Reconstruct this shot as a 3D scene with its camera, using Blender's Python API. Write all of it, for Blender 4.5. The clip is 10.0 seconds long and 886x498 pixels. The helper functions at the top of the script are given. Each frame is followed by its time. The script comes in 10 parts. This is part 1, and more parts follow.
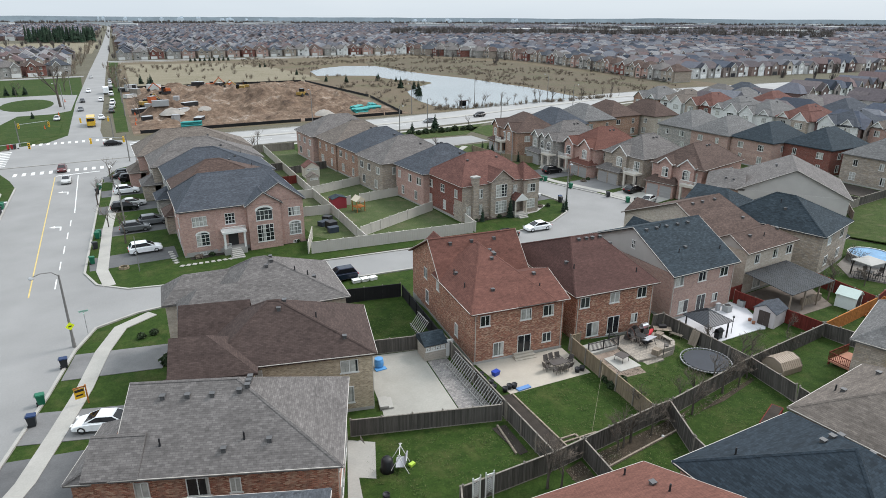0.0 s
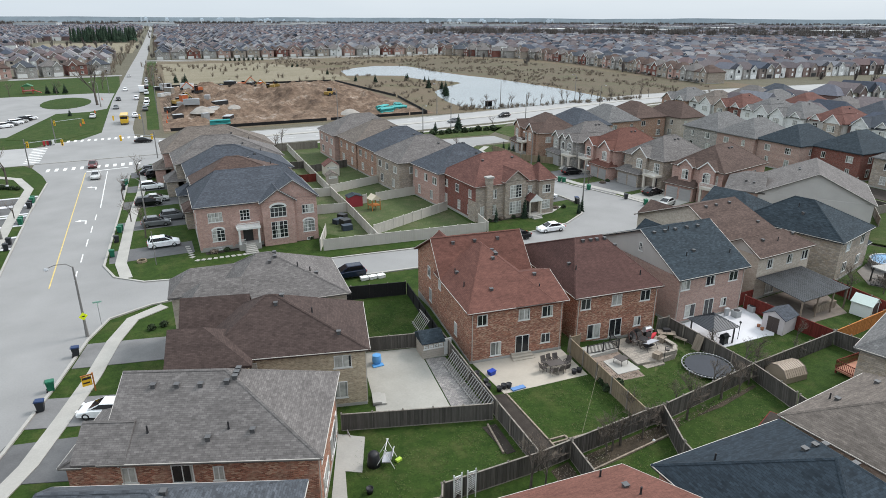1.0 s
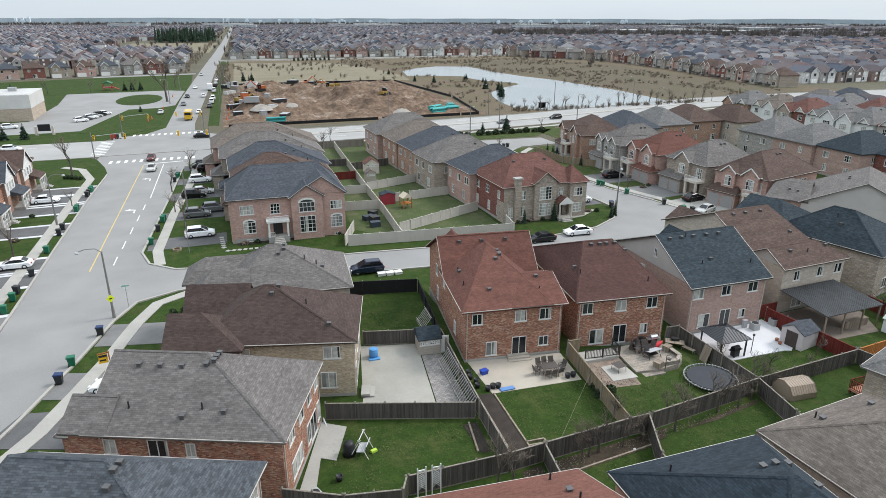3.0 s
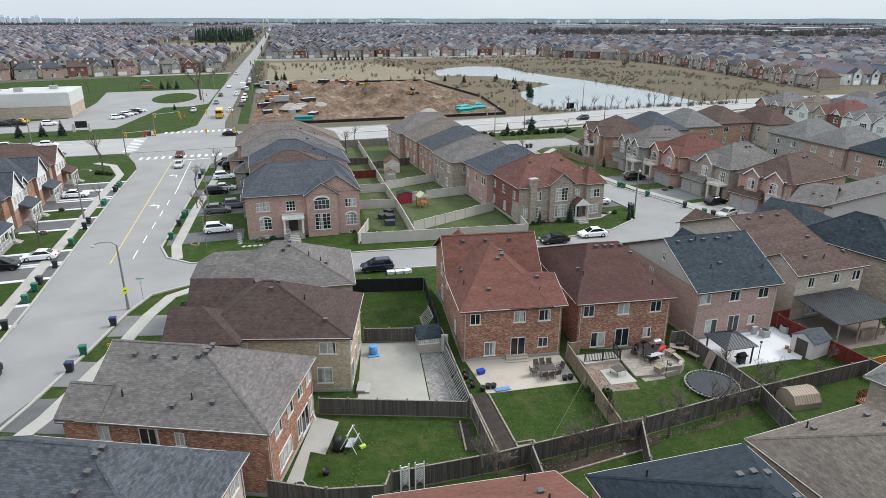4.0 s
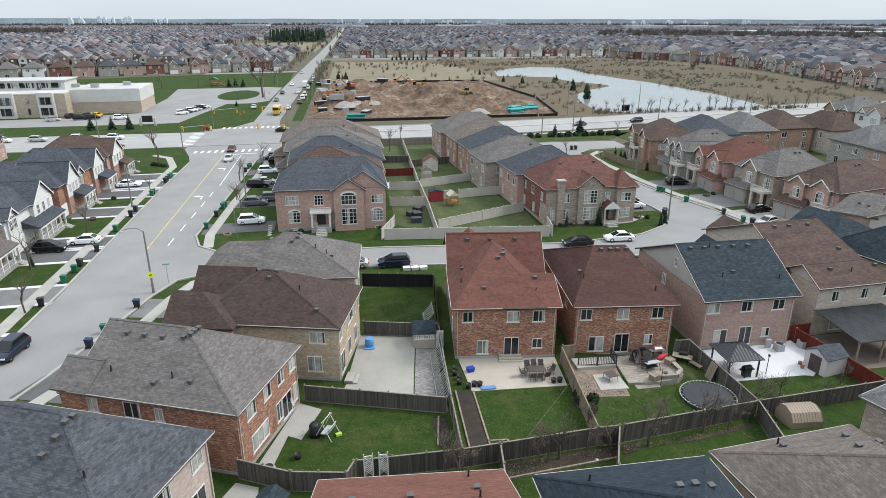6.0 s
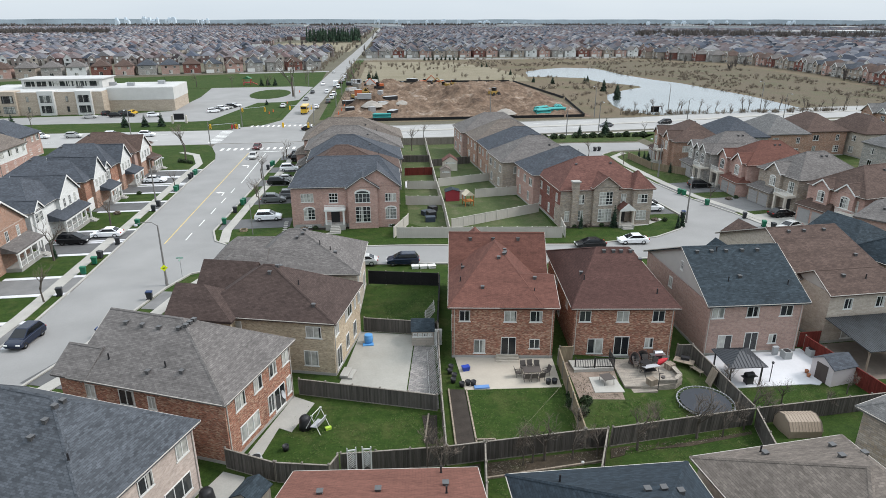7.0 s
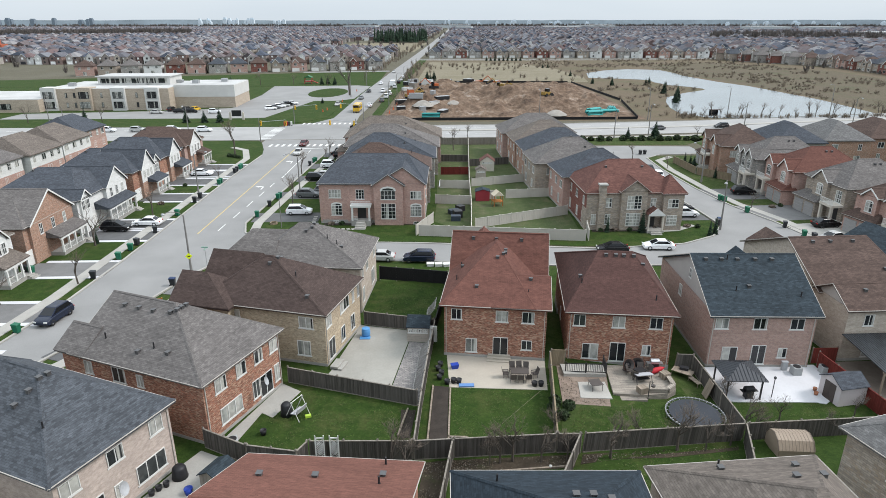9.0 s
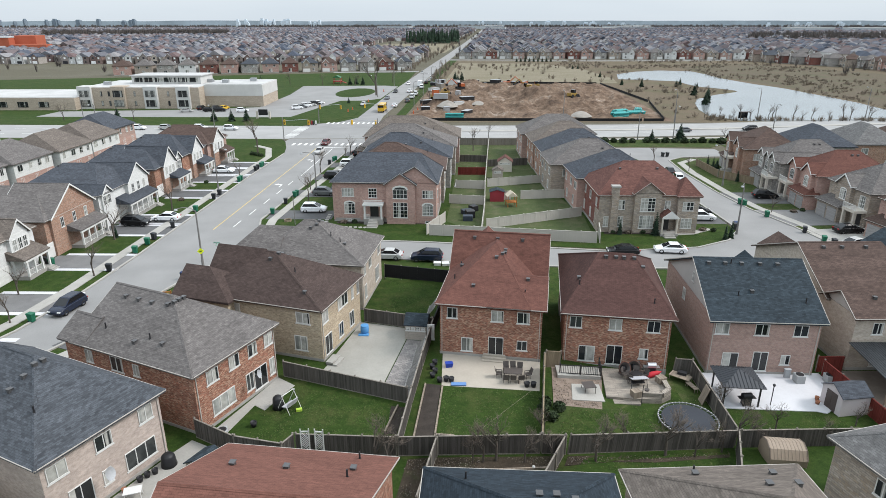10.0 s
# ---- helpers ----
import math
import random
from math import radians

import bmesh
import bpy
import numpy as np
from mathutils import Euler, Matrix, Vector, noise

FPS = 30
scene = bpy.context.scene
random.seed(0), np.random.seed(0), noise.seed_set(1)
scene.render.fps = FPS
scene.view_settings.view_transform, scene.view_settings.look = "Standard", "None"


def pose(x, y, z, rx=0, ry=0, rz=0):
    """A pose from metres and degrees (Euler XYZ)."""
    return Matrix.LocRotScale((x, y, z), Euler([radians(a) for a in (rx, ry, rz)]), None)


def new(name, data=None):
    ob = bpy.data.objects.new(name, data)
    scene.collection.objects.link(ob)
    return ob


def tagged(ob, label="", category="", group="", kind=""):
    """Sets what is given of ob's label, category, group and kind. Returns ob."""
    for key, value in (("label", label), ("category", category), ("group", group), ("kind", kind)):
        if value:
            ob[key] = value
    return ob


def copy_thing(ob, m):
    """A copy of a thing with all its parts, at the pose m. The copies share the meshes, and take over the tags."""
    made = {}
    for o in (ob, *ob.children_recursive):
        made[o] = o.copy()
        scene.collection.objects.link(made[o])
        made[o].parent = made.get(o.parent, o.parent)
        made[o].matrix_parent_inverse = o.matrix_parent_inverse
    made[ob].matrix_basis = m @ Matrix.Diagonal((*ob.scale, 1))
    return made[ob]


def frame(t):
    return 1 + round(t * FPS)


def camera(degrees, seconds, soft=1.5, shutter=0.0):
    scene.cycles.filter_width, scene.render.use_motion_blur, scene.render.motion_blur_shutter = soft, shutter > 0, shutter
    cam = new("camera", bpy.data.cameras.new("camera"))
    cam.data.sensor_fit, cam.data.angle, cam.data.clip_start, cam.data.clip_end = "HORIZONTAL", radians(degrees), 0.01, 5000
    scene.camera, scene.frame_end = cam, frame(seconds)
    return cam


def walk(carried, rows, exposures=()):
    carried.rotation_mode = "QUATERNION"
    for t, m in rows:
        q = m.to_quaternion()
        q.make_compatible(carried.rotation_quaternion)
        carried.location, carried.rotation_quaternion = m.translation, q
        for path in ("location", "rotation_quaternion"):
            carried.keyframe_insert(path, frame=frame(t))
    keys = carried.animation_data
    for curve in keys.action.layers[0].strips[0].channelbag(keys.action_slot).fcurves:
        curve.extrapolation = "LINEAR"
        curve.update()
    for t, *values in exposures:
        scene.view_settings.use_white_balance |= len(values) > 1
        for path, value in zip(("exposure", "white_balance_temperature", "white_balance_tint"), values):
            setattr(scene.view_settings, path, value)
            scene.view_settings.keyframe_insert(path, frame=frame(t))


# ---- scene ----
cam = camera(70.56, 10.0, soft=0.5)
ROWS = [
    (0.0, -0.598, -0.281, 32.368, 69.748, -0.243, -28.745),
    (0.5, 0.713, -1.209, 32.386, 69.755, -0.226, -27.202),
    (1.0, 2.052, -2.098, 32.386, 69.756, -0.189, -25.719),
    (1.5, 3.428, -2.956, 32.374, 69.760, -0.177, -24.216),
    (2.0, 4.837, -3.789, 32.378, 69.777, -0.156, -22.717),
    (2.5, 6.284, -4.524, 32.364, 69.798, -0.142, -21.173),
    (4.0, 10.801, -6.395, 32.380, 69.799, -0.072, -16.353),
    (4.5, 12.370, -7.002, 32.338, 69.798, -0.065, -14.926),
    (5.0, 13.963, -7.533, 32.302, 69.816, -0.036, -13.309),
    (5.5, 15.592, -8.043, 32.265, 69.827, -0.045, -11.701),
    (7.0, 20.531, -9.269, 32.107, 69.877, -0.038, -6.977),
    (7.5, 22.227, -9.550, 32.079, 69.881, -0.004, -5.343),
    (8.0, 23.893, -9.794, 32.035, 69.906, -0.008, -3.803),
    (8.5, 25.558, -10.009, 31.996, 69.915, 0.004, -2.324),
    (9.0, 27.258, -10.197, 31.976, 69.924, 0.013, -0.868),
    (9.5, 28.909, -10.324, 31.927, 69.967, 0.014, 0.608),
    (10.0, 30.584, -10.428, 31.867, 69.993, 0.020, 2.090),
]
walk(cam, [(t, pose(x, y, z, rx, ry, rz)) for t, x, y, z, rx, ry, rz in ROWS])

# ---- light: bright overcast, a broad soft sun from the east ----
SUN_ELEV, SUN_AZ = 46.0, 88.0
world = bpy.data.worlds.new("overcast_sky")
scene.world = world
world.use_nodes = True
wn, wl = world.node_tree.nodes, world.node_tree.links
sky = wn.new("ShaderNodeTexSky")
sky.sky_type, sky.sun_disc = "NISHITA", False
sky.sun_elevation, sky.sun_rotation = radians(SUN_ELEV), radians(SUN_AZ)
sky.air_density, sky.dust_density = 1.0, 3.0
bgn = wn["Background"]
mixn = wn.new("ShaderNodeMix")
mixn.data_type = "RGBA"
cloudtex = wn.new("ShaderNodeTexNoise")
cloudtex.inputs["Scale"].default_value, cloudtex.inputs["Detail"].default_value = 2.2, 6
tcw = wn.new("ShaderNodeTexCoord")
mpw = wn.new("ShaderNodeMapping")
mpw.inputs["Scale"].default_value = (1, 1, 6)
rampw = wn.new("ShaderNodeValToRGB")
rampw.color_ramp.elements[0].position, rampw.color_ramp.elements[0].color = 0.25, (7.35, 8.3, 9.15, 1)
rampw.color_ramp.elements[1].position, rampw.color_ramp.elements[1].color = 0.75, (8.5, 9.3, 9.95, 1)
wl.new(tcw.outputs["Generated"], mpw.inputs["Vector"])
wl.new(mpw.outputs["Vector"], cloudtex.inputs["Vector"])
wl.new(cloudtex.outputs["Fac"], rampw.inputs["Fac"])
mixn.inputs["Factor"].default_value = 0.9
wl.new(sky.outputs["Color"], mixn.inputs["A"])
wl.new(rampw.outputs["Color"], mixn.inputs["B"])
# an overcast sky is brighter overhead than at the horizon
sepw = wn.new("ShaderNodeSeparateXYZ")
wl.new(tcw.outputs["Generated"], sepw.inputs["Vector"])
risew = wn.new("ShaderNodeMapRange")
risew.inputs["From Min"].default_value, risew.inputs["From Max"].default_value = 0.0, 0.8
risew.inputs["To Min"].default_value, risew.inputs["To Max"].default_value = 0.93, 2.05
wl.new(sepw.outputs["Z"], risew.inputs["Value"])
scalew = wn.new("ShaderNodeVectorMath")
scalew.operation = "SCALE"
wl.new(mixn.outputs["Result"], scalew.inputs[0])
wl.new(risew.outputs["Result"], scalew.inputs["Scale"])
wl.new(scalew.outputs["Vector"], bgn.inputs["Color"])
bgn.inputs["Strength"].default_value = 0.103
sun = new("sun", bpy.data.lights.new("sun", "SUN"))
sun.data.energy, sun.data.angle, sun.data.color = 2.95, radians(16), (1.0, 0.957, 0.935)
sun.matrix_world = pose(0, 0, 200, 90 - SUN_ELEV, 0, 180 - SUN_AZ)


# ---- materials ----
def base_mat(name, rough=0.85, metal=0.0, spec=0.3):
    m = bpy.data.materials.new(name)
    m.use_nodes = True
    n, l = m.node_tree.nodes, m.node_tree.links
    b = n["Principled BSDF"]
    b.inputs["Roughness"].default_value = rough
    b.inputs["Metallic"].default_value = metal
    b.inputs["Specular IOR Level"].default_value = spec
    return m, n, l, b


def tint(c, k):
    return (min(c[0] * k, 1), min(c[1] * k, 1), min(c[2] * k, 1), 1)


def ramp(n, stops):
    r = n.new("ShaderNodeValToRGB")
    e = r.color_ramp.elements
    while len(e) < len(stops):
        e.new(0.5)
    for q, (p, c) in zip(e, stops):
        q.position, q.color = p, (*c[:3], 1)
    return r


def mix(n, l, kind, fac, a, b):
    x = n.new("ShaderNodeMix")
    x.data_type, x.blend_type = "RGBA", kind
    for sock, v in (("Factor", fac), ("A", a), ("B", b)):
        if hasattr(v, "is_linked"):
            l.new(v, x.inputs[sock])
        elif sock == "Factor":
            x.inputs[sock].default_value = v
        else:
            x.inputs[sock].default_value = (*v[:3], 1)
    return x.outputs["Result"]


def coords(n, l, space, shift=False):
    tc = n.new("ShaderNodeTexCoord")
    if space == "World":
        return n.new("ShaderNodeNewGeometry").outputs["Position"]
    out = tc.outputs[space]
    if shift:
        info = n.new("ShaderNodeObjectInfo")
        sc = n.new("ShaderNodeMath")
        sc.operation = "MULTIPLY"
        sc.inputs[1].default_value = 37.0
        l.new(info.outputs["Random"], sc.inputs[0])
        ad = n.new("ShaderNodeVectorMath")
        ad.operation = "ADD"
        l.new(out, ad.inputs[0])
        l.new(sc.outputs[0], ad.inputs[1])
        out = ad.outputs[0]
    return out


def noisy(n, l, vec, scale, detail=4, rough=0.6):
    t = n.new("ShaderNodeTexNoise")
    t.inputs["Scale"].default_value, t.inputs["Detail"].default_value, t.inputs["Roughness"].default_value = scale, detail, rough
    l.new(vec, t.inputs["Vector"])
    return t.outputs["Fac"]


def bumped(n, l, b, height, strength, dist):
    q = n.new("ShaderNodeBump")
    q.inputs["Strength"].default_value, q.inputs["Distance"].default_value = strength, dist
    l.new(height, q.inputs["Height"])
    l.new(q.outputs["Normal"], b.inputs["Normal"])


def plain(name, c, rough=0.7, var=0.12, big=0.35, fine=9.0, metal=0.0, spec=0.3, bump=0.0, space="Object", island=0.0):
    """A surface with soft stains and a fine grain over it."""
    m, n, l, b = base_mat(name, rough, metal, spec)
    v = coords(n, l, space, space == "Object")
    r1 = ramp(n, [(0.3, tint(c, 1 - var)), (0.7, tint(c, 1 + var))])
    l.new(noisy(n, l, v, big), r1.inputs["Fac"])
    f = noisy(n, l, v, fine, 5)
    r2 = ramp(n, [(0.25, (0.78, 0.78, 0.78)), (0.75, (1.15, 1.15, 1.15))])
    l.new(f, r2.inputs["Fac"])
    out = mix(n, l, "MULTIPLY", min(1.0, var * 4), r1.outputs["Color"], r2.outputs["Color"])
    if island:
        g = n.new("ShaderNodeNewGeometry")
        r3 = ramp(n, [(0.0, (1 - island,) * 3), (1.0, (1 + island,) * 3)])
        l.new(g.outputs["Random Per Island"], r3.inputs["Fac"])
        out = mix(n, l, "MULTIPLY", 1.0, out, r3.outputs["Color"])
    l.new(out, b.inputs["Base Color"])
    if bump:
        bumped(n, l, b, f, bump, 0.02)
    return m


def courses(name, c1, c2, gap, bw, bh, ms, rough=0.9, stain=0.12, bump=0.4, c3=None, streak=(0.25, 1.2)):
    """Laid courses (bricks, stone, shingles) in metres, each piece in its own tone, with weather stains over them."""
    m, n, l, b = base_mat(name, rough, 0, 0.2)
    v = coords(n, l, "UV", True)
    t = n.new("ShaderNodeTexBrick")
    l.new(v, t.inputs["Vector"])
    t.inputs["Scale"].default_value = 1.0
    t.inputs["Brick Width"].default_value, t.inputs["Row Height"].default_value = bw, bh
    t.inputs["Mortar Size"].default_value, t.inputs["Mortar Smooth"].default_value = ms, 0.3
    t.inputs["Color1"].default_value, t.inputs["Color2"].default_value = (*c1, 1), (*c2, 1)
    t.inputs["Mortar"].default_value = (*gap, 1)
    out = t.outputs["Color"]
    if c3:
        # the same laying pattern once more, to pick out single pieces
        t2 = n.new("ShaderNodeTexBrick")
        ad = n.new("ShaderNodeVectorMath")
        ad.operation = "ADD"
        ad.inputs[1].default_value = (bw * 40, bh * 60, 0)
        l.new(v, ad.inputs[0])
        l.new(ad.outputs[0], t2.inputs["Vector"])
        t2.inputs["Scale"].default_value = 1.0
        t2.inputs["Brick Width"].default_value, t2.inputs["Row Height"].default_value = bw, bh
        t2.inputs["Mortar Size"].default_value = ms
        t2.inputs["Color1"].default_value, t2.inputs["Color2"].default_value, t2.inputs["Mortar"].default_value = (0, 0, 0, 1), (1, 1, 1, 1), (0, 0, 0, 1)
        clump = n.new("ShaderNodeMath")
        clump.operation = "MULTIPLY_ADD"
        clump.inputs[1].default_value = 0.9
        l.new(noisy(n, l, v, 1.1, 3), clump.inputs[0])
        l.new(t2.outputs["Color"], clump.inputs[2])
        r = ramp(n, [(0.5, (0, 0, 0)), (0.68, (1, 1, 1))])
        hv = n.new("ShaderNodeMath")
        hv.operation = "MULTIPLY"
        hv.inputs[1].default_value = 0.5
        l.new(clump.outputs[0], hv.inputs[0])
        l.new(hv.outputs[0], r.inputs["Fac"])
        fm = n.new("ShaderNodeMath")
        fm.operation = "MULTIPLY"
        fm.inputs[1].default_value = 0.85
        l.new(r.outputs["Color"], fm.inputs[0])
        out = mix(n, l, "MIX", fm.outputs[0], out, c3)
    mp2 = n.new("ShaderNodeMapping")
    mp2.inputs["Scale"].default_value = (*streak, 1)
    l.new(v, mp2.inputs["Vector"])
    r1 = ramp(n, [(0.3, (1 - stain,) * 3), (0.7, (1 + stain,) * 3)])
    l.new(noisy(n, l, mp2.outputs["Vector"], 1.0, 5), r1.inputs["Fac"])
    out = mix(n, l, "MULTIPLY", 1.0, out, r1.outputs["Color"])
    mp3 = n.new("ShaderNodeMapping")
    mp3.inputs["Scale"].default_value = (1.0, 1.5, 1)
    l.new(v, mp3.inputs["Vector"])
    g = noisy(n, l, mp3.outputs["Vector"], 2.6, 4)
    r4 = ramp(n, [(0.35, (1 - stain * 1.35,) * 3), (0.65, (1 + stain * 1.35,) * 3)])
    l.new(g, r4.inputs["Fac"])
    out = mix(n, l, "MULTIPLY", 0.8, out, r4.outputs["Color"])
    l.new(out, b.inputs["Base Color"])
    bumped(n, l, b, t.outputs["Fac"], -bump, 0.015)
    return m


def brick(name, c, gap, pale=None, spread=0.28):
    return courses(name, tint(c, 1 + spread)[:3], tint(c, 1 - spread)[:3], gap, 0.23, 0.078, 0.011, c3=pale)


def shingle(name, c, spread=0.14):
    deep = 0.87 if spread < 0.1 else 0.76 if spread < 0.15 else 0.62
    return courses(name, tint(c, 1 + spread)[:3], tint(c, 1 - spread)[:3], tint(c, 0.6)[:3], 0.36, 0.145, 0.01, 0.95, 0.15, 0.4, c3=tint(c, deep)[:3], streak=(0.3, 0.9))


def turf(name, c, c2, dry, patch=0.22):
    m, n, l, b = base_mat(name, 0.95, 0, 0.1)
    v = coords(n, l, "World")
    r1 = ramp(n, [(0.35, c), (0.65, c2)])
    l.new(noisy(n, l, v, 0.8, 8, 0.8), r1.inputs["Fac"])
    r2 = ramp(n, [(0.46 + patch * 0.1, (0, 0, 0)), (0.85, (1, 1, 1))])
    l.new(noisy(n, l, v, patch, 6, 0.7), r2.inputs["Fac"])
    o = mix(n, l, "MIX", r2.outputs["Color"], r1.outputs["Color"], dry)
    f = noisy(n, l, v, 7, 6, 0.8)
    r3 = ramp(n, [(0.3, (0.5, 0.52, 0.5)), (0.7, (1.4, 1.38, 1.3))])
    l.new(f, r3.inputs["Fac"])
    o = mix(n, l, "MULTIPLY", 0.8, o, r3.outputs["Color"])
    l.new(o, b.inputs["Base Color"])
    bumped(n, l, b, f, 0.6, 0.05)
    return m


def glazing(name):
    """Window glass before a dim room, some with pale blinds down."""
    m, n, l, b = base_mat(name, 0.05, 0, 0.5)
    info = n.new("ShaderNodeObjectInfo")
    r = ramp(n, [(0.0, (0.01, 0.012, 0.014)), (0.5, (0.03, 0.034, 0.036)), (0.62, (0.14, 0.15, 0.14)), (1.0, (0.34, 0.35, 0.33))])
    l.new(info.outputs["Random"], r.inputs["Fac"])
    v = coords(n, l, "Object", True)
    # curtains drawn across part of the width
    mp = n.new("ShaderNodeMapping")
    mp.inputs["Scale"].default_value = (1.1, 0.02, 0.02)
    l.new(v, mp.inputs["Vector"])
    cut = ramp(n, [(0.53, (0, 0, 0)), (0.55, (1, 1, 1))])
    l.new(noisy(n, l, mp.outputs["Vector"], 1.0, 1), cut.inputs["Fac"])
    room = mix(n, l, "MIX", cut.outputs["Color"], r.outputs["Color"], (0.4, 0.4, 0.37))
    k = noisy(n, l, v, 1.3, 3)
    r2 = ramp(n, [(0.3, (0.6, 0.6, 0.6)), (0.7, (1.2, 1.2, 1.2))])
    l.new(k, r2.inputs["Fac"])
    l.new(mix(n, l, "MULTIPLY", 1.0, room, r2.outputs["Color"]), b.inputs["Base Color"])
    bumped(n, l, b, k, 0.03, 0.02)
    return m


def paint(name, c, rough=0.25):
    m, n, l, b = base_mat(name, rough, 0, 0.3)
    v = coords(n, l, "Object")
    r = ramp(n, [(0.3, tint(c, 0.9)), (0.7, tint(c, 1.06))])
    l.new(noisy(n, l, v, 2.5, 5), r.inputs["Fac"])
    l.new(r.outputs["Color"], b.inputs["Base Color"])
    b.inputs["Coat Weight"].default_value, b.inputs["Coat Roughness"].default_value = 0.12, 0.12
    return m


def many(name, tones, rough=0.9):
    """One surface whose separate pieces take one of several tones each."""
    m, n, l, b = base_mat(name, rough, 0, 0.2)
    gm = n.new("ShaderNodeNewGeometry")
    r = n.new("ShaderNodeValToRGB")
    r.color_ramp.interpolation = "CONSTANT"
    e = r.color_ramp.elements
    while len(e) < len(tones):
        e.new(0.5)
    for i, c in enumerate(tones):
        e[i].position, e[i].color = i / len(tones), (*c, 1)
    l.new(gm.outputs["Random Per Island"], r.inputs["Fac"])
    v = coords(n, l, "World")
    f = noisy(n, l, v, 1.5, 4)
    r2 = ramp(n, [(0.3, (0.8,) * 3), (0.7, (1.2,) * 3)])
    l.new(f, r2.inputs["Fac"])
    l.new(mix(n, l, "MULTIPLY", 1.0, r.outputs["Color"], r2.outputs["Color"]), b.inputs["Base Color"])
    return m


ROOF = {
    "red": shingle("roof_red_brown", (0.112, 0.05, 0.039), 0.06),
    "russet": shingle("roof_russet_brown", (0.071, 0.037, 0.032), 0.06),
    "navy": shingle("roof_dark_navy_slate", (0.023, 0.033, 0.043), 0.16),
    "brown": shingle("roof_dark_brown", (0.062, 0.044, 0.039), 0.1),
    "grey": shingle("roof_grey_brown", (0.128, 0.118, 0.113)),
    "slate": shingle("roof_slate_blue", (0.029, 0.04, 0.049), 0.2),
    "taupe": shingle("roof_taupe", (0.135, 0.115, 0.1)),
    "ash": shingle("roof_ash_grey", (0.13, 0.127, 0.125)),
    "clay": shingle("roof_orange_clay", (0.142, 0.064, 0.049), 0.035),
    "rust": shingle("roof_rust", (0.118, 0.056, 0.046)),
    "steel": shingle("roof_blue_grey", (0.066, 0.073, 0.083), 0.16),
    "slate2": shingle("roof_grey_slate", (0.058, 0.065, 0.077), 0.14),
    "umber": shingle("roof_umber", (0.083, 0.057, 0.048)),
}
WALL = {
    "red": brick("brick_red", (0.235, 0.092, 0.058), (0.27, 0.19, 0.15), (0.45, 0.3, 0.21), 0.4),
    "rose": brick("brick_rose", (0.36, 0.216, 0.178), (0.38, 0.31, 0.28), None, 0.12),
    "deep": brick("brick_deep_red", (0.16, 0.05, 0.038), (0.2, 0.14, 0.12)),
    "orange": brick("brick_orange", (0.26, 0.14, 0.095), (0.36, 0.3, 0.25)),
    "tan": brick("brick_tan", (0.39, 0.315, 0.222), (0.42, 0.37, 0.29), (0.24, 0.18, 0.12), 0.18),
    "buff": brick("brick_buff", (0.39, 0.335, 0.28), (0.42, 0.38, 0.33), None, 0.1),
    "pale": brick("brick_pale_beige", (0.4, 0.33, 0.29), (0.42, 0.37, 0.33), None, 0.1),
    "pink": brick("brick_pinkish", (0.32, 0.205, 0.17), (0.36, 0.3, 0.27), None, 0.1),
    "stone": courses("ledge_stone", (0.38, 0.33, 0.28), (0.25, 0.215, 0.18), (0.2, 0.18, 0.16), 0.45, 0.16, 0.014, c3=(0.3, 0.24, 0.18)),
    "greystone": courses("grey_stone", (0.33, 0.32, 0.3), (0.22, 0.21, 0.2), (0.2, 0.19, 0.18), 0.42, 0.17, 0.014, c3=(0.38, 0.35, 0.31)),
    "siding": courses("white_siding", (0.6, 0.605, 0.59), (0.57, 0.575, 0.56), (0.42, 0.42, 0.42), 3.6, 0.11, 0.006, 0.6, 0.06, 0.3),
    "stucco": plain("stucco_grey", (0.4, 0.38, 0.36), 0.9, 0.08, 0.3, 18, bump=0.2),
}
WHITE = plain("white_trim", (0.6, 0.6, 0.58), 0.5, 0.05)
CREAM = plain("cream_stone_trim", (0.5, 0.46, 0.4), 0.8, 0.08)
DARKTRIM = plain("dark_brown_metal_trim", (0.06, 0.045, 0.04), 0.5, 0.08)
TAUPETRIM = plain("taupe_metal_trim", (0.3, 0.25, 0.2), 0.5, 0.06)
GUTTER = plain("beige_metal_gutter", (0.4, 0.375, 0.34), 0.5, 0.06)
GLASS = glazing("window_glass")
DARKGLASS = plain("dark_door_glass", (0.016, 0.018, 0.02), 0.06, 0.2, spec=0.5)
BLACK = plain("black_plastic", (0.018, 0.018, 0.02), 0.5, 0.15)
IRON = plain("black_painted_metal", (0.02, 0.02, 0.022), 0.4, 0.1, spec=0.5)
STEEL = plain("galvanised_steel", (0.4, 0.41, 0.42), 0.45, 0.1, metal=0.7)


# ---- lie of the land ----
# The gardens nearest the flight stand on a terrace; the streets and all beyond lie ZG lower, and the terrace falls away eastwards.
ZG = -1.24
TERRACE = [(-14, -30), (-7, 10), (-2.9, 28.7), (2.0, 40.0), (8.2, 50.8), (9.3, 61.6), (12, 67.2), (29.8, 65.2), (31, 58), (34, 56.5), (45, 54.5), (57, 53.5), (71, 57), (86, 56.5), (99, 48), (125, 25), (125, -30)]


def inside(x, y, poly):
    r = False
    for (x0, y0), (x1, y1) in zip(poly, poly[1:] + poly[:1]):
        if (y0 > y) != (y1 > y) and x < (x1 - x0) * (y - y0) / (y1 - y0) + x0:
            r = not r
    return r


def slope(x, y):
    return min(1.0, max(0.0, (x - 38.6) / 14)) * min(1.0, max(0.0, (y - 26) / 5))


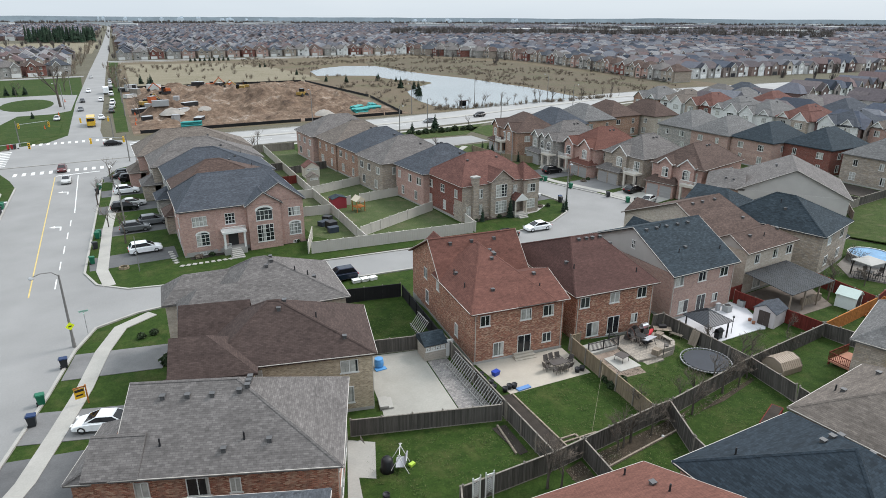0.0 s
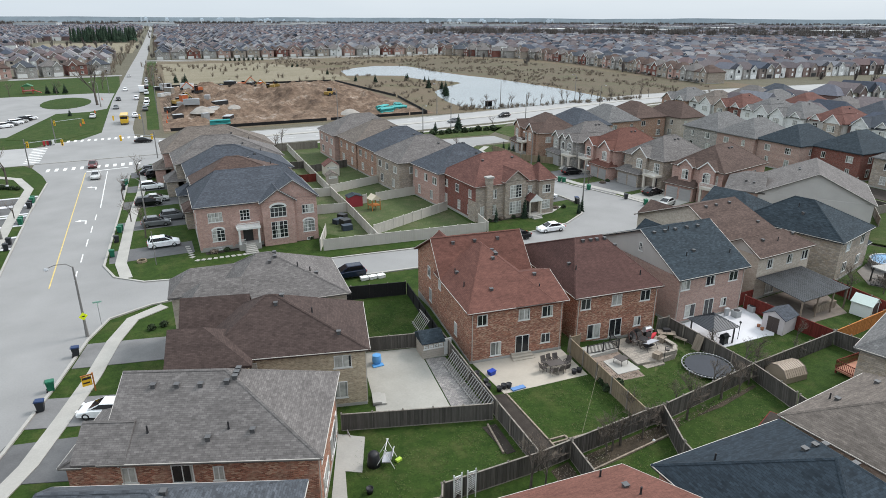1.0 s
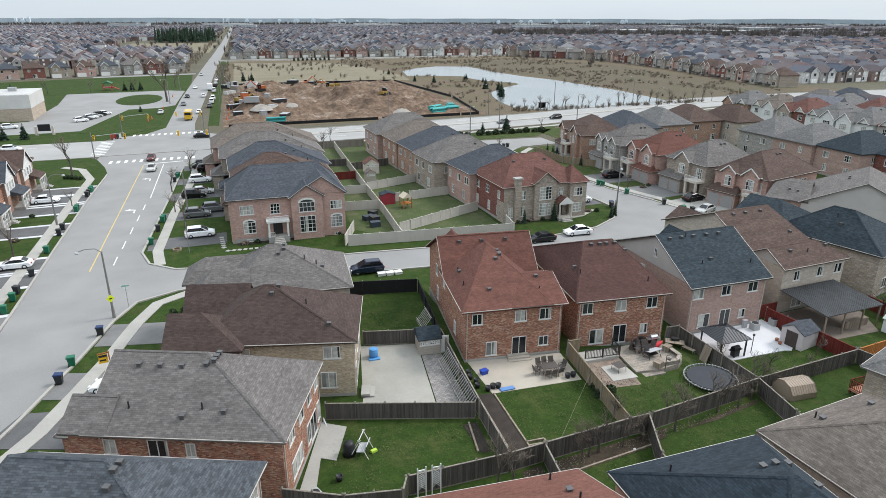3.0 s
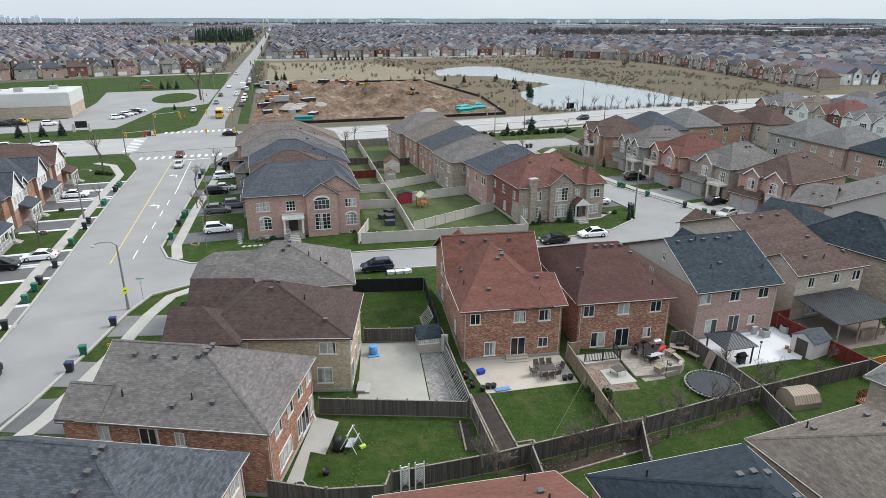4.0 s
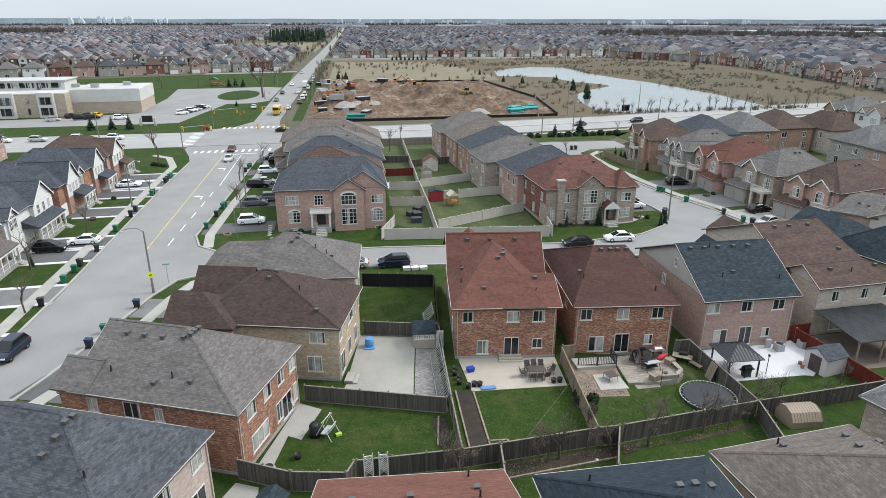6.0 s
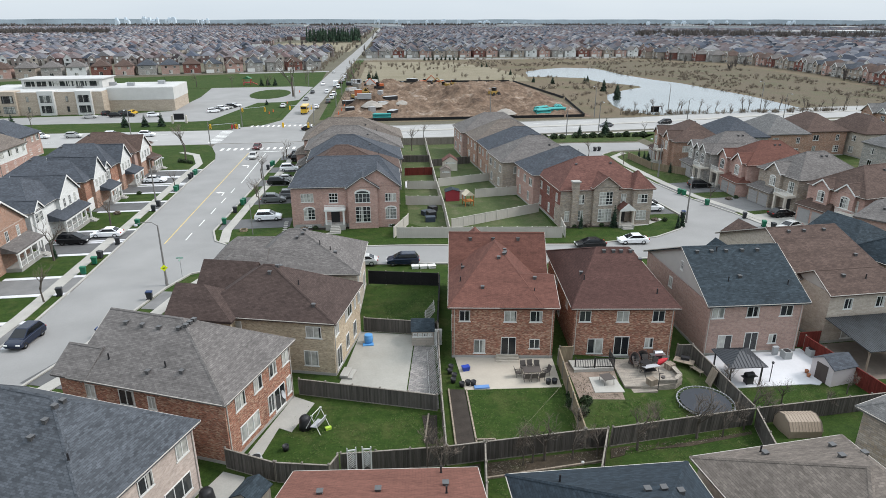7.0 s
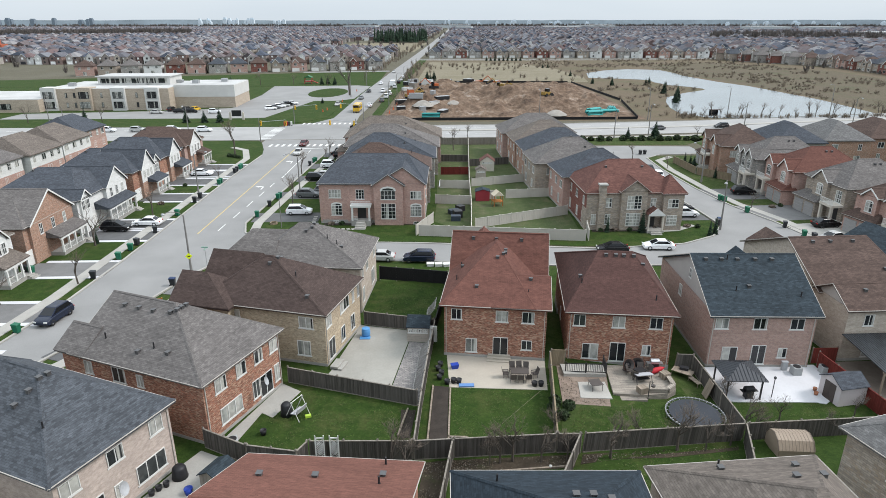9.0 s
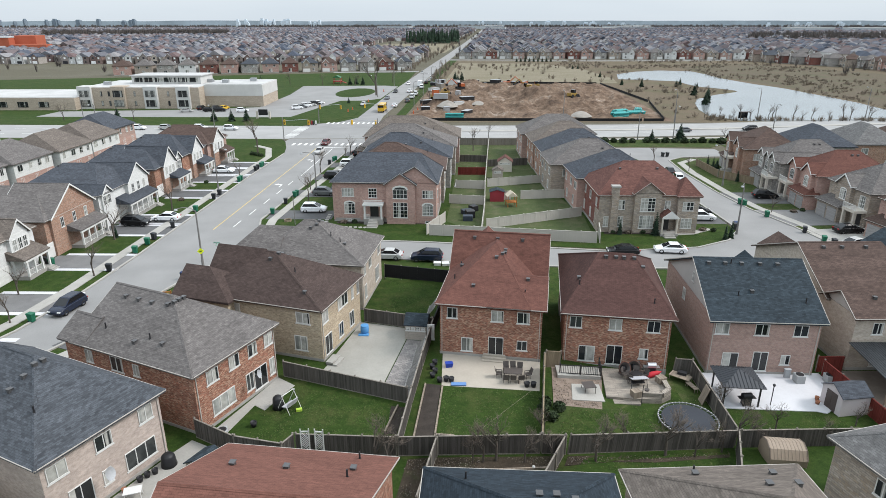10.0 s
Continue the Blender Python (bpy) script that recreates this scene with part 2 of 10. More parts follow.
def fall(x, y):
    """How far a spot of the plan belongs to the low ground: 0 on the terrace, 1 below it."""
    return slope(x, y) if inside(x, y, TERRACE) else 1.0


def site(x, y, z=0.0, low=False):
    """A place of the plan in the world."""
    w = 1.0 if low else fall(x, y)
    return Vector((x + w * (0.025 * x + 0.0035 * y - 0.2), y + w * (0.02 * x + 0.012 * y + 1.0), z * (1 + 0.03 * w) + w * ZG))


def datum(x, y):
    """Carries a whole thing from the plan to the world."""
    return Matrix.Translation(site(x, y)) @ Matrix.Scale(1 + 0.03 * fall(x, y), 4) @ Matrix.Translation((-x, -y, 0))


def put(proto, m):
    return copy_thing(proto, datum(m.translation.x, m.translation.y) @ m)


# ---- mesh building ----
class Geo:
    """Plain lists of corners and faces, made into one mesh at the end."""

    def __init__(self):
        self.v, self.f, self.m = [], [], []

    def face(self, pts, m=0):
        k = len(self.v)
        self.v += [tuple(p) for p in pts]
        self.f.append(tuple(range(k, k + len(pts))))
        self.m.append(m)

    def solid(self, vs, fs, m=0):
        k = len(self.v)
        self.v += [tuple(p) for p in vs]
        self.f += [tuple(i + k for i in f) for f in fs]
        self.m += [m] * len(fs)
        return self

    def box(self, x0, x1, y0, y1, z0, z1, m=0, at=None):
        vs = [(x0, y0, z0), (x1, y0, z0), (x1, y1, z0), (x0, y1, z0), (x0, y0, z1), (x1, y0, z1), (x1, y1, z1), (x0, y1, z1)]
        if at is not None:
            vs = [tuple(at @ Vector(p)) for p in vs]
        return self.solid(vs, [(3, 2, 1, 0), (4, 5, 6, 7), (0, 1, 5, 4), (1, 2, 6, 5), (2, 3, 7, 6), (3, 0, 4, 7)], m)

    def prism(self, poly, z0, z1, m=0):
        n = len(poly)
        vs = [(x, y, z0) for x, y in poly] + [(x, y, z1) for x, y in poly]
        fs = [tuple(range(n - 1, -1, -1)), tuple(range(n, 2 * n))] + [(i, (i + 1) % n, n + (i + 1) % n, n + i) for i in range(n)]
        return self.solid(vs, fs, m)

    def wedge(self, poly, axis, a, b, m=0):
        """A polygon in a vertical plane, (u, z) pairs, drawn out along x or y from a to b."""
        n = len(poly)
        mk = (lambda u, z, s: (s, u, z)) if axis == "x" else (lambda u, z, s: (u, s, z))
        vs = [mk(u, z, a) for u, z in poly] + [mk(u, z, b) for u, z in poly]
        fs = [tuple(range(n)), tuple(range(2 * n - 1, n - 1, -1))] + [(i, n + i, n + (i + 1) % n, (i + 1) % n) for i in range(n)]
        return self.solid(vs, fs, m)

    def tube(self, p, q, r0, r1=None, n=6, m=0):
        p, q = Vector(p), Vector(q)
        r1 = r0 if r1 is None else r1
        d = (q - p).normalized()
        a = d.cross(Vector((0.3, 0.5, 0.81)) if abs(d.z) > 0.9 else Vector((0, 0, 1))).normalized()
        b = d.cross(a)
        ring = [(math.cos(2 * math.pi * i / n), math.sin(2 * math.pi * i / n)) for i in range(n)]
        vs = [p + (a * c + b * s) * r0 for c, s in ring] + [q + (a * c + b * s) * r1 for c, s in ring]
        fs = [(i, (i + 1) % n, n + (i + 1) % n, n + i) for i in range(n)] + [tuple(range(n - 1, -1, -1)), tuple(range(n, 2 * n))]
        return self.solid(vs, fs, m)

    def lathe(self, prof, n=12, m=0, at=(0, 0, 0)):
        """A turned form from (radius, z) pairs."""
        k, vs, fs = len(prof), [], []
        for i in range(n):
            c, s = math.cos(2 * math.pi * i / n), math.sin(2 * math.pi * i / n)
            vs += [(at[0] + r * c, at[1] + r * s, at[2] + z) for r, z in prof]
        for i in range(n):
            j = (i + 1) % n
            fs += [(i * k + q, j * k + q, j * k + q + 1, i * k + q + 1) for q in range(k - 1)]
        return self.solid(vs, fs, m)

    def mesh(self, name, uv=True, smooth=False):
        me = bpy.data.meshes.new(name)
        me.from_pydata(self.v, [], self.f)
        bm = bmesh.new()
        bm.from_mesh(me)
        bmesh.ops.recalc_face_normals(bm, faces=bm.faces) if len(bm.faces) < 20000 else None
        if uv:
            lay = bm.loops.layers.uv.new("UVMap")
            for f in bm.faces:
                nv = f.normal
                if abs(nv.z) > 0.97 or nv.length < 1e-6:
                    a, b = Vector((1, 0, 0)), Vector((0, 1, 0))
                else:
                    a = Vector((-nv.y, nv.x, 0)).normalized()
                    b = nv.cross(a)
                for lp in f.loops:
                    lp[lay].uv = (lp.vert.co.dot(a), lp.vert.co.dot(b))
        bm.to_mesh(me)
        bm.free()
        if any(self.m):
            me.polygons.foreach_set("material_index", self.m)
        if smooth:
            me.polygons.foreach_set("use_smooth", [True] * len(me.polygons))
        return me


def part(name, geo, material, parent=None, label="", smooth=False, at=None):
    """Links one mesh object under a thing, or at top level. geo: a Geo, or a mesh that is shared."""
    me = geo if isinstance(geo, bpy.types.Mesh) else geo.mesh(name, smooth=smooth)
    if not len(me.materials):
        for q in material if isinstance(material, (list, tuple)) else [material]:
            me.materials.append(q)
    ob = new(name, me)
    if parent is not None:
        ob.parent = parent
    if at is not None:
        ob.matrix_basis = at
    return tagged(ob, label) if label else ob


def thing(name, at, label, category, group="", kind="", spot=None):
    return_ob = new(name)
    return_ob.matrix_basis = datum(*(spot or at.translation.xy)) @ at
    return_ob.empty_display_size = 0.3
    return tagged(return_ob, label, category, group, kind)


def single(name, geo, material, at, label, category, group="", kind="", smooth=False, low=False):
    if at == Matrix():
        geo.v = [tuple(site(*p, low)) for p in geo.v]
    else:
        at = datum(*at.translation.xy) @ at
    return tagged(part(name, geo, material, None, "", smooth, at), label, category, group, kind)


CACHE = {}


def shared(key, make):
    if key not in CACHE:
        CACHE[key] = make()
    return CACHE[key]


# ---- houses ----
TURNS = {"S": 0, "E": 90, "N": 180, "W": 270}


def window_meshes(w, h, style):
    """A white window set 6 cm proud, with its sill; style: slide, grid, arch, three, door."""
    def make():
        g, p = Geo(), Geo()
        t, q = 0.055, 0.03
        nx = {"slide": 2, "door": 2, "three": 3}.get(style) or max(2, round(w / 0.55))
        nz = 1 if style in ("slide", "door", "three") else max(2, round(h / 0.6))
        # bars and openings alternate; the lowest row is the sill
        xs, zs = [-w / 2 - 0.08, -w / 2, -w / 2 + t], [-0.1, 0, t]
        for i in range(1, nx):
            xs += [-w / 2 + w * i / nx - q, -w / 2 + w * i / nx + q]
        xs += [w / 2 - t, w / 2, w / 2 + 0.08]
        for i in range(1, nz):
            zs += [h * i / nz - q * 0.8, h * i / nz + q * 0.8]
        zs += [h - t, h]
        nc, nr = len(xs) - 1, len(zs) - 1
        on = lambda i, j: 0 <= i < nc and 0 <= j < nr and (j == 0 or (0 < i < nc - 1 and (i % 2 == 1 or j % 2 == 1)))
        ids = {}

        def vid(i, j, y):
            if (i, j, y) not in ids:
                ids[(i, j, y)] = len(g.v)
                g.v.append((xs[i], y, zs[j]))
            return ids[(i, j, y)]
        for i in range(nc):
            for j in range(nr):
                if not on(i, j):
                    continue
                f = -0.07
                qs = [(vid(i, j, f), vid(i + 1, j, f), vid(i + 1, j + 1, f), vid(i, j + 1, f))]
                for a, (p0, p1) in (((i, j - 1), ((i, j), (i + 1, j))), ((i, j + 1), ((i + 1, j + 1), (i, j + 1))), ((i - 1, j), ((i, j + 1), (i, j))), ((i + 1, j), ((i + 1, j), (i + 1, j + 1)))):
                    if not on(*a):
                        qs.append((vid(*p0, f), vid(*p0, 0.0), vid(*p1, 0.0), vid(*p1, f)))
                g.f += qs
                g.m += [0] * len(qs)
        if style == "arch":
            top = [(-w / 2, h), (w / 2, h), (w / 2 * 0.85, h + w * 0.12), (w * 0.25, h + w * 0.19), (0, h + w * 0.22), (-w * 0.25, h + w * 0.19), (-w / 2 * 0.85, h + w * 0.12)]
            g.wedge([(x * 1.12, h + (z - h) * 1.35) for x, z in top], "y", -0.05, 0)
            p.wedge([(x * 0.85, h + 0.03 + (z - h) * 0.72) for x, z in top], "y", -0.06, -0.02)
        p.box(-w / 2 + t, w / 2 - t, -0.025, -0.005, t, h - t)
        return g.mesh("window", uv=False), p.mesh("pane", uv=False)
    return shared(("win", w, h, style), make)


def plain_window(w, h, style):
    """The same window in one mesh, frame and glass, for houses seen from far off."""
    def make():
        fm, pm = window_meshes(w, h, style)
        g = Geo()
        for k, me in enumerate((fm, pm)):
            g.solid([tuple(v.co) for v in me.vertices], [tuple(q.vertices) for q in me.polygons], k)
        return g.mesh("window", uv=False)
    return shared(("plainwin", w, h, style), make)


def put_window(parent, box, face, u, z, w, h, style="slide", gap=0.0, name="window", trim=None, far=False):
    x0, x1, y0, y1 = box
    at = {"S": (u, y0 - gap), "N": (u, y1 + gap), "E": (x1 + gap, u), "W": (x0 - gap, u)}[face]
    if far:
        return part(name, plain_window(w, h, style), [WHITE, GLASS], parent, at=pose(*at, z, 0, 0, TURNS[face]))
    fm, pm = window_meshes(w, h, style)
    ob = part(name, fm, trim or WHITE, parent, at=pose(*at, z, 0, 0, TURNS[face]))
    part("pane", pm, DARKGLASS if name == "patio_door" else GLASS, ob)
    return ob


class Roof:
    """A hipped or gabled roof over a rectangle. ridge: (xa, ya, xb, yb) in the house's own axes."""

    def __init__(self, x0, x1, y0, y1, z, ridge, top, over=0.42):
        self.x0, self.x1, self.y0, self.y1 = x0 - over, x1 + over, y0 - over, y1 + over
        xa, ya, xb, yb = ridge
        self.z, self.top = z, top
        self.along_x = abs(xb - xa) >= abs(yb - ya)
        self.gab = [False, False]
        if self.along_x:
            if xa <= x0 + 0.05: xa, self.gab[0] = self.x0, True
            if xb >= x1 - 0.05: xb, self.gab[1] = self.x1, True
        else:
            if ya <= y0 + 0.05: ya, self.gab[0] = self.y0, True
            if yb >= y1 - 0.05: yb, self.gab[1] = self.y1, True
        self.a, self.b = (xa, ya, top), (xb, yb, top)
        self.planes = []
        self.wall = (x0, x1, y0, y1)

    def faces(self):
        c = [(self.x0, self.y0, self.z), (self.x1, self.y0, self.z), (self.x1, self.y1, self.z), (self.x0, self.y1, self.z)]
        a, b = self.a, self.b
        if self.along_x:
            fs = [[c[0], c[1], b, a], [c[1], c[2], b], [c[2], c[3], a, b], [c[3], c[0], a]]
            open_ = {3: self.gab[0], 1: self.gab[1]}
        else:
            fs = [[c[0], c[1], a], [c[1], c[2], b, a], [c[2], c[3], b], [c[3], c[0], a, b]]
            open_ = {0: self.gab[0], 2: self.gab[1]}
        return [f for i, f in enumerate(fs) if not open_.get(i)], c

    def height(self, x, y):
        best = 1e9
        for f in self.faces()[0]:
            p, q, r = Vector(f[0]), Vector(f[1]), Vector(f[2])
            nv = (q - p).cross(r - p)
            if abs(nv.z) > 1e-6:
                best = min(best, p.z - (nv.x * (x - p.x) + nv.y * (y - p.y)) / nv.z)
        return best

    def build(self, parent, mat, gable_mat, trim, label="", detail=True):
        g, th = Geo(), 0.2
        fs, c = self.faces()
        pts = []
        for f in fs:
            pts += [p for p in f if p not in pts]
        n = len(pts)
        top = [tuple(pts.index(p) for p in f) for f in fs]
        rim = {}
        for f in top:
            for a, b in zip(f, f[1:] + f[:1]):
                rim[(a, b)] = rim.get((a, b), 0) + 1
        edge = [(a, b) for a, b in rim if (b, a) not in rim]
        g.solid(pts + [(x, y, z - th) for x, y, z in pts], top + [tuple(q + n for q in f[::-1]) for f in top] + [(b, a, a + n, b + n) for a, b in edge])
        # cap shingles along hips and ridge
        edges = [(self.a, self.b)]
        if self.along_x:
            ends = ((self.a, c[0], 0), (self.a, c[3], 0), (self.b, c[1], 1), (self.b, c[2], 1))
        else:
            ends = ((self.a, c[0], 0), (self.a, c[1], 0), (self.b, c[2], 1), (self.b, c[3], 1))
        edges += [(p, q) for p, q, e in ends if not self.gab[e]]
        caps = []
        for p, q in edges:
            p, q = Vector(p), Vector(q)
            d = q - p
            if d.length < 0.2:
                continue
            s = Vector((-d.y, d.x, 0)).normalized() * 0.15
            dn = Vector((0, 0, -0.05 if abs(d.z) < 0.01 else -0.035))
            up = Vector((0, 0, 0.035))
            caps.append(Geo())
            caps[-1].solid([p + s + dn, p + up, p - s + dn, q + s + dn, q + up, q - s + dn], [(0, 1, 4, 3), (1, 2, 5, 4), (0, 3, 5, 2), (0, 2, 1), (3, 4, 5)])
        ob = part("roof", g, mat, parent, label)
        for q in caps if detail else ():
            part("ridge_cap", q, mat, ob)
        # gutters and rake boards
        bits, gws = [], []
        sides = []
        if self.along_x:
            sides = [("S", True), ("N", True), ("W", not self.gab[0]), ("E", not self.gab[1])]
        else:
            sides = [("W", True), ("E", True), ("S", not self.gab[0]), ("N", not self.gab[1])]
        zt, zb = self.z - 0.01, self.z - 0.07
        for s, on in sides:
            if on:
                if s == "S": bits.append(Geo().box(self.x0, self.x1, self.y0 - 0.05, self.y0, zb, zt))
                if s == "N": bits.append(Geo().box(self.x0, self.x1, self.y1, self.y1 + 0.05, zb, zt))
                if s == "W": bits.append(Geo().box(self.x0 - 0.05, self.x0, self.y0, self.y1, zb, zt))
                if s == "E": bits.append(Geo().box(self.x1, self.x1 + 0.05, self.y0, self.y1, zb, zt))
        x0, x1, y0, y1 = self.wall
        for e, pk in ((0, self.a), (1, self.b)):
            if not self.gab[e]:
                continue
            if self.along_x:
                pl, lo, hi, ins = (self.x0, self.y0, self.y1, x0) if e == 0 else (self.x1, self.y0, self.y1, x1)
                mid, ax = pk[1], "x"
            else:
                pl, lo, hi, ins = (self.y0, self.x0, self.x1, y0) if e == 0 else (self.y1, self.x0, self.x1, y1)
                mid, ax = pk[0], "y"
            sg = -1 if e == 0 else 1
            a, b = sorted((pl, pl + sg * 0.04))
            dp = 0.26 if trim is WHITE else 0.09
            bits.append(Geo().wedge([(lo, self.z), (mid, self.top), (mid, self.top - dp), (lo, self.z - dp)], ax, a, b))
            bits.append(Geo().wedge([(mid, self.top), (hi, self.z), (hi, self.z - dp), (mid, self.top - dp)], ax, a, b))
            a, b = sorted((ins, ins - sg * 0.2))
            k = (self.top - self.z) / max(0.1, mid - lo)
            k2 = (self.top - self.z) / max(0.1, hi - mid)
            gws.append(Geo())
            gws[-1].wedge([(lo + 0.35, self.z - 0.05 + 0.1), (hi - 0.35, self.z - 0.05 + 0.1), (hi - 0.35, self.z + 0.35 * k2 - 0.1), (mid, self.top - 0.2), (lo + 0.35, self.z + 0.35 * k - 0.1)], ax, a, b)
        for q in bits if detail else ():
            part("gutter", q, trim, ob)
        for q in gws:
            part("gable", q, gable_mat, ob)
        return ob


def vent_mesh():
    g = Geo()
    g.solid([(-.2, -.2, -.12), (.2, -.2, -.12), (.2, .2, -.12), (-.2, .2, -.12), (-.2, -.2, .14), (.2, -.2, .14), (.16, .16, .2), (-.16, .16, .2)],
            [(3, 2, 1, 0), (4, 5, 6, 7), (0, 1, 5, 4), (1, 2, 6, 5), (2, 3, 7, 6), (3, 0, 4, 7)])
    g.box(-.24, .24, -.24, .24, .16, .2)
    g.v = [(x * .78, y * .78, z * 1.05) for x, y, z in g.v]
    return g.mesh("roof_vent", uv=False)


def pipe_mesh():
    g = Geo()
    g.tube((0, 0, -.2), (0, 0, .5), .06)
    g.tube((0, 0, -.1), (0, 0, .06), .13, .07)
    return g.mesh("vent_pipe", uv=False)


VENTMAT = plain("weathered_vent", (0.066, 0.065, 0.066), 0.4, 0.2, spec=0.5)


def vents(parent, roof, spots, pipes=()):
    for x, y in spots:
        part("roof_vent", shared("vent", vent_mesh), VENTMAT, parent, at=pose(x, y, roof.height(x, y) + 0.02))
    for x, y in pipes:
        part("vent_pipe", shared("pipe", pipe_mesh), BLACK, parent, at=pose(x, y, roof.height(x, y)))


def house(at, w, d, wall, roof, label, eave=5.8, top=9.3, ridge=None, base=0.35, over=0.42, trim=None, gable=None, group="", category="house", roof_box=None, fine=True):
    """An empty with a box of walls (origin: middle of the footprint) and its main roof."""
    h = thing("house", at, label, category, group)
    x0, x1, y0, y1 = -w / 2, w / 2, -d / 2, d / 2
    g = Geo().box(x0, x1, y0, y1, base, eave)
    part("wall", g, WALL[wall], h)
    f = Geo().box(x0 - 0.03, x1 + 0.03, y0 - 0.03, y1 + 0.03, -1.7 if fall(*at.translation.xy) < 1 else -0.3, base)
    part("foundation", f, FOUND, h)
    if ridge is None:
        ridge = (x0 + d / 2 * 0.95, 0, x1 - d / 2 * 0.95, 0) if w > d else (0, y0 + w / 2 * 0.95, 0, y1 - w / 2 * 0.95)
    r = Roof(*(roof_box or (x0, x1, y0, y1)), eave, ridge, top, over)
    rob = r.build(h, ROOF[roof], gable or WALL[wall], trim or GUTTER, detail=fine)
    return h, (x0, x1, y0, y1), r, rob


def wing(h, box, z0, eave, wall, roof, ridge, top, trim=None, gable=None, over=0.35, base=-1.7, fine=True):
    x0, x1, y0, y1 = box
    if wall:
        part("wall", Geo().box(x0, x1, y0, y1, base if z0 == 0 else z0, eave), WALL[wall], h)
    r = Roof(x0, x1, y0, y1, eave, ridge, top, over)
    return r, r.build(h, ROOF[roof], gable or (WALL[wall] if wall else WHITE), trim or GUTTER, detail=fine)


def downspouts(h, box, eave, corners, mat):
    def make(e=eave):
        g = Geo().box(-.035, .035, -.03, .03, 0.1, e - 0.25)
        g.box(-.035, .035, -.33, .03, e - 0.3, e - 0.2)
        return g.mesh("downspout", uv=False)
    for x, y, r in corners:
        part("downspout", shared(("spout", eave), make), mat, h, at=pose(x, y, 0, 0, 0, r))


FOUND = plain("poured_concrete_foundation", (0.3, 0.29, 0.27), 0.9, 0.12)


# ---- ground, roads, lawns ----
FIELD = turf("dry_field", (0.105, 0.095, 0.07), (0.085, 0.08, 0.06), (0.13, 0.12, 0.1), 0.02)
GRASS = turf("lawn", (0.017, 0.036, 0.0075), (0.036, 0.062, 0.0135), (0.075, 0.077, 0.03), 0.36)
LAWN2 = turf("patchy_lawn", (0.026, 0.046, 0.012), (0.052, 0.072, 0.022), (0.12, 0.1, 0.062), 0.5)
STRAW = turf("pale_straw", (0.21, 0.185, 0.14), (0.165, 0.145, 0.108), (0.12, 0.11, 0.07), 0.05)
MARSH = turf("brown_scrub", (0.105, 0.082, 0.06), (0.135, 0.108, 0.078), (0.08, 0.086, 0.045), 0.04)
ROADM = plain("worn_asphalt", (0.218, 0.216, 0.211), 0.9, 0.1, 0.12, 6, bump=0.15, space="World")
ARTM = plain("pale_worn_asphalt", (0.28, 0.277, 0.27), 0.9, 0.1, 0.12, 6, bump=0.15, space="World")
LITTER = turf("leaf_litter", (0.066, 0.052, 0.039), (0.036, 0.029, 0.023), (0.04, 0.05, 0.02), 0.6)
LAWN3 = turf("thin_spring_lawn", (0.05, 0.07, 0.028), (0.07, 0.088, 0.04), (0.13, 0.115, 0.08), 0.35)
DRIVE = plain("dark_driveway_asphalt", (0.095, 0.095, 0.096), 0.9, 0.18, 0.4, 8, bump=0.15, space="World")
DRIVEG = plain("faded_driveway_asphalt", (0.15, 0.148, 0.146), 0.9, 0.15, 0.4, 8, bump=0.15, space="World")
CONC = plain("pale_concrete", (0.31, 0.3, 0.275), 0.9, 0.1, 0.4, 7, bump=0.1, space="World")
PATIO = plain("smooth_patio_concrete", (0.35, 0.315, 0.265), 0.85, 0.07, 0.3, 5, bump=0.05, space="World")
SNOWY = plain("white_patio_paving", (0.5, 0.5, 0.515), 0.8, 0.05, 0.4, 6, space="World")
SOIL = plain("dark_garden_soil", (0.036, 0.029, 0.024), 1.0, 0.3, 1.0, 10, bump=0.8, space="World")
MARK = plain("white_road_paint", (0.6, 0.6, 0.58), 0.8, 0.15, 1.5, 8, space="World")
YMARK = plain("yellow_road_paint", (0.5, 0.38, 0.14), 0.8, 0.2, 1.5, 8, space="World")


def flat(name, poly, z0, z1, mat, label, category="ground", low=False):
    return single(name, Geo().prism(poly, z0, z1), mat, pose(0, 0, 0), label, category, kind="structure", low=low)


def offset(line, d):
    """A polyline moved d to the left of its way."""
    out = []
    for i, p in enumerate(line):
        a, b = line[max(i - 1, 0)], line[min(i + 1, len(line) - 1)]
        t = Vector((b[0] - a[0], b[1] - a[1])).normalized()
        out.append((p[0] - t.y * d, p[1] + t.x * d))
    return out


def strip(line, d0, d1):
    return offset(line, d0) + offset(line, d1)[::-1]


def kerbs(name, line, d0, d1, z0, z1, mat, label, category):
    """A band of constant width along a line, cut to short pieces in one mesh."""
    g = Geo()
    a, b = offset(line, d0), offset(line, d1)
    for i in range(len(line) - 1):
        g.prism([a[i], a[i + 1], b[i + 1], b[i]], z0, z1)
    return single(name, g, mat, pose(0, 0, 0), label, category, kind="structure", low=True)


g = Geo()
g.face([(-4800, -1500, 0), (4800, -1500, 0), (4800, 4800, 0), (-4800, 4800, 0)])
single("ground", g, FIELD, pose(0, 0, 0), "flat ground of dry brown grass out to the horizon", "ground", kind="structure", low=True)

# near blocks of turf
flat("lawn_south", [(-25, 18), (-19.2, 30), (-15.2, 40), (-11.6, 50), (-8.6, 60), (-6.4, 68.5), (-4.4, 73), (0, 75.2), (3.6, 75.6), (22, 73), (80, 69.5), (96, 58), (115, 25), (115, -8), (-30, -8)], -0.1, 0.03, GRASS, "green lawn of the front gardens along the street", "lawn", low=True)
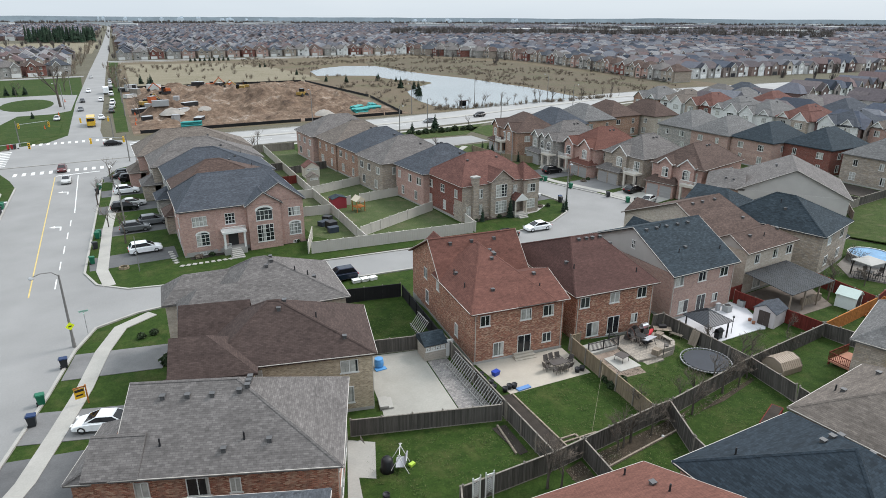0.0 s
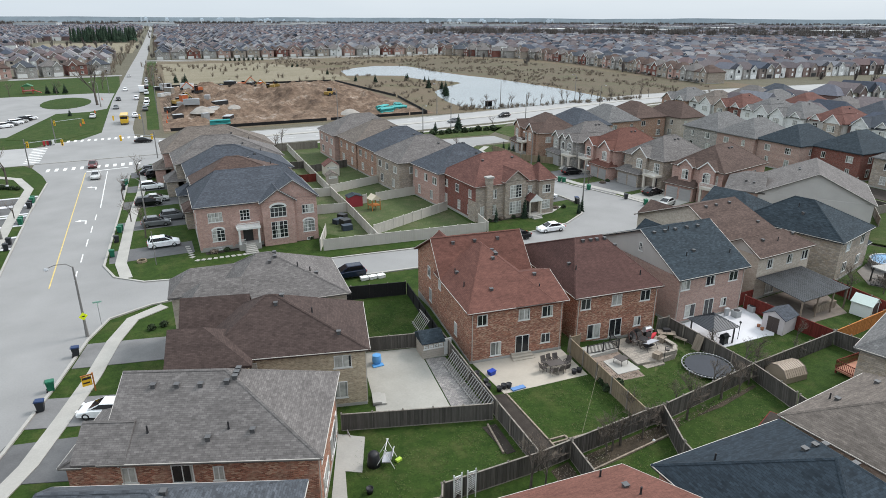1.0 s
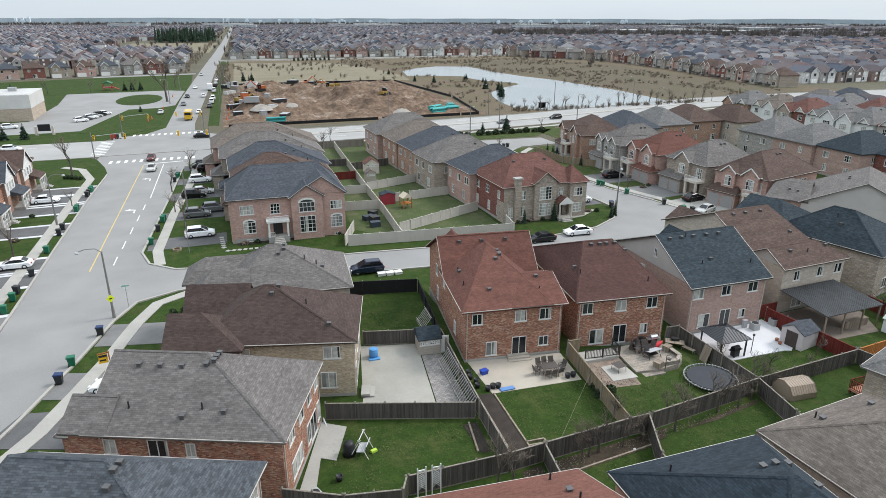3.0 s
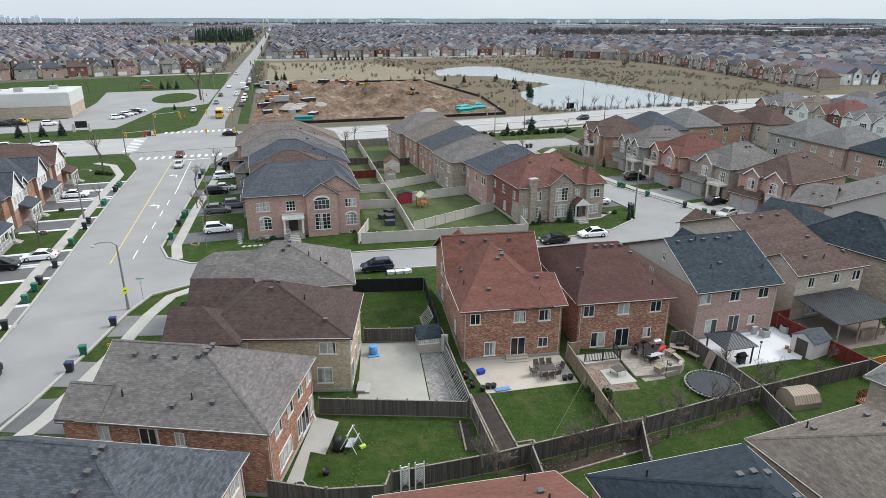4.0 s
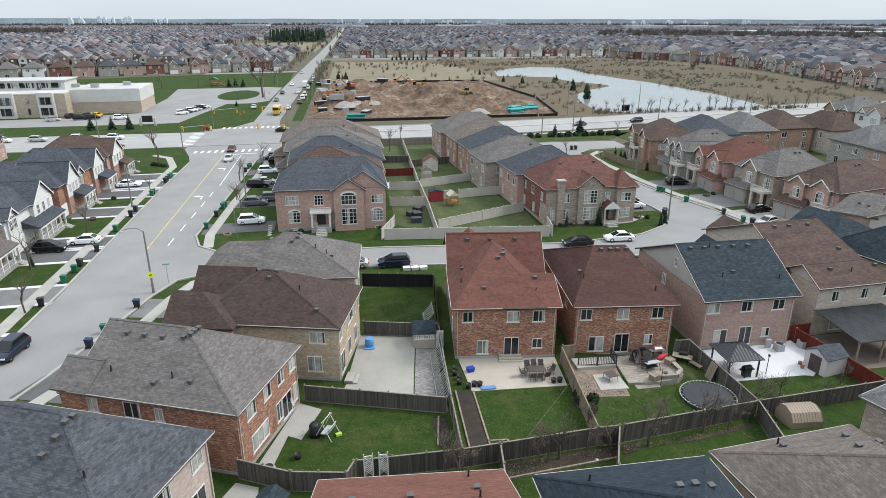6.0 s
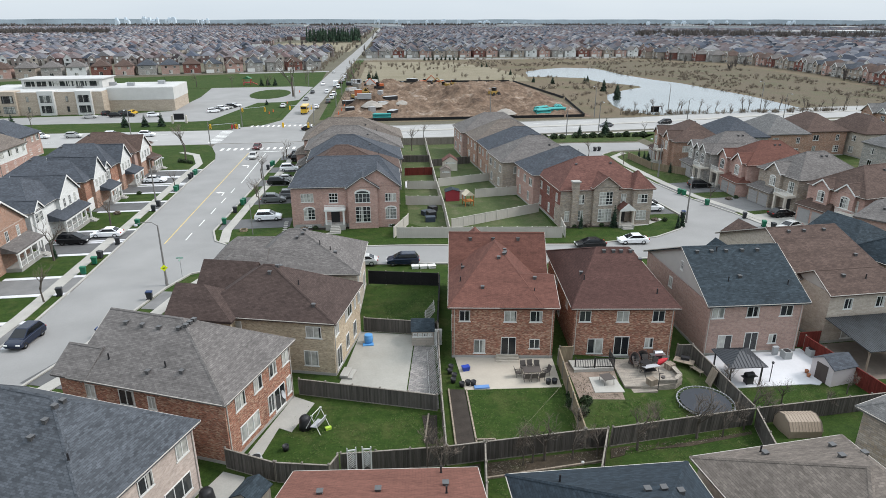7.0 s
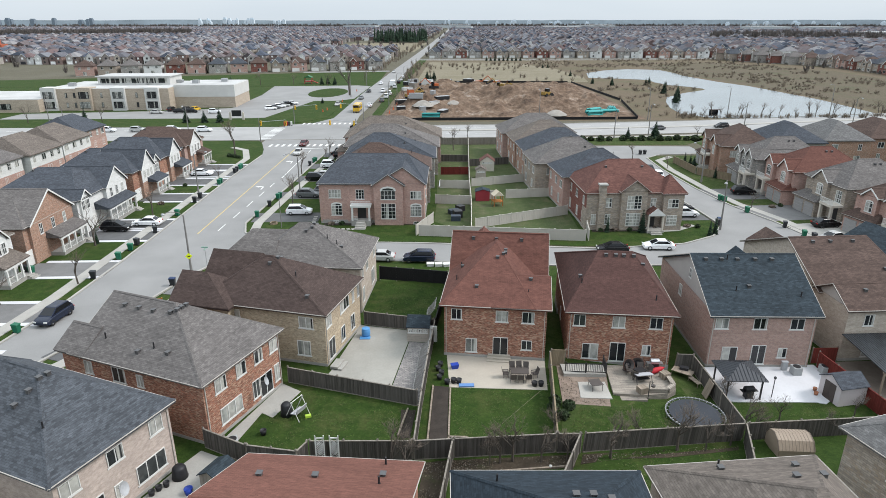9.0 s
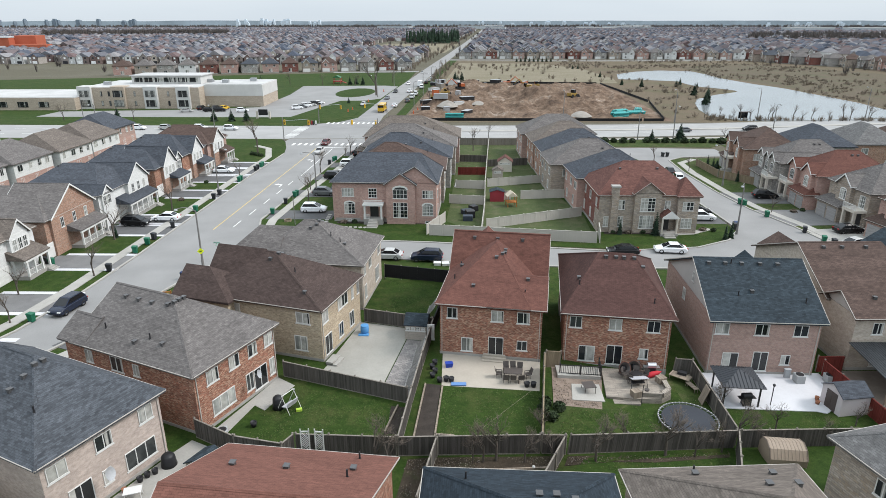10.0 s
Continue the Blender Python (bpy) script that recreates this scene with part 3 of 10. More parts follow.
# the terrace of the back gardens, in cells that follow its fall
g = Geo()
cells = {(i, j) for i in range(-8, 52) for j in range(-12, 28) if inside(i * 2.5 + 1.25, j * 2.5 + 1.25, TERRACE)}
for i, j in sorted(cells):
    x, y, q = i * 2.5, j * 2.5, 2.5
    g.face([(x, y, .06), (x + q, y, .06), (x + q, y + q, .06), (x, y + q, .06)])
    for (di, dj), (p0, p1) in (((0, -1), ((x + q, y), (x, y))), ((0, 1), ((x, y + q), (x + q, y + q))), ((-1, 0), ((x, y), (x, y + q))), ((1, 0), ((x + q, y + q), (x + q, y)))):
        if (i + di, j + dj) not in cells:
            g.face([(*p0, .06), (*p1, .06), (*p1, -1.8), (*p0, -1.8)])
g.v = [tuple(Vector((x, y, z)).lerp(site(x, y, z, True), slope(x, y))) for x, y, z in g.v]
tagged(part("lawn_terrace", g, GRASS), "green lawn between the houses and fences", "lawn", kind="structure")
flat("lawn_block", [(-5.4, 92), (-4, 86.8), (-0.5, 83.4), (3.6, 82.4), (24, 81.5), (55, 78), (66, 79.4), (74, 86), (74, 112), (72, 145), (66, 150), (62, 172), (2, 172), (-1.8, 150), (-2.9, 130), (-4.2, 110)], -0.1, 0.06, GRASS, "green lawn of the inner block", "lawn")
flat("lawn_inner", [(26.5, 92), (33, 84.2), (50.2, 83), (50.6, 95.5), (48, 108), (46, 120), (45, 138), (43.5, 163), (27.5, 163), (27, 104)], -0.1, 0.067, LAWN3, "thin patchy lawn of the inner gardens", "lawn")
flat("lawn_west", [(-31, 18), (-26, 30), (-22.6, 40), (-19.6, 50), (-18.4, 60), (-18, 75), (-18, 127), (-17.4, 150), (-19, 158), (-22, 168), (-24, 171.5), (-60, 171.5), (-160, 172.5), (-160, 18)], -0.1, 0.05, GRASS, "green lawn on the west side of the street", "lawn")
flat("lawn_east", [(81, 82), (79.6, 112), (79.4, 146), (100, 146), (100, 170), (190, 186), (330, 186), (330, 20), (116, 20), (98, 60)], -0.1, 0.05, LAWN2, "patchy lawn under the eastern houses", "lawn")
flat("school_lawn", [(-22, 201), (-9, 207), (-6, 250), (-4, 330), (-60, 330), (-220, 330), (-220, 201)], -0.1, 0.04, GRASS, "green lawn before the school", "lawn")
flat("scrub", [(8, 205), (100, 206), (190, 205), (300, 205), (300, 300), (330, 470), (330, 575), (10, 575)], -0.1, 0.03, MARSH, "brown scrub and dead grass around the pond", "scrub")
flat("straw_field", [(16, 352), (112, 350), (116, 380), (112, 450), (90, 520), (22, 530)], -0.1, 0.06, STRAW, "field of pale dead grass behind the building site", "field")

flat("verge", [(-330, 200.5), (-24, 196.5), (-22, 204), (-330, 206)], -0.1, 0.05, GRASS, "green verge along the arterial road", "lawn")
flat("verge", [(3.6, 214), (7, 214), (9.5, 300), (13, 420), (20, 570), (13.6, 570), (5.6, 330)], -0.1, 0.05, GRASS, "green verge along the northern road", "lawn")
flat("verge", [(66, 161.5), (96, 160.5), (112, 176), (66, 172)], -0.1, 0.05, LAWN2, "green verge behind the hedge", "lawn")
# main street
EK = [(-25, 18), (-19.2, 30), (-15.2, 40), (-11.6, 50), (-8.6, 60), (-6.4, 68.5)]
EK2 = [(-5.4, 92), (-4.2, 110), (-2.9, 130), (-1.8, 150)]
WK = [(-31, 18), (-26, 30), (-22.6, 40), (-19.6, 50), (-18.4, 60), (-18.0, 75), (-18, 97), (-18, 127), (-17.4, 150)]
road = EK + [(-4.4, 73.2), (0, 75.4), (4, 75.8), (4, 82.2), (-0.5, 83.2), (-4, 86.6)] + EK2 + [(1.5, 160), (8, 165), (8, 196), (0, 203), (-0.5, 220), (2.6, 300), (8.6, 470), (18, 700), (29, 1000), (62, 1900), (96, 2900), (88, 2900), (54, 1900), (21, 1000), (9, 700), (-0.8, 470), (-7.4, 300), (-9, 215), (-14, 204), (-22, 200), (-22, 168), (-19, 158)] + WK[::-1]
flat("road", road, -0.05, 0.075, ROADM, "worn grey asphalt main street", "road")
side = [(3.6, 75.8), (22, 73.2), (45, 70.4), (66, 70), (78, 71.5), (84, 76), (86, 82), (84.5, 90), (81.6, 100), (80, 112), (79, 130), (79.5, 143), (84, 147), (96, 148), (96, 158), (76, 159.5), (64, 158), (62, 150), (66, 149), (71.5, 146), (73, 140), (73, 112), (74.2, 96), (74.6, 88), (71, 82.5), (65, 79), (52, 77.2), (24, 80.8), (3.6, 82.2)]
flat("road_crescent", side, -0.05, 0.08, ROADM, "light grey asphalt crescent street", "road")
ART_S = [(-330, 176), (-120, 173), (-22, 172), (8, 172.5), (60, 175), (110, 180), (160, 190), (205, 198), (260, 199), (340, 193), (480, 170)]
artery = ART_S + [(x + 3, y + 24) for x, y in ART_S[::-1]]
flat("road_artery", artery, -0.05, 0.07, ARTM, "wide grey asphalt arterial road", "road")
kerbs("median", [(14, 187), (60, 188), (110, 192.5), (160, 202), (205, 210), (260, 211)], -1.2, 1.2, 0, 0.2, CONC, "raised concrete median of the arterial road", "median")

for i, line in enumerate((EK + [(-4.4, 73.2), (0, 75.2), (3.6, 75.6)], [(3.6, 82.4), (-0.5, 83.4), (-4, 86.8)] + EK2, WK, side[1:14], side[20:][::1], ART_S[2:], [(x + 3, y + 24) for x, y in ART_S[3:]])):
    kerbs("kerb", line, -0.12, 0.18, -0.05, 0.2, CONC, "pale concrete kerb along the road", "kerb")
SWE = [(-24, 21), (-17.6, 31.6), (-13.2, 40.6), (-9.6, 47.5), (-7.6, 53.5), (-5.6, 60), (-3.9, 67), (-2.0, 72), (1.5, 74.2)]
SWE2 = [(-2.6, 85.8), (-3.3, 92), (-2.0, 112), (0.2, 134), (1.2, 152)]
SWW = [(-33.5, 20), (-27.5, 33), (-23.6, 43), (-21.4, 52), (-20.6, 62), (-20.4, 97), (-20.4, 130), (-20.2, 146), (-23.5, 157), (-28, 161)]
SWC = [(88.2, 80), (86.4, 91), (83.4, 101), (81.9, 112), (80.9, 130), (81.4, 140), (86, 144.6)]
for line, wd in ((SWE, 1.5), (SWE2, 1.5), (SWW, 1.6), (SWC, 1.6), ([(x, y - 3.6) for x, y in ART_S[3:]], 1.8)):
    kerbs("pavement", line, -wd / 2, wd / 2, -0.05, 0.13, CONC, "pale concrete pavement slabs with fine joints", "pavement")

# paint on the road
def paint_bar(p, q, w, mat=None, z=0.083):
    d = Vector((q[0] - p[0], q[1] - p[1])).normalized() * (w / 2)
    g = Geo().prism([(p[0] + d.y, p[1] - d.x), (q[0] + d.y, q[1] - d.x), (q[0] - d.y, q[1] + d.x), (p[0] - d.y, p[1] + d.x)], z - 0.01, z)
    return single("road_marking", g, mat or MARK, pose(0, 0, 0), "worn painted line on the asphalt", "road marking", "road markings", "structure")


paint_bar((-11.6, 86.5), (-10.7, 157.5), 0.16, YMARK)
paint_bar((-6.8, 125), (-6.3, 157), 0.16)
for i in range(5):
    y = 88 + i * 7.2
    paint_bar((-8.8 + i * 0.35, y), (-8.7 + i * 0.35, y + 3.6), 0.16)
paint_bar((-10.6, 158.5), (-2, 159.5), 0.5)
for i in range(12):
    x = -18.5 + i * 1.7
    paint_bar((x, 162), (x + 0.06, 165), 0.7)
    paint_bar((x + 1.5, 201), (x + 1.56, 204), 0.7)
for i in range(9):
    y = 175 + i * 2.3
    paint_bar((-24.5, y), (-21.2, y + 0.1), 0.7)
    paint_bar((6, y), (9, y + 0.1), 0.7)
for x0, x1, y in ((12, 110, 181.5), (12, 110, 193), (-160, -28, 180), (-160, -28, 190)):
    k = int((x1 - x0) / 9)
    for i in range(k):
        x = x0 + i * 9
        yy = y + (max(0, x - 50) * 0.11 if x > 0 else 0)
        paint_bar((x, yy), (x + 3.5, yy + (0.3 if x > 50 else 0)), 0.18)


def turn_arrow(x, y):
    g = Geo()
    g.prism([(0, 0), (0.25, 0), (0.25, 2.2), (-0.7, 2.6), (-0.7, 3.0), (-1.6, 2.3), (-0.7, 1.7), (-0.7, 2.1), (0, 1.8)], 0, 0.008)
    single("turn_arrow", g, MARK, pose(x, y, 0.08), "white turn arrow painted on the asphalt", "road marking", "road markings", "structure")


turn_arrow(-8.9, 115)
turn_arrow(-8.2, 140)


# ---- the near houses ----
def lot(pl, pr, depth, over=0.42):
    """Pose and width of a house from the two ends of its near eave and its depth."""
    e = Vector((pr[0] - pl[0], pr[1] - pl[1]))
    w = e.length - 2 * over
    e.normalize()
    n = Vector((-e.y, e.x))
    mid = (Vector(pl) + Vector(pr)) / 2 + n * (over + depth / 2)
    return pose(mid.x, mid.y, 0, 0, 0, math.degrees(math.atan2(e.y, e.x))), w


def steps(h, x, y, n, w, mat, turn=0, name="step"):
    for i in range(n):
        part(name, Geo().box(-w / 2 - i * 0.05, w / 2 + i * 0.05, -0.32 * (i + 1), 0, -0.02, 0.17 * (n - i)), mat, h, at=pose(x, y, 0, 0, 0, turn))


# first house of the middle row: red-brown roof
m, w = lot((27.75, 45.5), (38.55, 44.05), 18.5)
h, bx, r, rb = house(m, w, 18.5, "red", "red", "two-storey red brick house with a red-brown shingle roof", ridge=(-w / 2, 2.8, w / 2, 2.8), top=9.4, roof_box=(-w / 2, w / 2, -0.5, 9.25))
r2, _ = wing(h, (bx[0], bx[1] - 1.5, bx[2], 1.0), 5.5, 5.8, None, "red", (-0.35, -0.1, -0.35, 0.9), 9.15, over=0.42, fine=True)
r3, _ = wing(h, (0, bx[1], bx[2], -1.2), 5.5, 5.8, None, "red", (1.6, -5.0, bx[1], -5.0), 7.4, over=0.42)
for x in (-2.2,):
    wing(h, (x - 1.3, x + 1.3, 4.5, 9.25), 5.5, 6.4, "red", "red", (x, 3.0, x, 9.25), 7.8)
for u, z, ww, hh, st in ((-3.8, 4.15, 1.05, 1.15, "slide"), (0.67, 4.1, 1.2, 1.2, "slide"), (3.22, 4.1, 1.2, 1.2, "slide"), (-2.29, 0.6, 1.15, 1.5, "slide"), (3.19, 1.15, 1.02, 1.05, "slide")):
    put_window(h, bx, "S", u, z, ww, hh, st)
put_window(h, bx, "S", 0.6, 0.4, 1.5, 2.0, "door", name="patio_door")
for u, z, ww, hh in ((-5, 1.2, 0.8, 1.4), (0.5, 4.1, 0.8, 1.2), (4.5, 4.0, 1.0, 1.3), (4.0, 1.1, 0.9, 1.6)):
    put_window(h, bx, "W", u, z, ww, hh)
put_window(h, bx, "E", 3, 4.1, 1.0, 1.2)
vents(h, r2, [(-3.9, -1.9), (-2.0, -7.0), (-0.1, -2.6), (0.5, -2.0), (0.7, -1.2), (0.7, -0.4)], [(-4.2, -5.0), (-4.0, -1.6), (3.2, -7.3)])
vents(h, r3, [(3.4, -5.6)])
vents(h, r, [(-3, 2.1), (2.4, 2.1), (-0.4, 2.1)])
downspouts(h, bx, 5.8, [(bx[0] + 0.2, bx[2] - 0.05, 0), (bx[1] - 0.2, bx[2] - 0.05, 0), (bx[1] + 0.05, 2, 90)], GUTTER)
steps(h, 0.5, bx[2], 3, 2.2, PATIO)

# second: hipped brown roof
m, w = lot((39.55, 43.7), (50.2, 42.45), 15.6)
h, bx, r, rb = house(m, w, 15.6, "red", "russet", "two-storey red brick house with a hipped red-brown roof", ridge=(-1.57, -0.87, 1.83, -0.87), top=9.55)
for u, z, ww, hh in ((-3.9, 4.2, 1.15, 1.2), (-0.17, 4.17, 1.2, 1.2), (3.35, 4.2, 1.2, 1.2), (-2.67, 0.66, 1.55, 1.65), (2.7, 1.3, 0.84, 1.1)):
    put_window(h, bx, "S", u, z, ww, hh)
put_window(h, bx, "S", -0.05, 0.5, 1.5, 2.05, "door", name="patio_door")
for u, z, ww, hh in ((-4, 4.0, 0.8, 1.2), (2, 4, 1.0, 1.2), (0, 1.2, 0.9, 1.2)):
    put_window(h, bx, "W", u, z, ww, hh)
put_window(h, bx, "E", 0, 4, 1.0, 1.2)
vents(h, r, [(-0.9, -1.5), (0.1, -1.5), (0.9, -1.5), (1.9, -1.5), (-3.6, -3.4), (2.7, -2.4)], [(-3.6, -4.9), (3.4, -6.5)])
downspouts(h, bx, 5.8, [(bx[0] + 0.2, bx[2] - 0.05, 0), (bx[1] - 0.2, bx[2] - 0.05, 0)], GUTTER)

# third: dark slate roof with pale gable
m, w = lot((53.05, 42.2), (63.85, 41.9), 15.4)
h, bx, r, rb = house(m, w, 15.4, "pink", "slate", "two-storey pinkish brick house with a slate-blue roof and pale gable end", ridge=(-w / 2, -1.1, w / 2, -1.1), top=9.6, gable=WALL["stucco"])
wing(h, (2.4, 4.8, 3.0, 7.7), 5.5, 5.8, "pink", "slate", (3.6, 0.5, 3.6, 7.7), 7.2, gable=WALL["stucco"], fine=False)
for u, z, ww, hh in ((-4.03, 4.28, 1.28, 1.16), (-0.36, 4.25, 1.3, 1.16), (3.19, 4.24, 1.32, 1.16), (-2.87, 0.72, 1.5, 1.6), (2.26, 1.17, 0.86, 1.05)):
    put_window(h, bx, "S", u, z, ww, hh)
put_window(h, bx, "S", -0.07, 0.45, 1.4, 2.05, "door", name="patio_door")
put_window(h, bx, "W", 1, 4, 0.8, 1.2)
put_window(h, bx, "W", -1.1, 6.9, 0.55, 1.0, "grid")
vents(h, r, [(-4, -1.9), (-2.4, -1.9), (-0.8, -1.9), (1.0, -1.9), (2.7, -1.9), (-0.7, -5)], [(-2.1, -5.4), (4.0, -6.0), (-1.8, -1.8)])
downspouts(h, bx, 5.8, [(bx[0] + 0.15, bx[2] - 0.05, 0), (bx[1] - 0.2, bx[2] - 0.05, 0)], GUTTER)

# fourth: brown roof, beige walls
m, w = lot((66.9, 42.9), (77.8, 43.4), 20)
h, bx, r, rb = house(m, w, 20, "buff", "umber", "two-storey beige brick house with a brown hipped roof", ridge=(-w / 2, 1.0, w / 2 - 1.4, 1.0), top=9.5, roof_box=(-w / 2, w / 2, -5.4, 10))
r2, _ = wing(h, (bx[0] + 0.02, bx[1] - 0.02, bx[2], -4.7), 5.5, 5.78, None, "umber", (bx[0] + 0.02, -7.5, bx[1] - 2.6, -7.5), 7.5, over=0.42, gable=WALL["stucco"])
wing(h, (-4.4, -0.4, 4, 10), 5.5, 6.0, "buff", "umber", (-2.4, 3, -2.4, 10), 7.6, gable=WALL["siding"], fine=False)
for u, z, ww, hh in ((-2.8, 3.95, 1.0, 1.2), (1.0, 3.95, 1.0, 1.2), (4.0, 3.95, 1.2, 1.2), (-2.0, 0.5, 1.6, 2.1)):
    put_window(h, bx, "S", u, z, ww, hh)
vents(h, r2, [(3.2, -8.4), (-2.6, -8.4)], [(-0.2, -8.8)])
vents(h, r, [(-3, 0.2), (-1, 0.2), (1.6, 0.2), (3.2, -3.4)])

# fifth: slate roof, stone walls, turned
m, w = lot((81.4, 41.8), (92.2, 44.4), 20)
h, bx, r, rb = house(m, w, 20, "stone", "slate", "two-storey stone-clad house with a dark slate-blue hipped roof", ridge=(-1.2, -4.4, -1.2, -1.8), top=9.5, roof_box=(-w / 2, w / 2, -10, 3.4))
wing(h, (bx[0] + 0.02, bx[1] - 0.6, 2.6, 9.98), 5.5, 5.79, None, "slate", (-0.5, 5.4, -0.5, 9.98), 8.4, fine=False, gable=WALL["stone"])
for u, z in ((-2.5, 4.0), (2.4, 4.0), (-2.5, 1.1), (2.2, 1.1)):
    put_window(h, bx, "S", u, z, 1.3, 1.3)
wing(h, (bx[1], bx[1] + 1.8, -9.6, -6.0), 0, 3.0, "stone", "slate", (bx[1], -7.8, bx[1] + 1.0, -7.8), 4.4)
put_window(h, bx, "E", 2, 4, 1.0, 1.2)
vents(h, r, [(-3.2, -4.0), (1, -1.6)], [(-2.4, -3)])

# the turned house with a wide grey gable
m, w = lot((92.4, 63.8), (102.6, 50.2), 15)
h, bx, r, rb = house(m, w, 15, "pink", "grey", "grey-roofed house with one wide stucco gable wall", ridge=(0, -7.5, 0, 6), top=9.9, gable=WALL["stucco"])
part("cladding", Geo().box(bx[0] - 0.02, bx[1] + 0.02, bx[2] - 0.06, bx[2] - 0.01, 0.3, 5.85), WALL["stucco"], h)
put_window(h, bx, "S", 4.5, 1.2, 0.9, 1.2)
r2, _ = wing(h, (-13.0, bx[0] + 0.6, -7.3, 4.0), 0, 5.8, "pink", "grey", (-10.4, -2.6, bx[0] + 0.6, -2.6), 8.2, fine=False)
vents(h, r2, [(-10.2, -5.2), (-9.0, -5.4)])
vents(h, r, [(-2.5, 0), (-2.5, 1.2)])

# ---- west column: houses that face the main street ----
# three houses and one behind, east walls towards the gardens
def column_house(pl, pr, d, wall, roof, label, ridge_n, top, off=0.3, back=None, deep=None):
    m, w = lot(pl, pr, d)
    far = d / 2 - 1.9 if back is None else back
    return house(m, w, d, wall, roof, label, ridge=(off, -d / 2 - 0.42 + ridge_n, off, far), top=top, roof_box=None if deep is None else (-w / 2, w / 2, -d / 2, deep))


h, bx, r, rb = column_house((4.25, 20.2), (8.2, 29.5), 14.5, "pale", "steel", "two-storey pale beige brick house with a blue-grey shingle roof", 7.4, 9.2, 0.6)
for u, z, ww, hh, st in ((-3.6, 4.0, 1.4, 1.2, "slide"), (-0.2, 4.0, 1.3, 1.2, "slide"), (3.3, 4.0, 1.2, 1.3, "slide"), (-2.4, 0.6, 1.7, 2.0, "slide"), (2.4, 1.0, 2.6, 1.5, "three"), (-0.4, 1.2, 0.7, 1.2, "slide")):
    put_window(h, bx, "S", u, z, ww, hh, st)
put_window(h, bx, "E", -3.5, 4, 0.9, 1.2)
vents(h, r, [(0.7, -1.0), (0.05, -1.0), (-0.8, -1.0), (-1.8, -0.8)], [(-2.4, -4.2)])
downspouts(h, bx, 5.8, [(bx[1] - 0.2, bx[2] - 0.05, 0)], TAUPETRIM)

h, bx, r, rb = column_house((9.55, 31.1), (13.6, 40.8), 15, "red", "grey", "two-storey red brick house with a grey-brown shingle roof", 7.2, 9.25, 0.3, 5.9, 5.9)
for u, z, ww, hh, st in ((-2.9, 4.0, 1.3, 1.25, "slide"), (-0.4, 4.0, 1.2, 1.25, "slide"), (1.9, 4.0, 1.1, 1.25, "slide"), (4.0, 4.0, 1.1, 1.25, "slide"), (-2.0, 0.95, 2.6, 1.5, "three"), (1.2, 0.9, 0.9, 1.7, "slide"), (4.2, 0.9, 0.7, 1.7, "slide")):
    put_window(h, bx, "S", u, z, ww, hh, st)
put_window(h, bx, "S", 2.6, 0.45, 1.7, 2.1, "door", name="patio_door")
for u, z, ww, hh in ((1.2, 3.9, 1.4, 1.4), (-1.1, 4.0, 0.7, 1.1), (4.6, 4.0, 0.9, 1.2)):
    put_window(h, bx, "W", u, z, ww, hh)
vents(h, r, [(-0.3, -1.45), (0.2, -1.45), (0.72, -1.45), (-0.6, -0.95), (-0.75, 0.8), (-0.75, 2.4), (-0.75, 4.0), (-3.6, -3.2), (-4.0, -0.4)], [(-3.4, -1.6), (-3.5, 3.6)])
wing(h, (bx[0] + 0.02, -1.0, 5.0, 7.48), 5.5, 5.83, None, "grey", (-2.9, 3.0, -2.9, 7.48), 7.43, over=0.42, gable=WALL["red"], trim=ROOF["grey"])
wing(h, (-1.6, 4.6, 7.2, 10.6), 0, 3.0, "red", "grey", (0, 7.6, 3.4, 7.6), 4.6)
downspouts(h, bx, 5.8, [(bx[0] + 0.2, bx[2] - 0.05, 0), (bx[1] - 0.1, bx[2] - 0.05, 0), (bx[0] - 0.05, 5, 270)], GUTTER)

h, bx, r, rb = column_house((17.05, 43.2), (19.6, 52.6), 15.5, "tan", "brown", "two-storey tan brick house with a dark brown shingle roof", 7.9, 9.3, 0.2, 0.6, 5.6)
for u, z, ww, hh, st in ((-3.6, 4.0, 1.2, 1.3, "slide"), (0.3, 4.0, 2.2, 1.3, "three"), (2.6, 3.9, 0.5, 1.4, "slide"), (-0.4, 0.9, 1.0, 1.6, "slide"), (2.2, 0.9, 1.0, 1.7, "slide"), (4.0, 3.9, 0.5, 1.4, "slide")):
    put_window(h, bx, "S", u, z, ww, hh, st)
put_window(h, bx, "S", -3.2, 0.45, 1.4, 2.1, "door", name="patio_door")
for u, z, ww, hh in ((-5.8, 4.0, 1.5, 1.2), (-5.4, 1.0, 1.4, 1.6), (2.0, 4.0, 1.4, 1.2)):
    put_window(h, bx, "W", u, z, ww, hh)
vents(h, r, [(0.2, -0.8), (0.9, -0.8), (1.6, -0.8), (-0.65, -0.3), (-3.4, -5.6)], [(-1.2, -3.4)])
wing(h, (-5.5, -0.3, 1.9, 8.0), 0, 5.78, "tan", "brown", (-2.93, 5.5, -2.93, 8.0), 8.15, fine=False)
wing(h, (0.2, 4.45, 2.6, 8.0), 5.5, 5.76, None, "brown", (2.6, 0.4, 2.6, 8.0), 8.5, gable=WALL["tan"], fine=False)
wing(h, (-5.3, -1.0, 8.0, 9.9), 0, 2.9, "tan", "brown", (-4.4, 8.2, -1.8, 8.2), 4.2)
downspouts(h, bx, 5.8, [(bx[0] + 0.2, bx[2] - 0.05, 0)], CREAM)

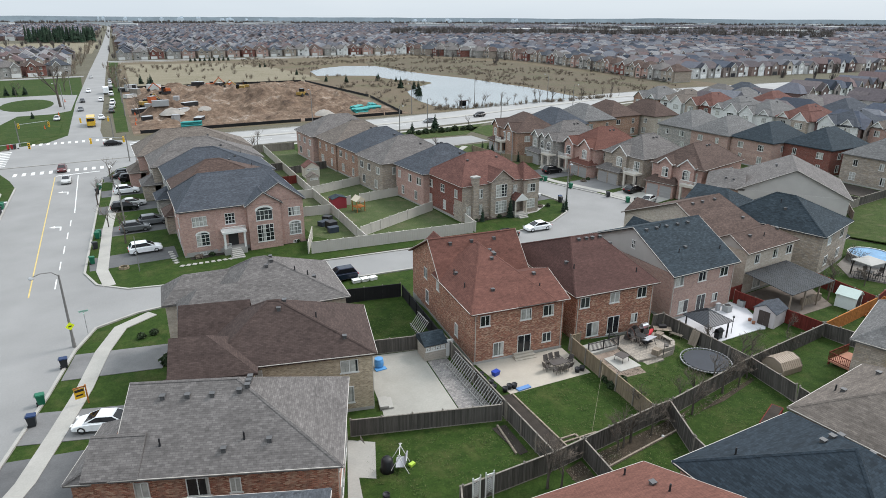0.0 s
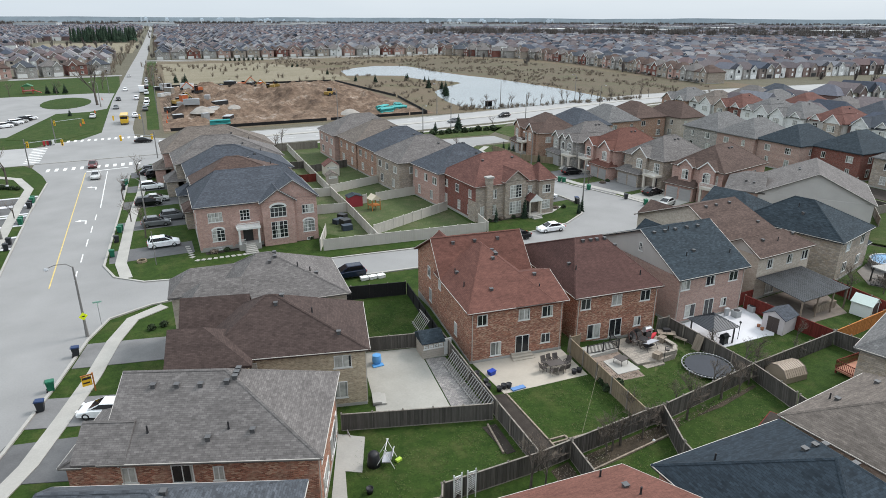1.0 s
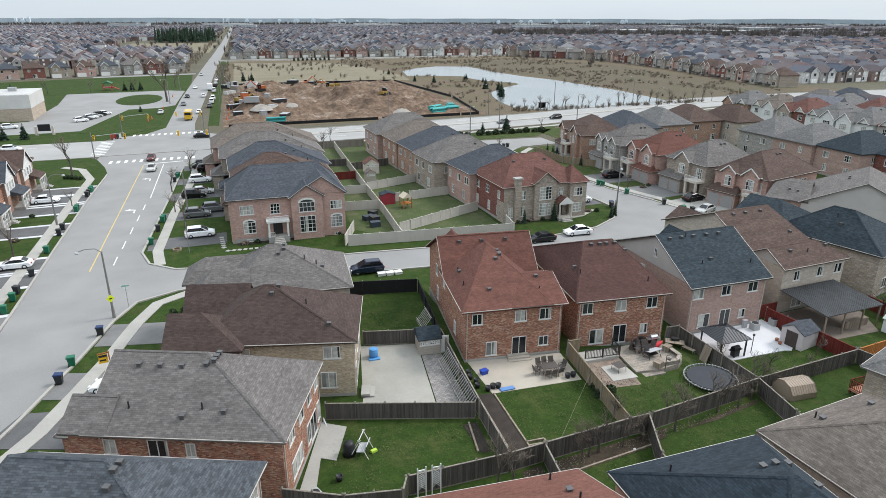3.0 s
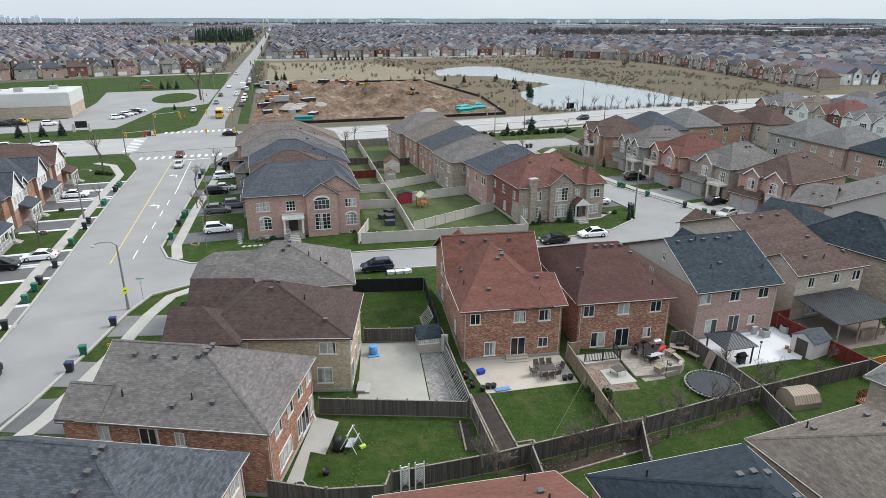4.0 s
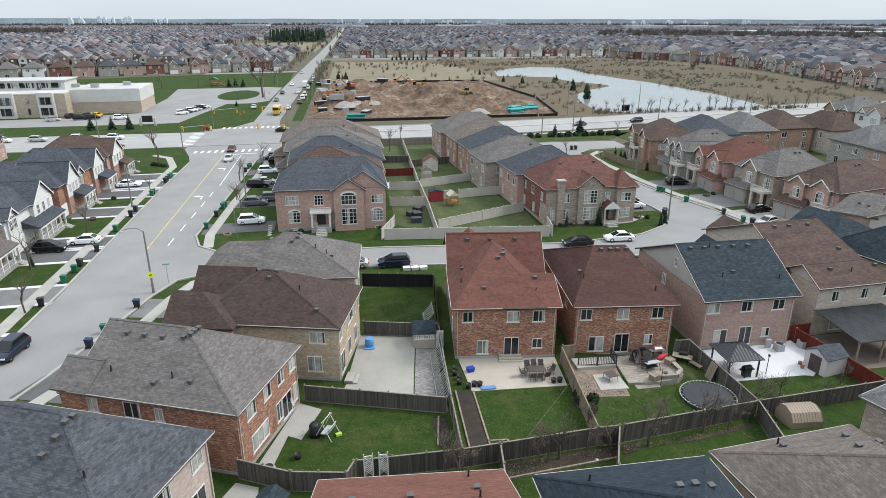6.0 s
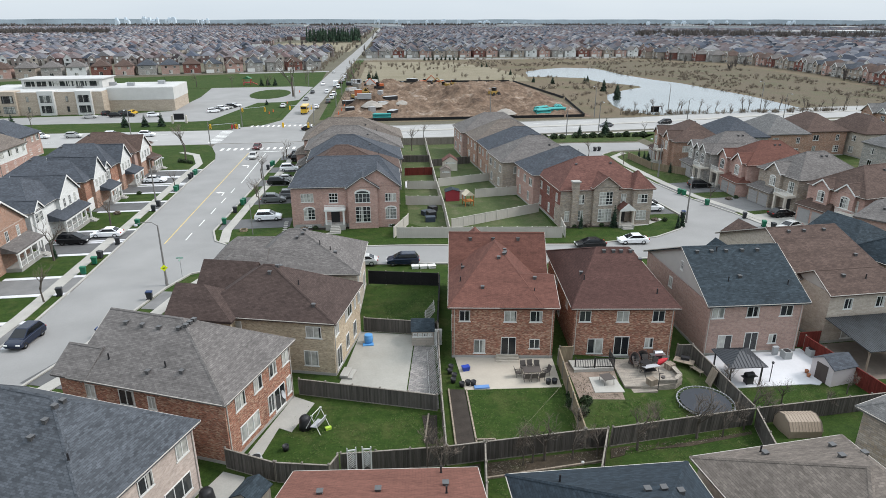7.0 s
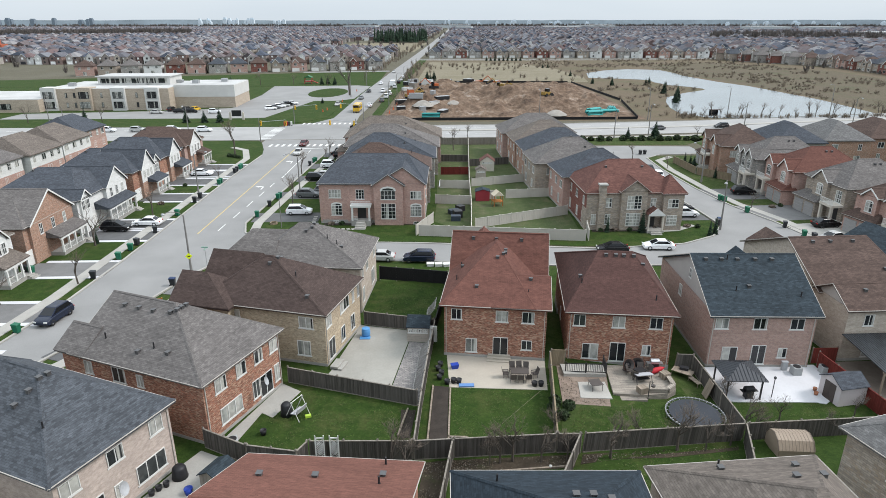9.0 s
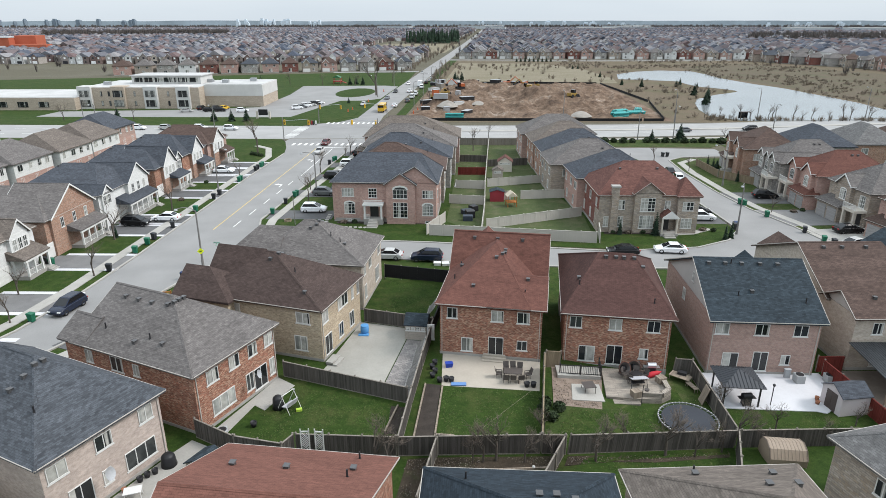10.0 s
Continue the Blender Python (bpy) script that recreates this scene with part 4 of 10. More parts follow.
h, bx, r, rb = column_house((19.2, 55.2), (20.2, 65.8), 15.5, "buff", "grey", "two-storey beige brick house with a grey-brown hipped roof", 7.4, 9.3, 0.2, 0.4, 4.4)
for u, z, ww, hh, st in ((-3.6, 4.0, 0.8, 1.3, "slide"), (-1.0, 4.0, 1.2, 1.3, "slide"), (3.6, 4.0, 1.2, 1.3, "slide"), (-3.4, 1.0, 0.9, 1.7, "slide"), (2.4, 0.9, 1.8, 1.9, "three")):
    put_window(h, bx, "S", u, z, ww, hh, st)
vents(h, r, [(-0.5, -1.3), (0.3, -1.35), (1.1, -1.45), (-1.0, -0.7), (-2.4, -5.2)], [(-1.8, -3.4), (-2.2, -4.6)])
wing(h, (-4.8, -0.2, 2.6, 7.8), 5.5, 5.76, None, "grey", (-2.4, 2.2, -2.4, 6.0), 7.9, fine=False)
wing(h, (0.2, 4.9, 2.6, 9.2), 0, 5.6, "buff", "grey", (2.5, 2.0, 2.5, 7.2), 7.6, fine=False)
downspouts(h, bx, 5.8, [(bx[0] + 0.2, bx[2] - 0.05, 0)], GUTTER)

# next to the south, only its roof edge comes into view
h, bx, r, rb = column_house((-1.6, 7.4), (2.4, 17.2), 14.5, "buff", "taupe", "beige brick house with a taupe shingle roof", 7.2, 9.2)
put_window(h, bx, "S", 3.2, 4, 1.2, 1.2)

# ---- southern row: seen from above their back gardens ----
def south_house(pl, pr, d, wall, roof, label, ridge=None, top=9.3):
    e = Vector((pr[0] - pl[0], pr[1] - pl[1]))
    w = e.length - 0.84
    e.normalize()
    n = Vector((-e.y, e.x))
    mid = (Vector(pl) + Vector(pr)) / 2 - n * (0.42 + d / 2)
    return house(pose(mid.x, mid.y, 0, 0, 0, math.degrees(math.atan2(e.y, e.x))), w, d, wall, roof, label, ridge=ridge, top=top)


h, bx, r, rb = south_house((15.2, 23.35), (26.6, 22.35), 13, "red", "clay", "red brick house with an orange-brown gabled roof", (-6, -0.6, 6, -0.6), 9.0)
vents(h, r, [(-0.2, 3.2), (3.6, 3.9), (-3.4, 3.0)], [(3.4, 6.0), (3.6, 2.6)])
h, bx, r, rb = south_house((28.2, 21.5), (39.9, 21.3), 14, "rose", "navy", "rose brick house with a dark slate-blue hipped roof", (0.4, 0.2, 0.8, 0.2), 9.5)
vents(h, r, [(2.6, 2.2), (1.6, 2.2), (0.7, 2.2), (3.2, 0.6)], [(-3.2, 5.0)])
put_window(h, bx, "N", 0, 4, 1.4, 1.2)
h, bx, r, rb = south_house((40.3, 21.7), (51.6, 22.6), 14, "buff", "taupe", "beige brick house with a taupe hipped roof", (0.5, 0.8, 0.9, 0.8), 9.3)
vents(h, r, [(2.6, 5.2), (2.8, 3.2), (-1.8, 5.6), (1.0, 3)], [(-1.6, 6.2)])
h, bx, r, rb = south_house((55.0, 25.6), (66, 29.0), 13.5, "stone", "ash", "stone-clad house with a grey shingle hipped roof", None, 9.3)
put_window(h, bx, "W", 3, 4, 1.1, 1.2)
vents(h, r, [(-2, 4), (0, 3)], [(-3.5, 5)])


# ---- the block beyond the side street ----
def auto_windows(h, bx, faces, seed, upper=3, lower=2, far=False):
    """Ordinary window rows on the named faces, with the uneven widths of real houses."""
    rnd = random.Random(seed)
    for f in faces:
        a, b = (bx[0], bx[1]) if f in "SN" else (bx[2], bx[3])
        for n, z in ((upper, 3.95), (lower, 1.0)):
            for i in range(n):
                u = a + (b - a) * (i + 0.5) / n + rnd.uniform(-0.4, 0.4)
                put_window(h, bx, f, u, z, rnd.choice((0.9, 1.2, 1.5)), 1.35 if z > 3 else 1.6, rnd.choice(("slide", "slide", "grid")), far=far)


def railing(parent, p, q, hgt, mat, z=0.0, gap=0.16, name="railing"):
    """Two rails between two points and, under them, each baluster."""
    p, q = Vector((*p, z)), Vector((*q, z))
    d = q - p
    at = Matrix.Translation(p) @ Matrix.Rotation(math.atan2(d.y, d.x), 4, "Z")
    L = d.length
    k = max(2, int(L / gap))
    g = Geo()
    for zz in (0.08, hgt - 0.06):
        g.box(0, L, -0.035, 0.035, zz, zz + 0.06)
    rails = part(name, g, mat, parent, at=at)
    for i in range(k + 1):
        part("baluster", shared(("baluster", hgt, mat.name), lambda: Geo().box(-0.018, 0.018, -0.018, 0.018, 0.1, hgt - 0.05).mesh("baluster")), mat, rails, at=pose(L * i / k, 0, 0))
    return rails


# corner house that faces the side street: slate roof, white porch
H = house(pose(16.3, 97.4, 0, 0, 0, -1.5), 17.4, 12.0, "rose", "slate2", "large rose brick corner house with slate roof and white porch", eave=7.0, top=10.7, ridge=(-5, 0.5, 5.5, 0.5), base=0.7)
h, bx, r, rb = H
wing(h, (0.7, 8.7, bx[2] - 0.55, 2), 0, 7.0, "rose", "slate2", (5.2, bx[2] - 0.55, 5.2, 1), 9.9, gable=WALL["rose"])
wing(h, (0.4, 5.2, bx[2] - 1.0, 0), 0, 6.9, "rose", "slate2", (2.8, bx[2] - 1.0, 2.8, 0), 8.8)
b1, b2 = (0.7, 8.7, bx[2] - 0.55, 2), (0.4, 5.2, bx[2] - 1.0, 0)
put_window(h, bx, "S", -6.2, 4.5, 2.0, 1.4, "grid")
put_window(h, bx, "S", -6.0, 1.5, 1.8, 1.7, "arch")
put_window(h, bx, "S", -2.0, 4.3, 1.4, 1.6, "grid")
put_window(h, b2, "S", 2.75, 4.5, 2.4, 1.5, "arch")
put_window(h, b2, "S", 2.75, 1.2, 2.4, 2.6, "grid")
put_window(h, b1, "S", 7.3, 4.5, 1.8, 1.3, "grid")
put_window(h, b1, "S", 7.3, 1.5, 1.8, 1.7, "arch")
for u in (-7.4, -5.4):
    part("column_stone", Geo().box(-0.18, 0.18, -0.06, 0, 0, 6.2), WALL["rose"], h, at=pose(u - 1.2 if u < -6 else u + 1.4, bx[2], 0.4))
put_window(h, bx, "S", -6.2, 0.15, 0.9, 0.4, "slide")
put_window(h, b1, "S", 7.3, 0.15, 0.9, 0.4, "slide")
auto_windows(h, bx, "E", 3, 2, 2)
auto_windows(h, bx, "W", 4, 2, 1)
# porch
y = bx[2]
part("porch_floor", Geo().box(-3.4, -0.2, y - 1.6, y, -0.1, 1.0), FOUND, h)
part("porch_roof", Geo().box(-3.5, -0.1, y - 1.75, y, 3.3, 3.6), WHITE, h)
for x in (-3.2, -0.4):
    part("porch_column", Geo().box(-0.14, 0.14, -0.14, 0.14, 1.0, 3.3), WHITE, h, at=pose(x, y - 1.45, 0))
railing(h, (-3.4, y - 1.6), (-0.2, y - 1.6), 0.7, WHITE, 3.6, name="balcony_railing")
railing(h, (-3.4, y - 1.5), (-2.4, y - 1.5), 0.8, WHITE, 1.0, name="porch_railing")
part("front_door", Geo().box(-2.5, -1.1, y - 0.06, y, 1.0, 3.1), IRON, h)
steps(h, -1.8, y - 1.6, 6, 1.3, CONC)
vents(h, r, [(3.6, 1.2), (3.9, 1.6), (4.2, 2.0)])

# column behind it, fronts to the main street
for i, (yc, wd, wall, roof, x0, x1) in enumerate(((109.2, 10.2, "stone", "umber", 8.6, 25.6), (120.6, 10.8, "greystone", "slate2", 8.4, 26.5), (132.6, 11.0, "stone", "grey", 7.0, 27.2), (145.4, 11.8, "rose", "taupe", 5.4, 27.9))):
    d = x1 - x0
    h, bx, r, rb = house(pose((x0 + x1) / 2, yc, 0, 0, 0, 90), wd, d, wall, roof, "two-storey brick house with a hipped shingle roof", top=10.5, eave=6.4, ridge=(0, -d / 2 + 9.2, 0, d / 2 - 5.6), group="houses of the west column")
    auto_windows(h, bx, "SN", 20 + i)
    wing(h, (-wd / 2, -0.6, d / 2 - 1, d / 2 + 2.0), 0, 3.1, wall, roof, (-wd / 2 + 2, d / 2, -2.2, d / 2), 4.6)
    vents(h, r, [(0.9, -1 + k) for k in range(3)] + [(-2.5, -3)], [(2.4, -5)])

# corner house of the crescent: red roof, stone front with chimney
h, bx, r, rb = house(pose(58.7, 92.9, 0, 0, 0, 1.5), 15.2, 12.4, "deep", "rust", "large corner house of red brick and stone, rust roof", eave=6.3, top=10.3, ridge=(-2.6, 0.6, 2.6, 0.6), base=0.5)
part("stone_front", Geo().box(bx[0] - 0.04, bx[1] + 0.04, bx[2] - 0.12, bx[2] + 0.01, 0.0, 6.28), WALL["stone"], h)
part("stone_front", Geo().box(bx[0] - 0.1, bx[0] + 0.01, bx[2] - 0.1, bx[2] + 2.4, 0.0, 3.6), WALL["stone"], h)
fb = (bx[0], bx[1], bx[2] - 0.12, bx[3])
gb = (-2.2, 2.0, bx[2] - 0.7, 0)
wing(h, gb, 0, 6.6, "stone", "rust", (-0.1, gb[2], -0.1, 0), 8.5)
put_window(h, gb, "S", -0.1, 3.7, 2.3, 2.2, "grid")
put_window(h, gb, "S", -0.1, 0.9, 2.3, 2.1, "grid")
put_window(h, fb, "S", -4.1, 3.9, 1.0, 1.5, "grid")
put_window(h, fb, "S", -4.1, 1.0, 0.9, 1.7, "grid")
put_window(h, fb, "S", -6.4, 1.0, 0.8, 1.7, "grid")
tb = (4.6, 7.9, bx[2] - 0.9, -2)
wing(h, tb, 0, 6.3, "stone", "rust", (6.2, -4.6, 6.2, -4.2), 8.7)
put_window(h, tb, "S", 6.2, 3.9, 1.7, 1.4, "grid")
put_window(h, tb, "S", 6.2, 1.0, 1.7, 1.6, "grid")
put_window(h, tb, "E", -4.8, 3.9, 1.5, 1.4, "grid")
put_window(h, tb, "E", -4.8, 1.0, 1.5, 1.6, "grid")
put_window(h, fb, "S", 3.2, 3.9, 0.9, 1.4, "grid")
auto_windows(h, bx, "W", 41, 3, 3)
ch = part("chimney", Geo().box(-0.55, 0.55, -0.5, 0.4, 0, 7.6), WALL["stone"], h, at=pose(-5.3, bx[2] - 0.3, 0))
part("chimney_cap", Geo().box(-0.7, 0.7, -0.65, 0.55, 7.6, 7.85), FOUND, ch)
part("porch_roof", Geo().wedge([(1.9, 3.0), (4.6, 3.0), (3.25, 4.1)], "y", bx[2] - 2.2, bx[2]), ROOF["rust"], h)
part("porch_trim", Geo().wedge([(1.9, 2.9), (4.6, 2.9), (4.6, 3.1), (3.25, 4.2), (1.9, 3.1)], "y", bx[2] - 2.26, bx[2] - 2.2), WHITE, h)
for x in (2.1, 4.4):
    part("porch_column", Geo().tube((0, 0, 0.5), (0, 0, 3.0), 0.16, 0.14, 10), CREAM, h, at=pose(x, bx[2] - 2.0, 0))
part("porch_floor", Geo().box(1.9, 4.6, bx[2] - 2.3, bx[2], -0.1, 0.5), CONC, h)
part("front_door", Geo().box(2.8, 3.7, bx[2] - 0.16, bx[2], 0.5, 2.6), IRON, h)
steps(h, 3.2, bx[2] - 2.3, 3, 1.6, CONC)
vents(h, r, [(-3.5, -1.2), (-1.5, 1.2), (2.6, -1.2)])

for i, (yc, wd, wall, roof, x0, x1, rot) in enumerate(((103.4, 10.2, "rose", "slate2", 49.2, 63.8, 4), (115.2, 10.8, "stone", "grey", 45.9, 62, 4), (127.2, 10.8, "orange", "slate2", 45.6, 61.5, 3), (138.8, 10.8, "orange", "taupe", 44.8, 60.5, 3), (150.6, 11.8, "pink", "grey", 43.2, 61, 2))):
    d = x1 - x0
    h, bx, r, rb = house(pose((x0 + x1) / 2, yc, 0, 0, 0, 90 + rot), wd, d, wall, roof, "two-storey brick house with a hipped roof and back garden", top=10.3, eave=6.3, ridge=(0, -d / 2 + 6.2, 0, d / 2 - 6.6), group="houses of the crescent's west side")
    auto_windows(h, bx, "NWE", 60 + i)
    vents(h, r, [(0.9, -1 + k) for k in range(3)] + [(-2.4, -2.4)], [(2.4, -4)])

# ---- east side of the crescent, fronts to the west ----
def crescent_house(x, y, rot, w, d, wall, roof, gables, label, top=9.6, porch=None, seed=0):
    """Front (the S face in its own axes) to the street: double garage, porch with a balcony, steep front gables."""
    h, bx, r, rb = house(pose(x, y, 0, 0, 0, rot), w, d, wall, roof, label, top=top + 0.5, eave=6.3, group="houses of the crescent's east side")
    for gx, gw in gables:
        b = (gx - gw / 2, gx + gw / 2, bx[2] - 0.7, 1)
        wing(h, b, 0, 6.5, wall, roof, (gx, b[2], gx, 1), 6.5 + gw * 0.52, trim=WHITE)
        put_window(h, b, "S", gx, 4.0, min(1.5, gw * 0.5), 1.5, "arch")
    gx = -w * 0.22 if porch is None or porch > 0 else w * 0.22
    gb = (gx - 2.9, gx + 2.9, bx[2] - 1.7, bx[2] + 0.5)
    wing(h, gb, 0, 2.9, wall, roof, (gx - 2.0, bx[2] + 0.3, gx + 2.0, bx[2] + 0.3), 4.1)
    for q in (-1.4, 1.4):
        part("garage_door", shared("garage1", lambda: garage_mesh(4)), GREYDOOR, h, at=pose(gx + q, gb[2] - 0.03, 0.05))
    if porch is not None:
        y = bx[2]
        part("porch_floor", Geo().box(porch - 1.5, porch + 1.5, y - 2.0, y, 0, 0.6), CONC, h)
        part("balcony", Geo().box(porch - 1.6, porch + 1.6, y - 2.1, y, 3.0, 3.4), CREAM, h)
        for s in (-1.3, 1.3):
            part("porch_column", Geo().box(-0.2, 0.2, -0.2, 0.2, 0.6, 3.0), CREAM, h, at=pose(porch + s, y - 1.8, 0))
        railing(h, (porch - 1.6, y - 2.0), (porch + 1.6, y - 2.0), 0.9, WHITE, 3.4, name="balcony_railing")
        part("front_door", Geo().box(porch - 0.5, porch + 0.5, y - 0.06, y, 0.6, 2.7), IRON, h)
        put_window(h, bx, "S", porch, 3.5, 1.4, 2.0, "grid")
        steps(h, porch, y - 2.0, 3, 1.4, CONC)
    auto_windows(h, bx, "EWN", 80 + seed, 2, 2)
    vents(h, r, [(1.2, 0.4), (1.2, 1.4)])
    return h


GREYDOOR = plain("grey_garage_panel", (0.28, 0.275, 0.27), 0.5, 0.06)


def garage_mesh(n=8):
    # one sheet with grooves between its four rows, in a shallow frame
    g = Geo()
    a = n * 0.295
    pts = [(0.02, 0.0)]
    for i in range(4):
        z = 0.04 + i * 0.55
        pts += [(-0.01, z), (-0.05, z + 0.03), (-0.05, z + 0.5), (-0.01, z + 0.53)]
    g.wedge(pts + [(-0.02, 2.26), (0.02, 2.26)], "x", -a, a)
    return g.mesh("garage_door")


crescent_house(96.6, 131.5, 262, 14.0, 11.5, "orange", "umber", ((3.6, 3.6), (-4.2, 3.4)), "two-storey orange brick corner house with brown roof and arched windows", porch=0.2, seed=0)
crescent_house(98.2, 115.6, 265, 10.2, 13.5, "greystone", "grey", ((3.0, 3.0), (0.2, 2.4), (-3.0, 2.6)), "grey stone house with a balcony porch and steep dormers", porch=3.4, seed=1)
crescent_house(99.4, 104.6, 268, 10.2, 13.5, "rose", "red", ((2.6, 3.4), (-3.0, 3.0)), "red brick house with a rust-red roof and white arched gables", porch=-3.4, seed=2)
crescent_house(101.0, 93.2, 274, 10.4, 13.5, "stone", "grey", ((-0.4, 3.6),), "beige stone house with a grey roof and a wide porch", porch=3.6, seed=3)
crescent_house(103.6, 81.6, 282, 10.4, 15.5, "rose", "umber", ((2.4, 3.0), (-2.0, 2.6)), "brown-roofed brick house with round-headed dormers", porch=3.6, seed=4)

# ---- further streets to the east ----
EAST = [(110, 136.3, 0, "slate2", "greystone"), (122.6, 139.0, 0, "ash", "orange"), (134.9, 141.4, 0, "umber", "orange"), (146.0, 136.2, 0, "umber", "buff"),
        (140.5, 114.0, 90, "ash", "greystone"), (140.3, 102.7, 90, "ash", "pink"), (141.2, 91.2, 89, "slate", "pink"), (145.2, 79.9, 90, "slate", "deep"), (144.9, 66.0, 91, "ash", "stone"), (145.6, 53.6, 92, "slate2", "rose"),
        (181, 164.0, -90, "ash", "orange"), (182, 152.4, -90, "taupe", "siding"), (182, 141.0, -90, "rust", "deep"), (181, 129.6, -90, "ash", "siding"), (180, 118.2, -90, "ash", "siding"), (181, 106.6, -91, "rust", "stucco"), (183, 94.8, -92, "slate2", "siding"), (186, 82.6, -94, "taupe", "rose"), (190, 70, -96, "ash", "siding"), (195, 57.6, -98, "slate", "rose"),
        (204, 146, 90, "ash", "greystone"), (204, 134, 90, "rust", "rose"), (205, 122, 90, "grey", "stone"), (206, 110, 90, "slate2", "rose"), (208, 159, 0, "grey", "stone"), (222, 159, 0, "slate2", "rose")]
for i, (x, y, rot, roof, wall) in enumerate(EAST):
    h, bx, r, rb = house(pose(x, y, 0, 0, 0, rot), 9.0 if i == 3 else 11.0, 14.2, wall, roof, "two-storey suburban brick house with a shingle roof", top=10.0, eave=6.2, group="houses further east", fine=False)
    if rot >= 0:
        auto_windows(h, bx, "SW" if rot == 0 else "NW", 120 + i, 2, 2, True)
    else:
        # fronts to the street: a wide pale gable, a small one and a garage
        k = 1 if i % 2 else -1
        gb = (k * 2.5 - 2.3, k * 2.5 + 2.3, bx[2] - 1.0, 1)
        wing(h, gb, 0, 6.0, wall if i % 3 else "stone", roof, (k * 2.5, bx[2] - 1.0, k * 2.5, 1), 8.5, trim=WHITE, gable=WALL["siding"] if i % 2 else None, fine=True)
        wing(h, (-k * 2.9 - 1.4, -k * 2.9 + 1.4, bx[2] - 0.4, 1), 5.5, 6.2, None, roof, (-k * 2.9, bx[2] - 0.4, -k * 2.9, 1), 7.9, trim=WHITE, gable=WALL["siding"], fine=True)
        put_window(h, gb, "S", k * 2.5, 3.8, 2.2, 1.6, "grid", far=True)
        put_window(h, gb, "S", k * 2.5, 0.3, 3.6, 2.1, "grid", far=True)
        put_window(h, bx, "S", -k * 2.9, 3.9, 1.5, 1.5, "grid", far=True)
        auto_windows(h, bx, "W", 150 + i, 2, 1, True)
    vents(h, r, [(1, 0.5), (1, 1.6)] if i < 10 else [(1, 0.5)])
flat("side_road", [(157, 40), (166, 40), (165, 120), (163, 168), (155, 168), (156, 120)], 0, 0.08, ROADM, "worn grey asphalt of a side street", "road")

# ---- west side of the main street, fronts to the east ----
def street_house(x, y, rot, w, d, wall, roof, gmat, gables, label, porch, seed, low="stone"):
    h, bx, r, rb = house(pose(x, y, 0, 0, 0, rot), w, d, wall, roof, label, top=9.2, eave=5.7, ridge=(0, -d / 2 + 4.5, 0, d / 2 - 4.5), group="houses on the west side")
    for gx, gw, out, rise in gables:
        b = (gx - gw / 2, gx + gw / 2, bx[2] - out, 0)
        wing(h, b, 0, 5.7, low, roof, (gx, b[2], gx, 0), 5.7 + rise, gable=gmat, trim=WHITE)
        part("cladding", Geo().box(b[0] - 0.02, b[1] + 0.02, b[2] - 0.05, b[2] - 0.005, 3.1, 5.9), gmat, h)
        for s in (-1, 0, 1):
            put_window(h, b, "S", gx + s * gw * 0.28, 3.8, 0.75, 1.5, "grid", 0.05)
    y0 = bx[2]
    px, pw = porch
    part("porch_roof", Geo().wedge([(y0 - 2.5, 2.8), (y0 - 2.5, 2.95), (y0 + 0.1, 4.0), (y0 + 0.1, 2.8)], "x", px - pw / 2 - 0.3, px + pw / 2 + 0.3), ROOF[roof], h)
    part("porch_beam", Geo().box(px - pw / 2 - 0.2, px + pw / 2 + 0.2, y0 - 2.45, y0 - 2.2, 2.5, 2.8), WHITE, h)
    part("porch_floor", Geo().box(px - pw / 2, px + pw / 2, y0 - 2.4, y0, 0, 0.55), FOUND, h)
    k = max(2, round(pw / 1.8))
    for i in range(k + 1):
        part("porch_column", Geo().box(-0.12, 0.12, -0.12, 0.12, 0.55, 2.5), WHITE, h, at=pose(px - pw / 2 + 0.15 + (pw - 0.3) * i / k, y0 - 2.3, 0))
    railing(h, (px - pw / 2, y0 - 2.3), (px + pw / 2 - 1.2, y0 - 2.3), 0.85, WHITE, 0.55, name="porch_railing")
    steps(h, px + pw / 2 - 0.5, y0 - 2.4, 3, 1.2, CONC)
    part("garage_door", shared("garage", lambda: garage_mesh()), WHITE, h, at=pose(px - pw / 2 - 2.5, y0 - 0.06, 0.05))
    put_window(h, bx, "S", px, 1.0, 1.6, 1.5, "grid")
    part("front_door", Geo().box(px + pw / 2 - 1.0, px + pw / 2, y0 - 0.05, y0, 0.55, 2.6), IRON, h)
    auto_windows(h, bx, "EW", 150 + seed, 2, 1)
    vents(h, r, [(1, 0.4), (1, 1.4), (-1, 3)])


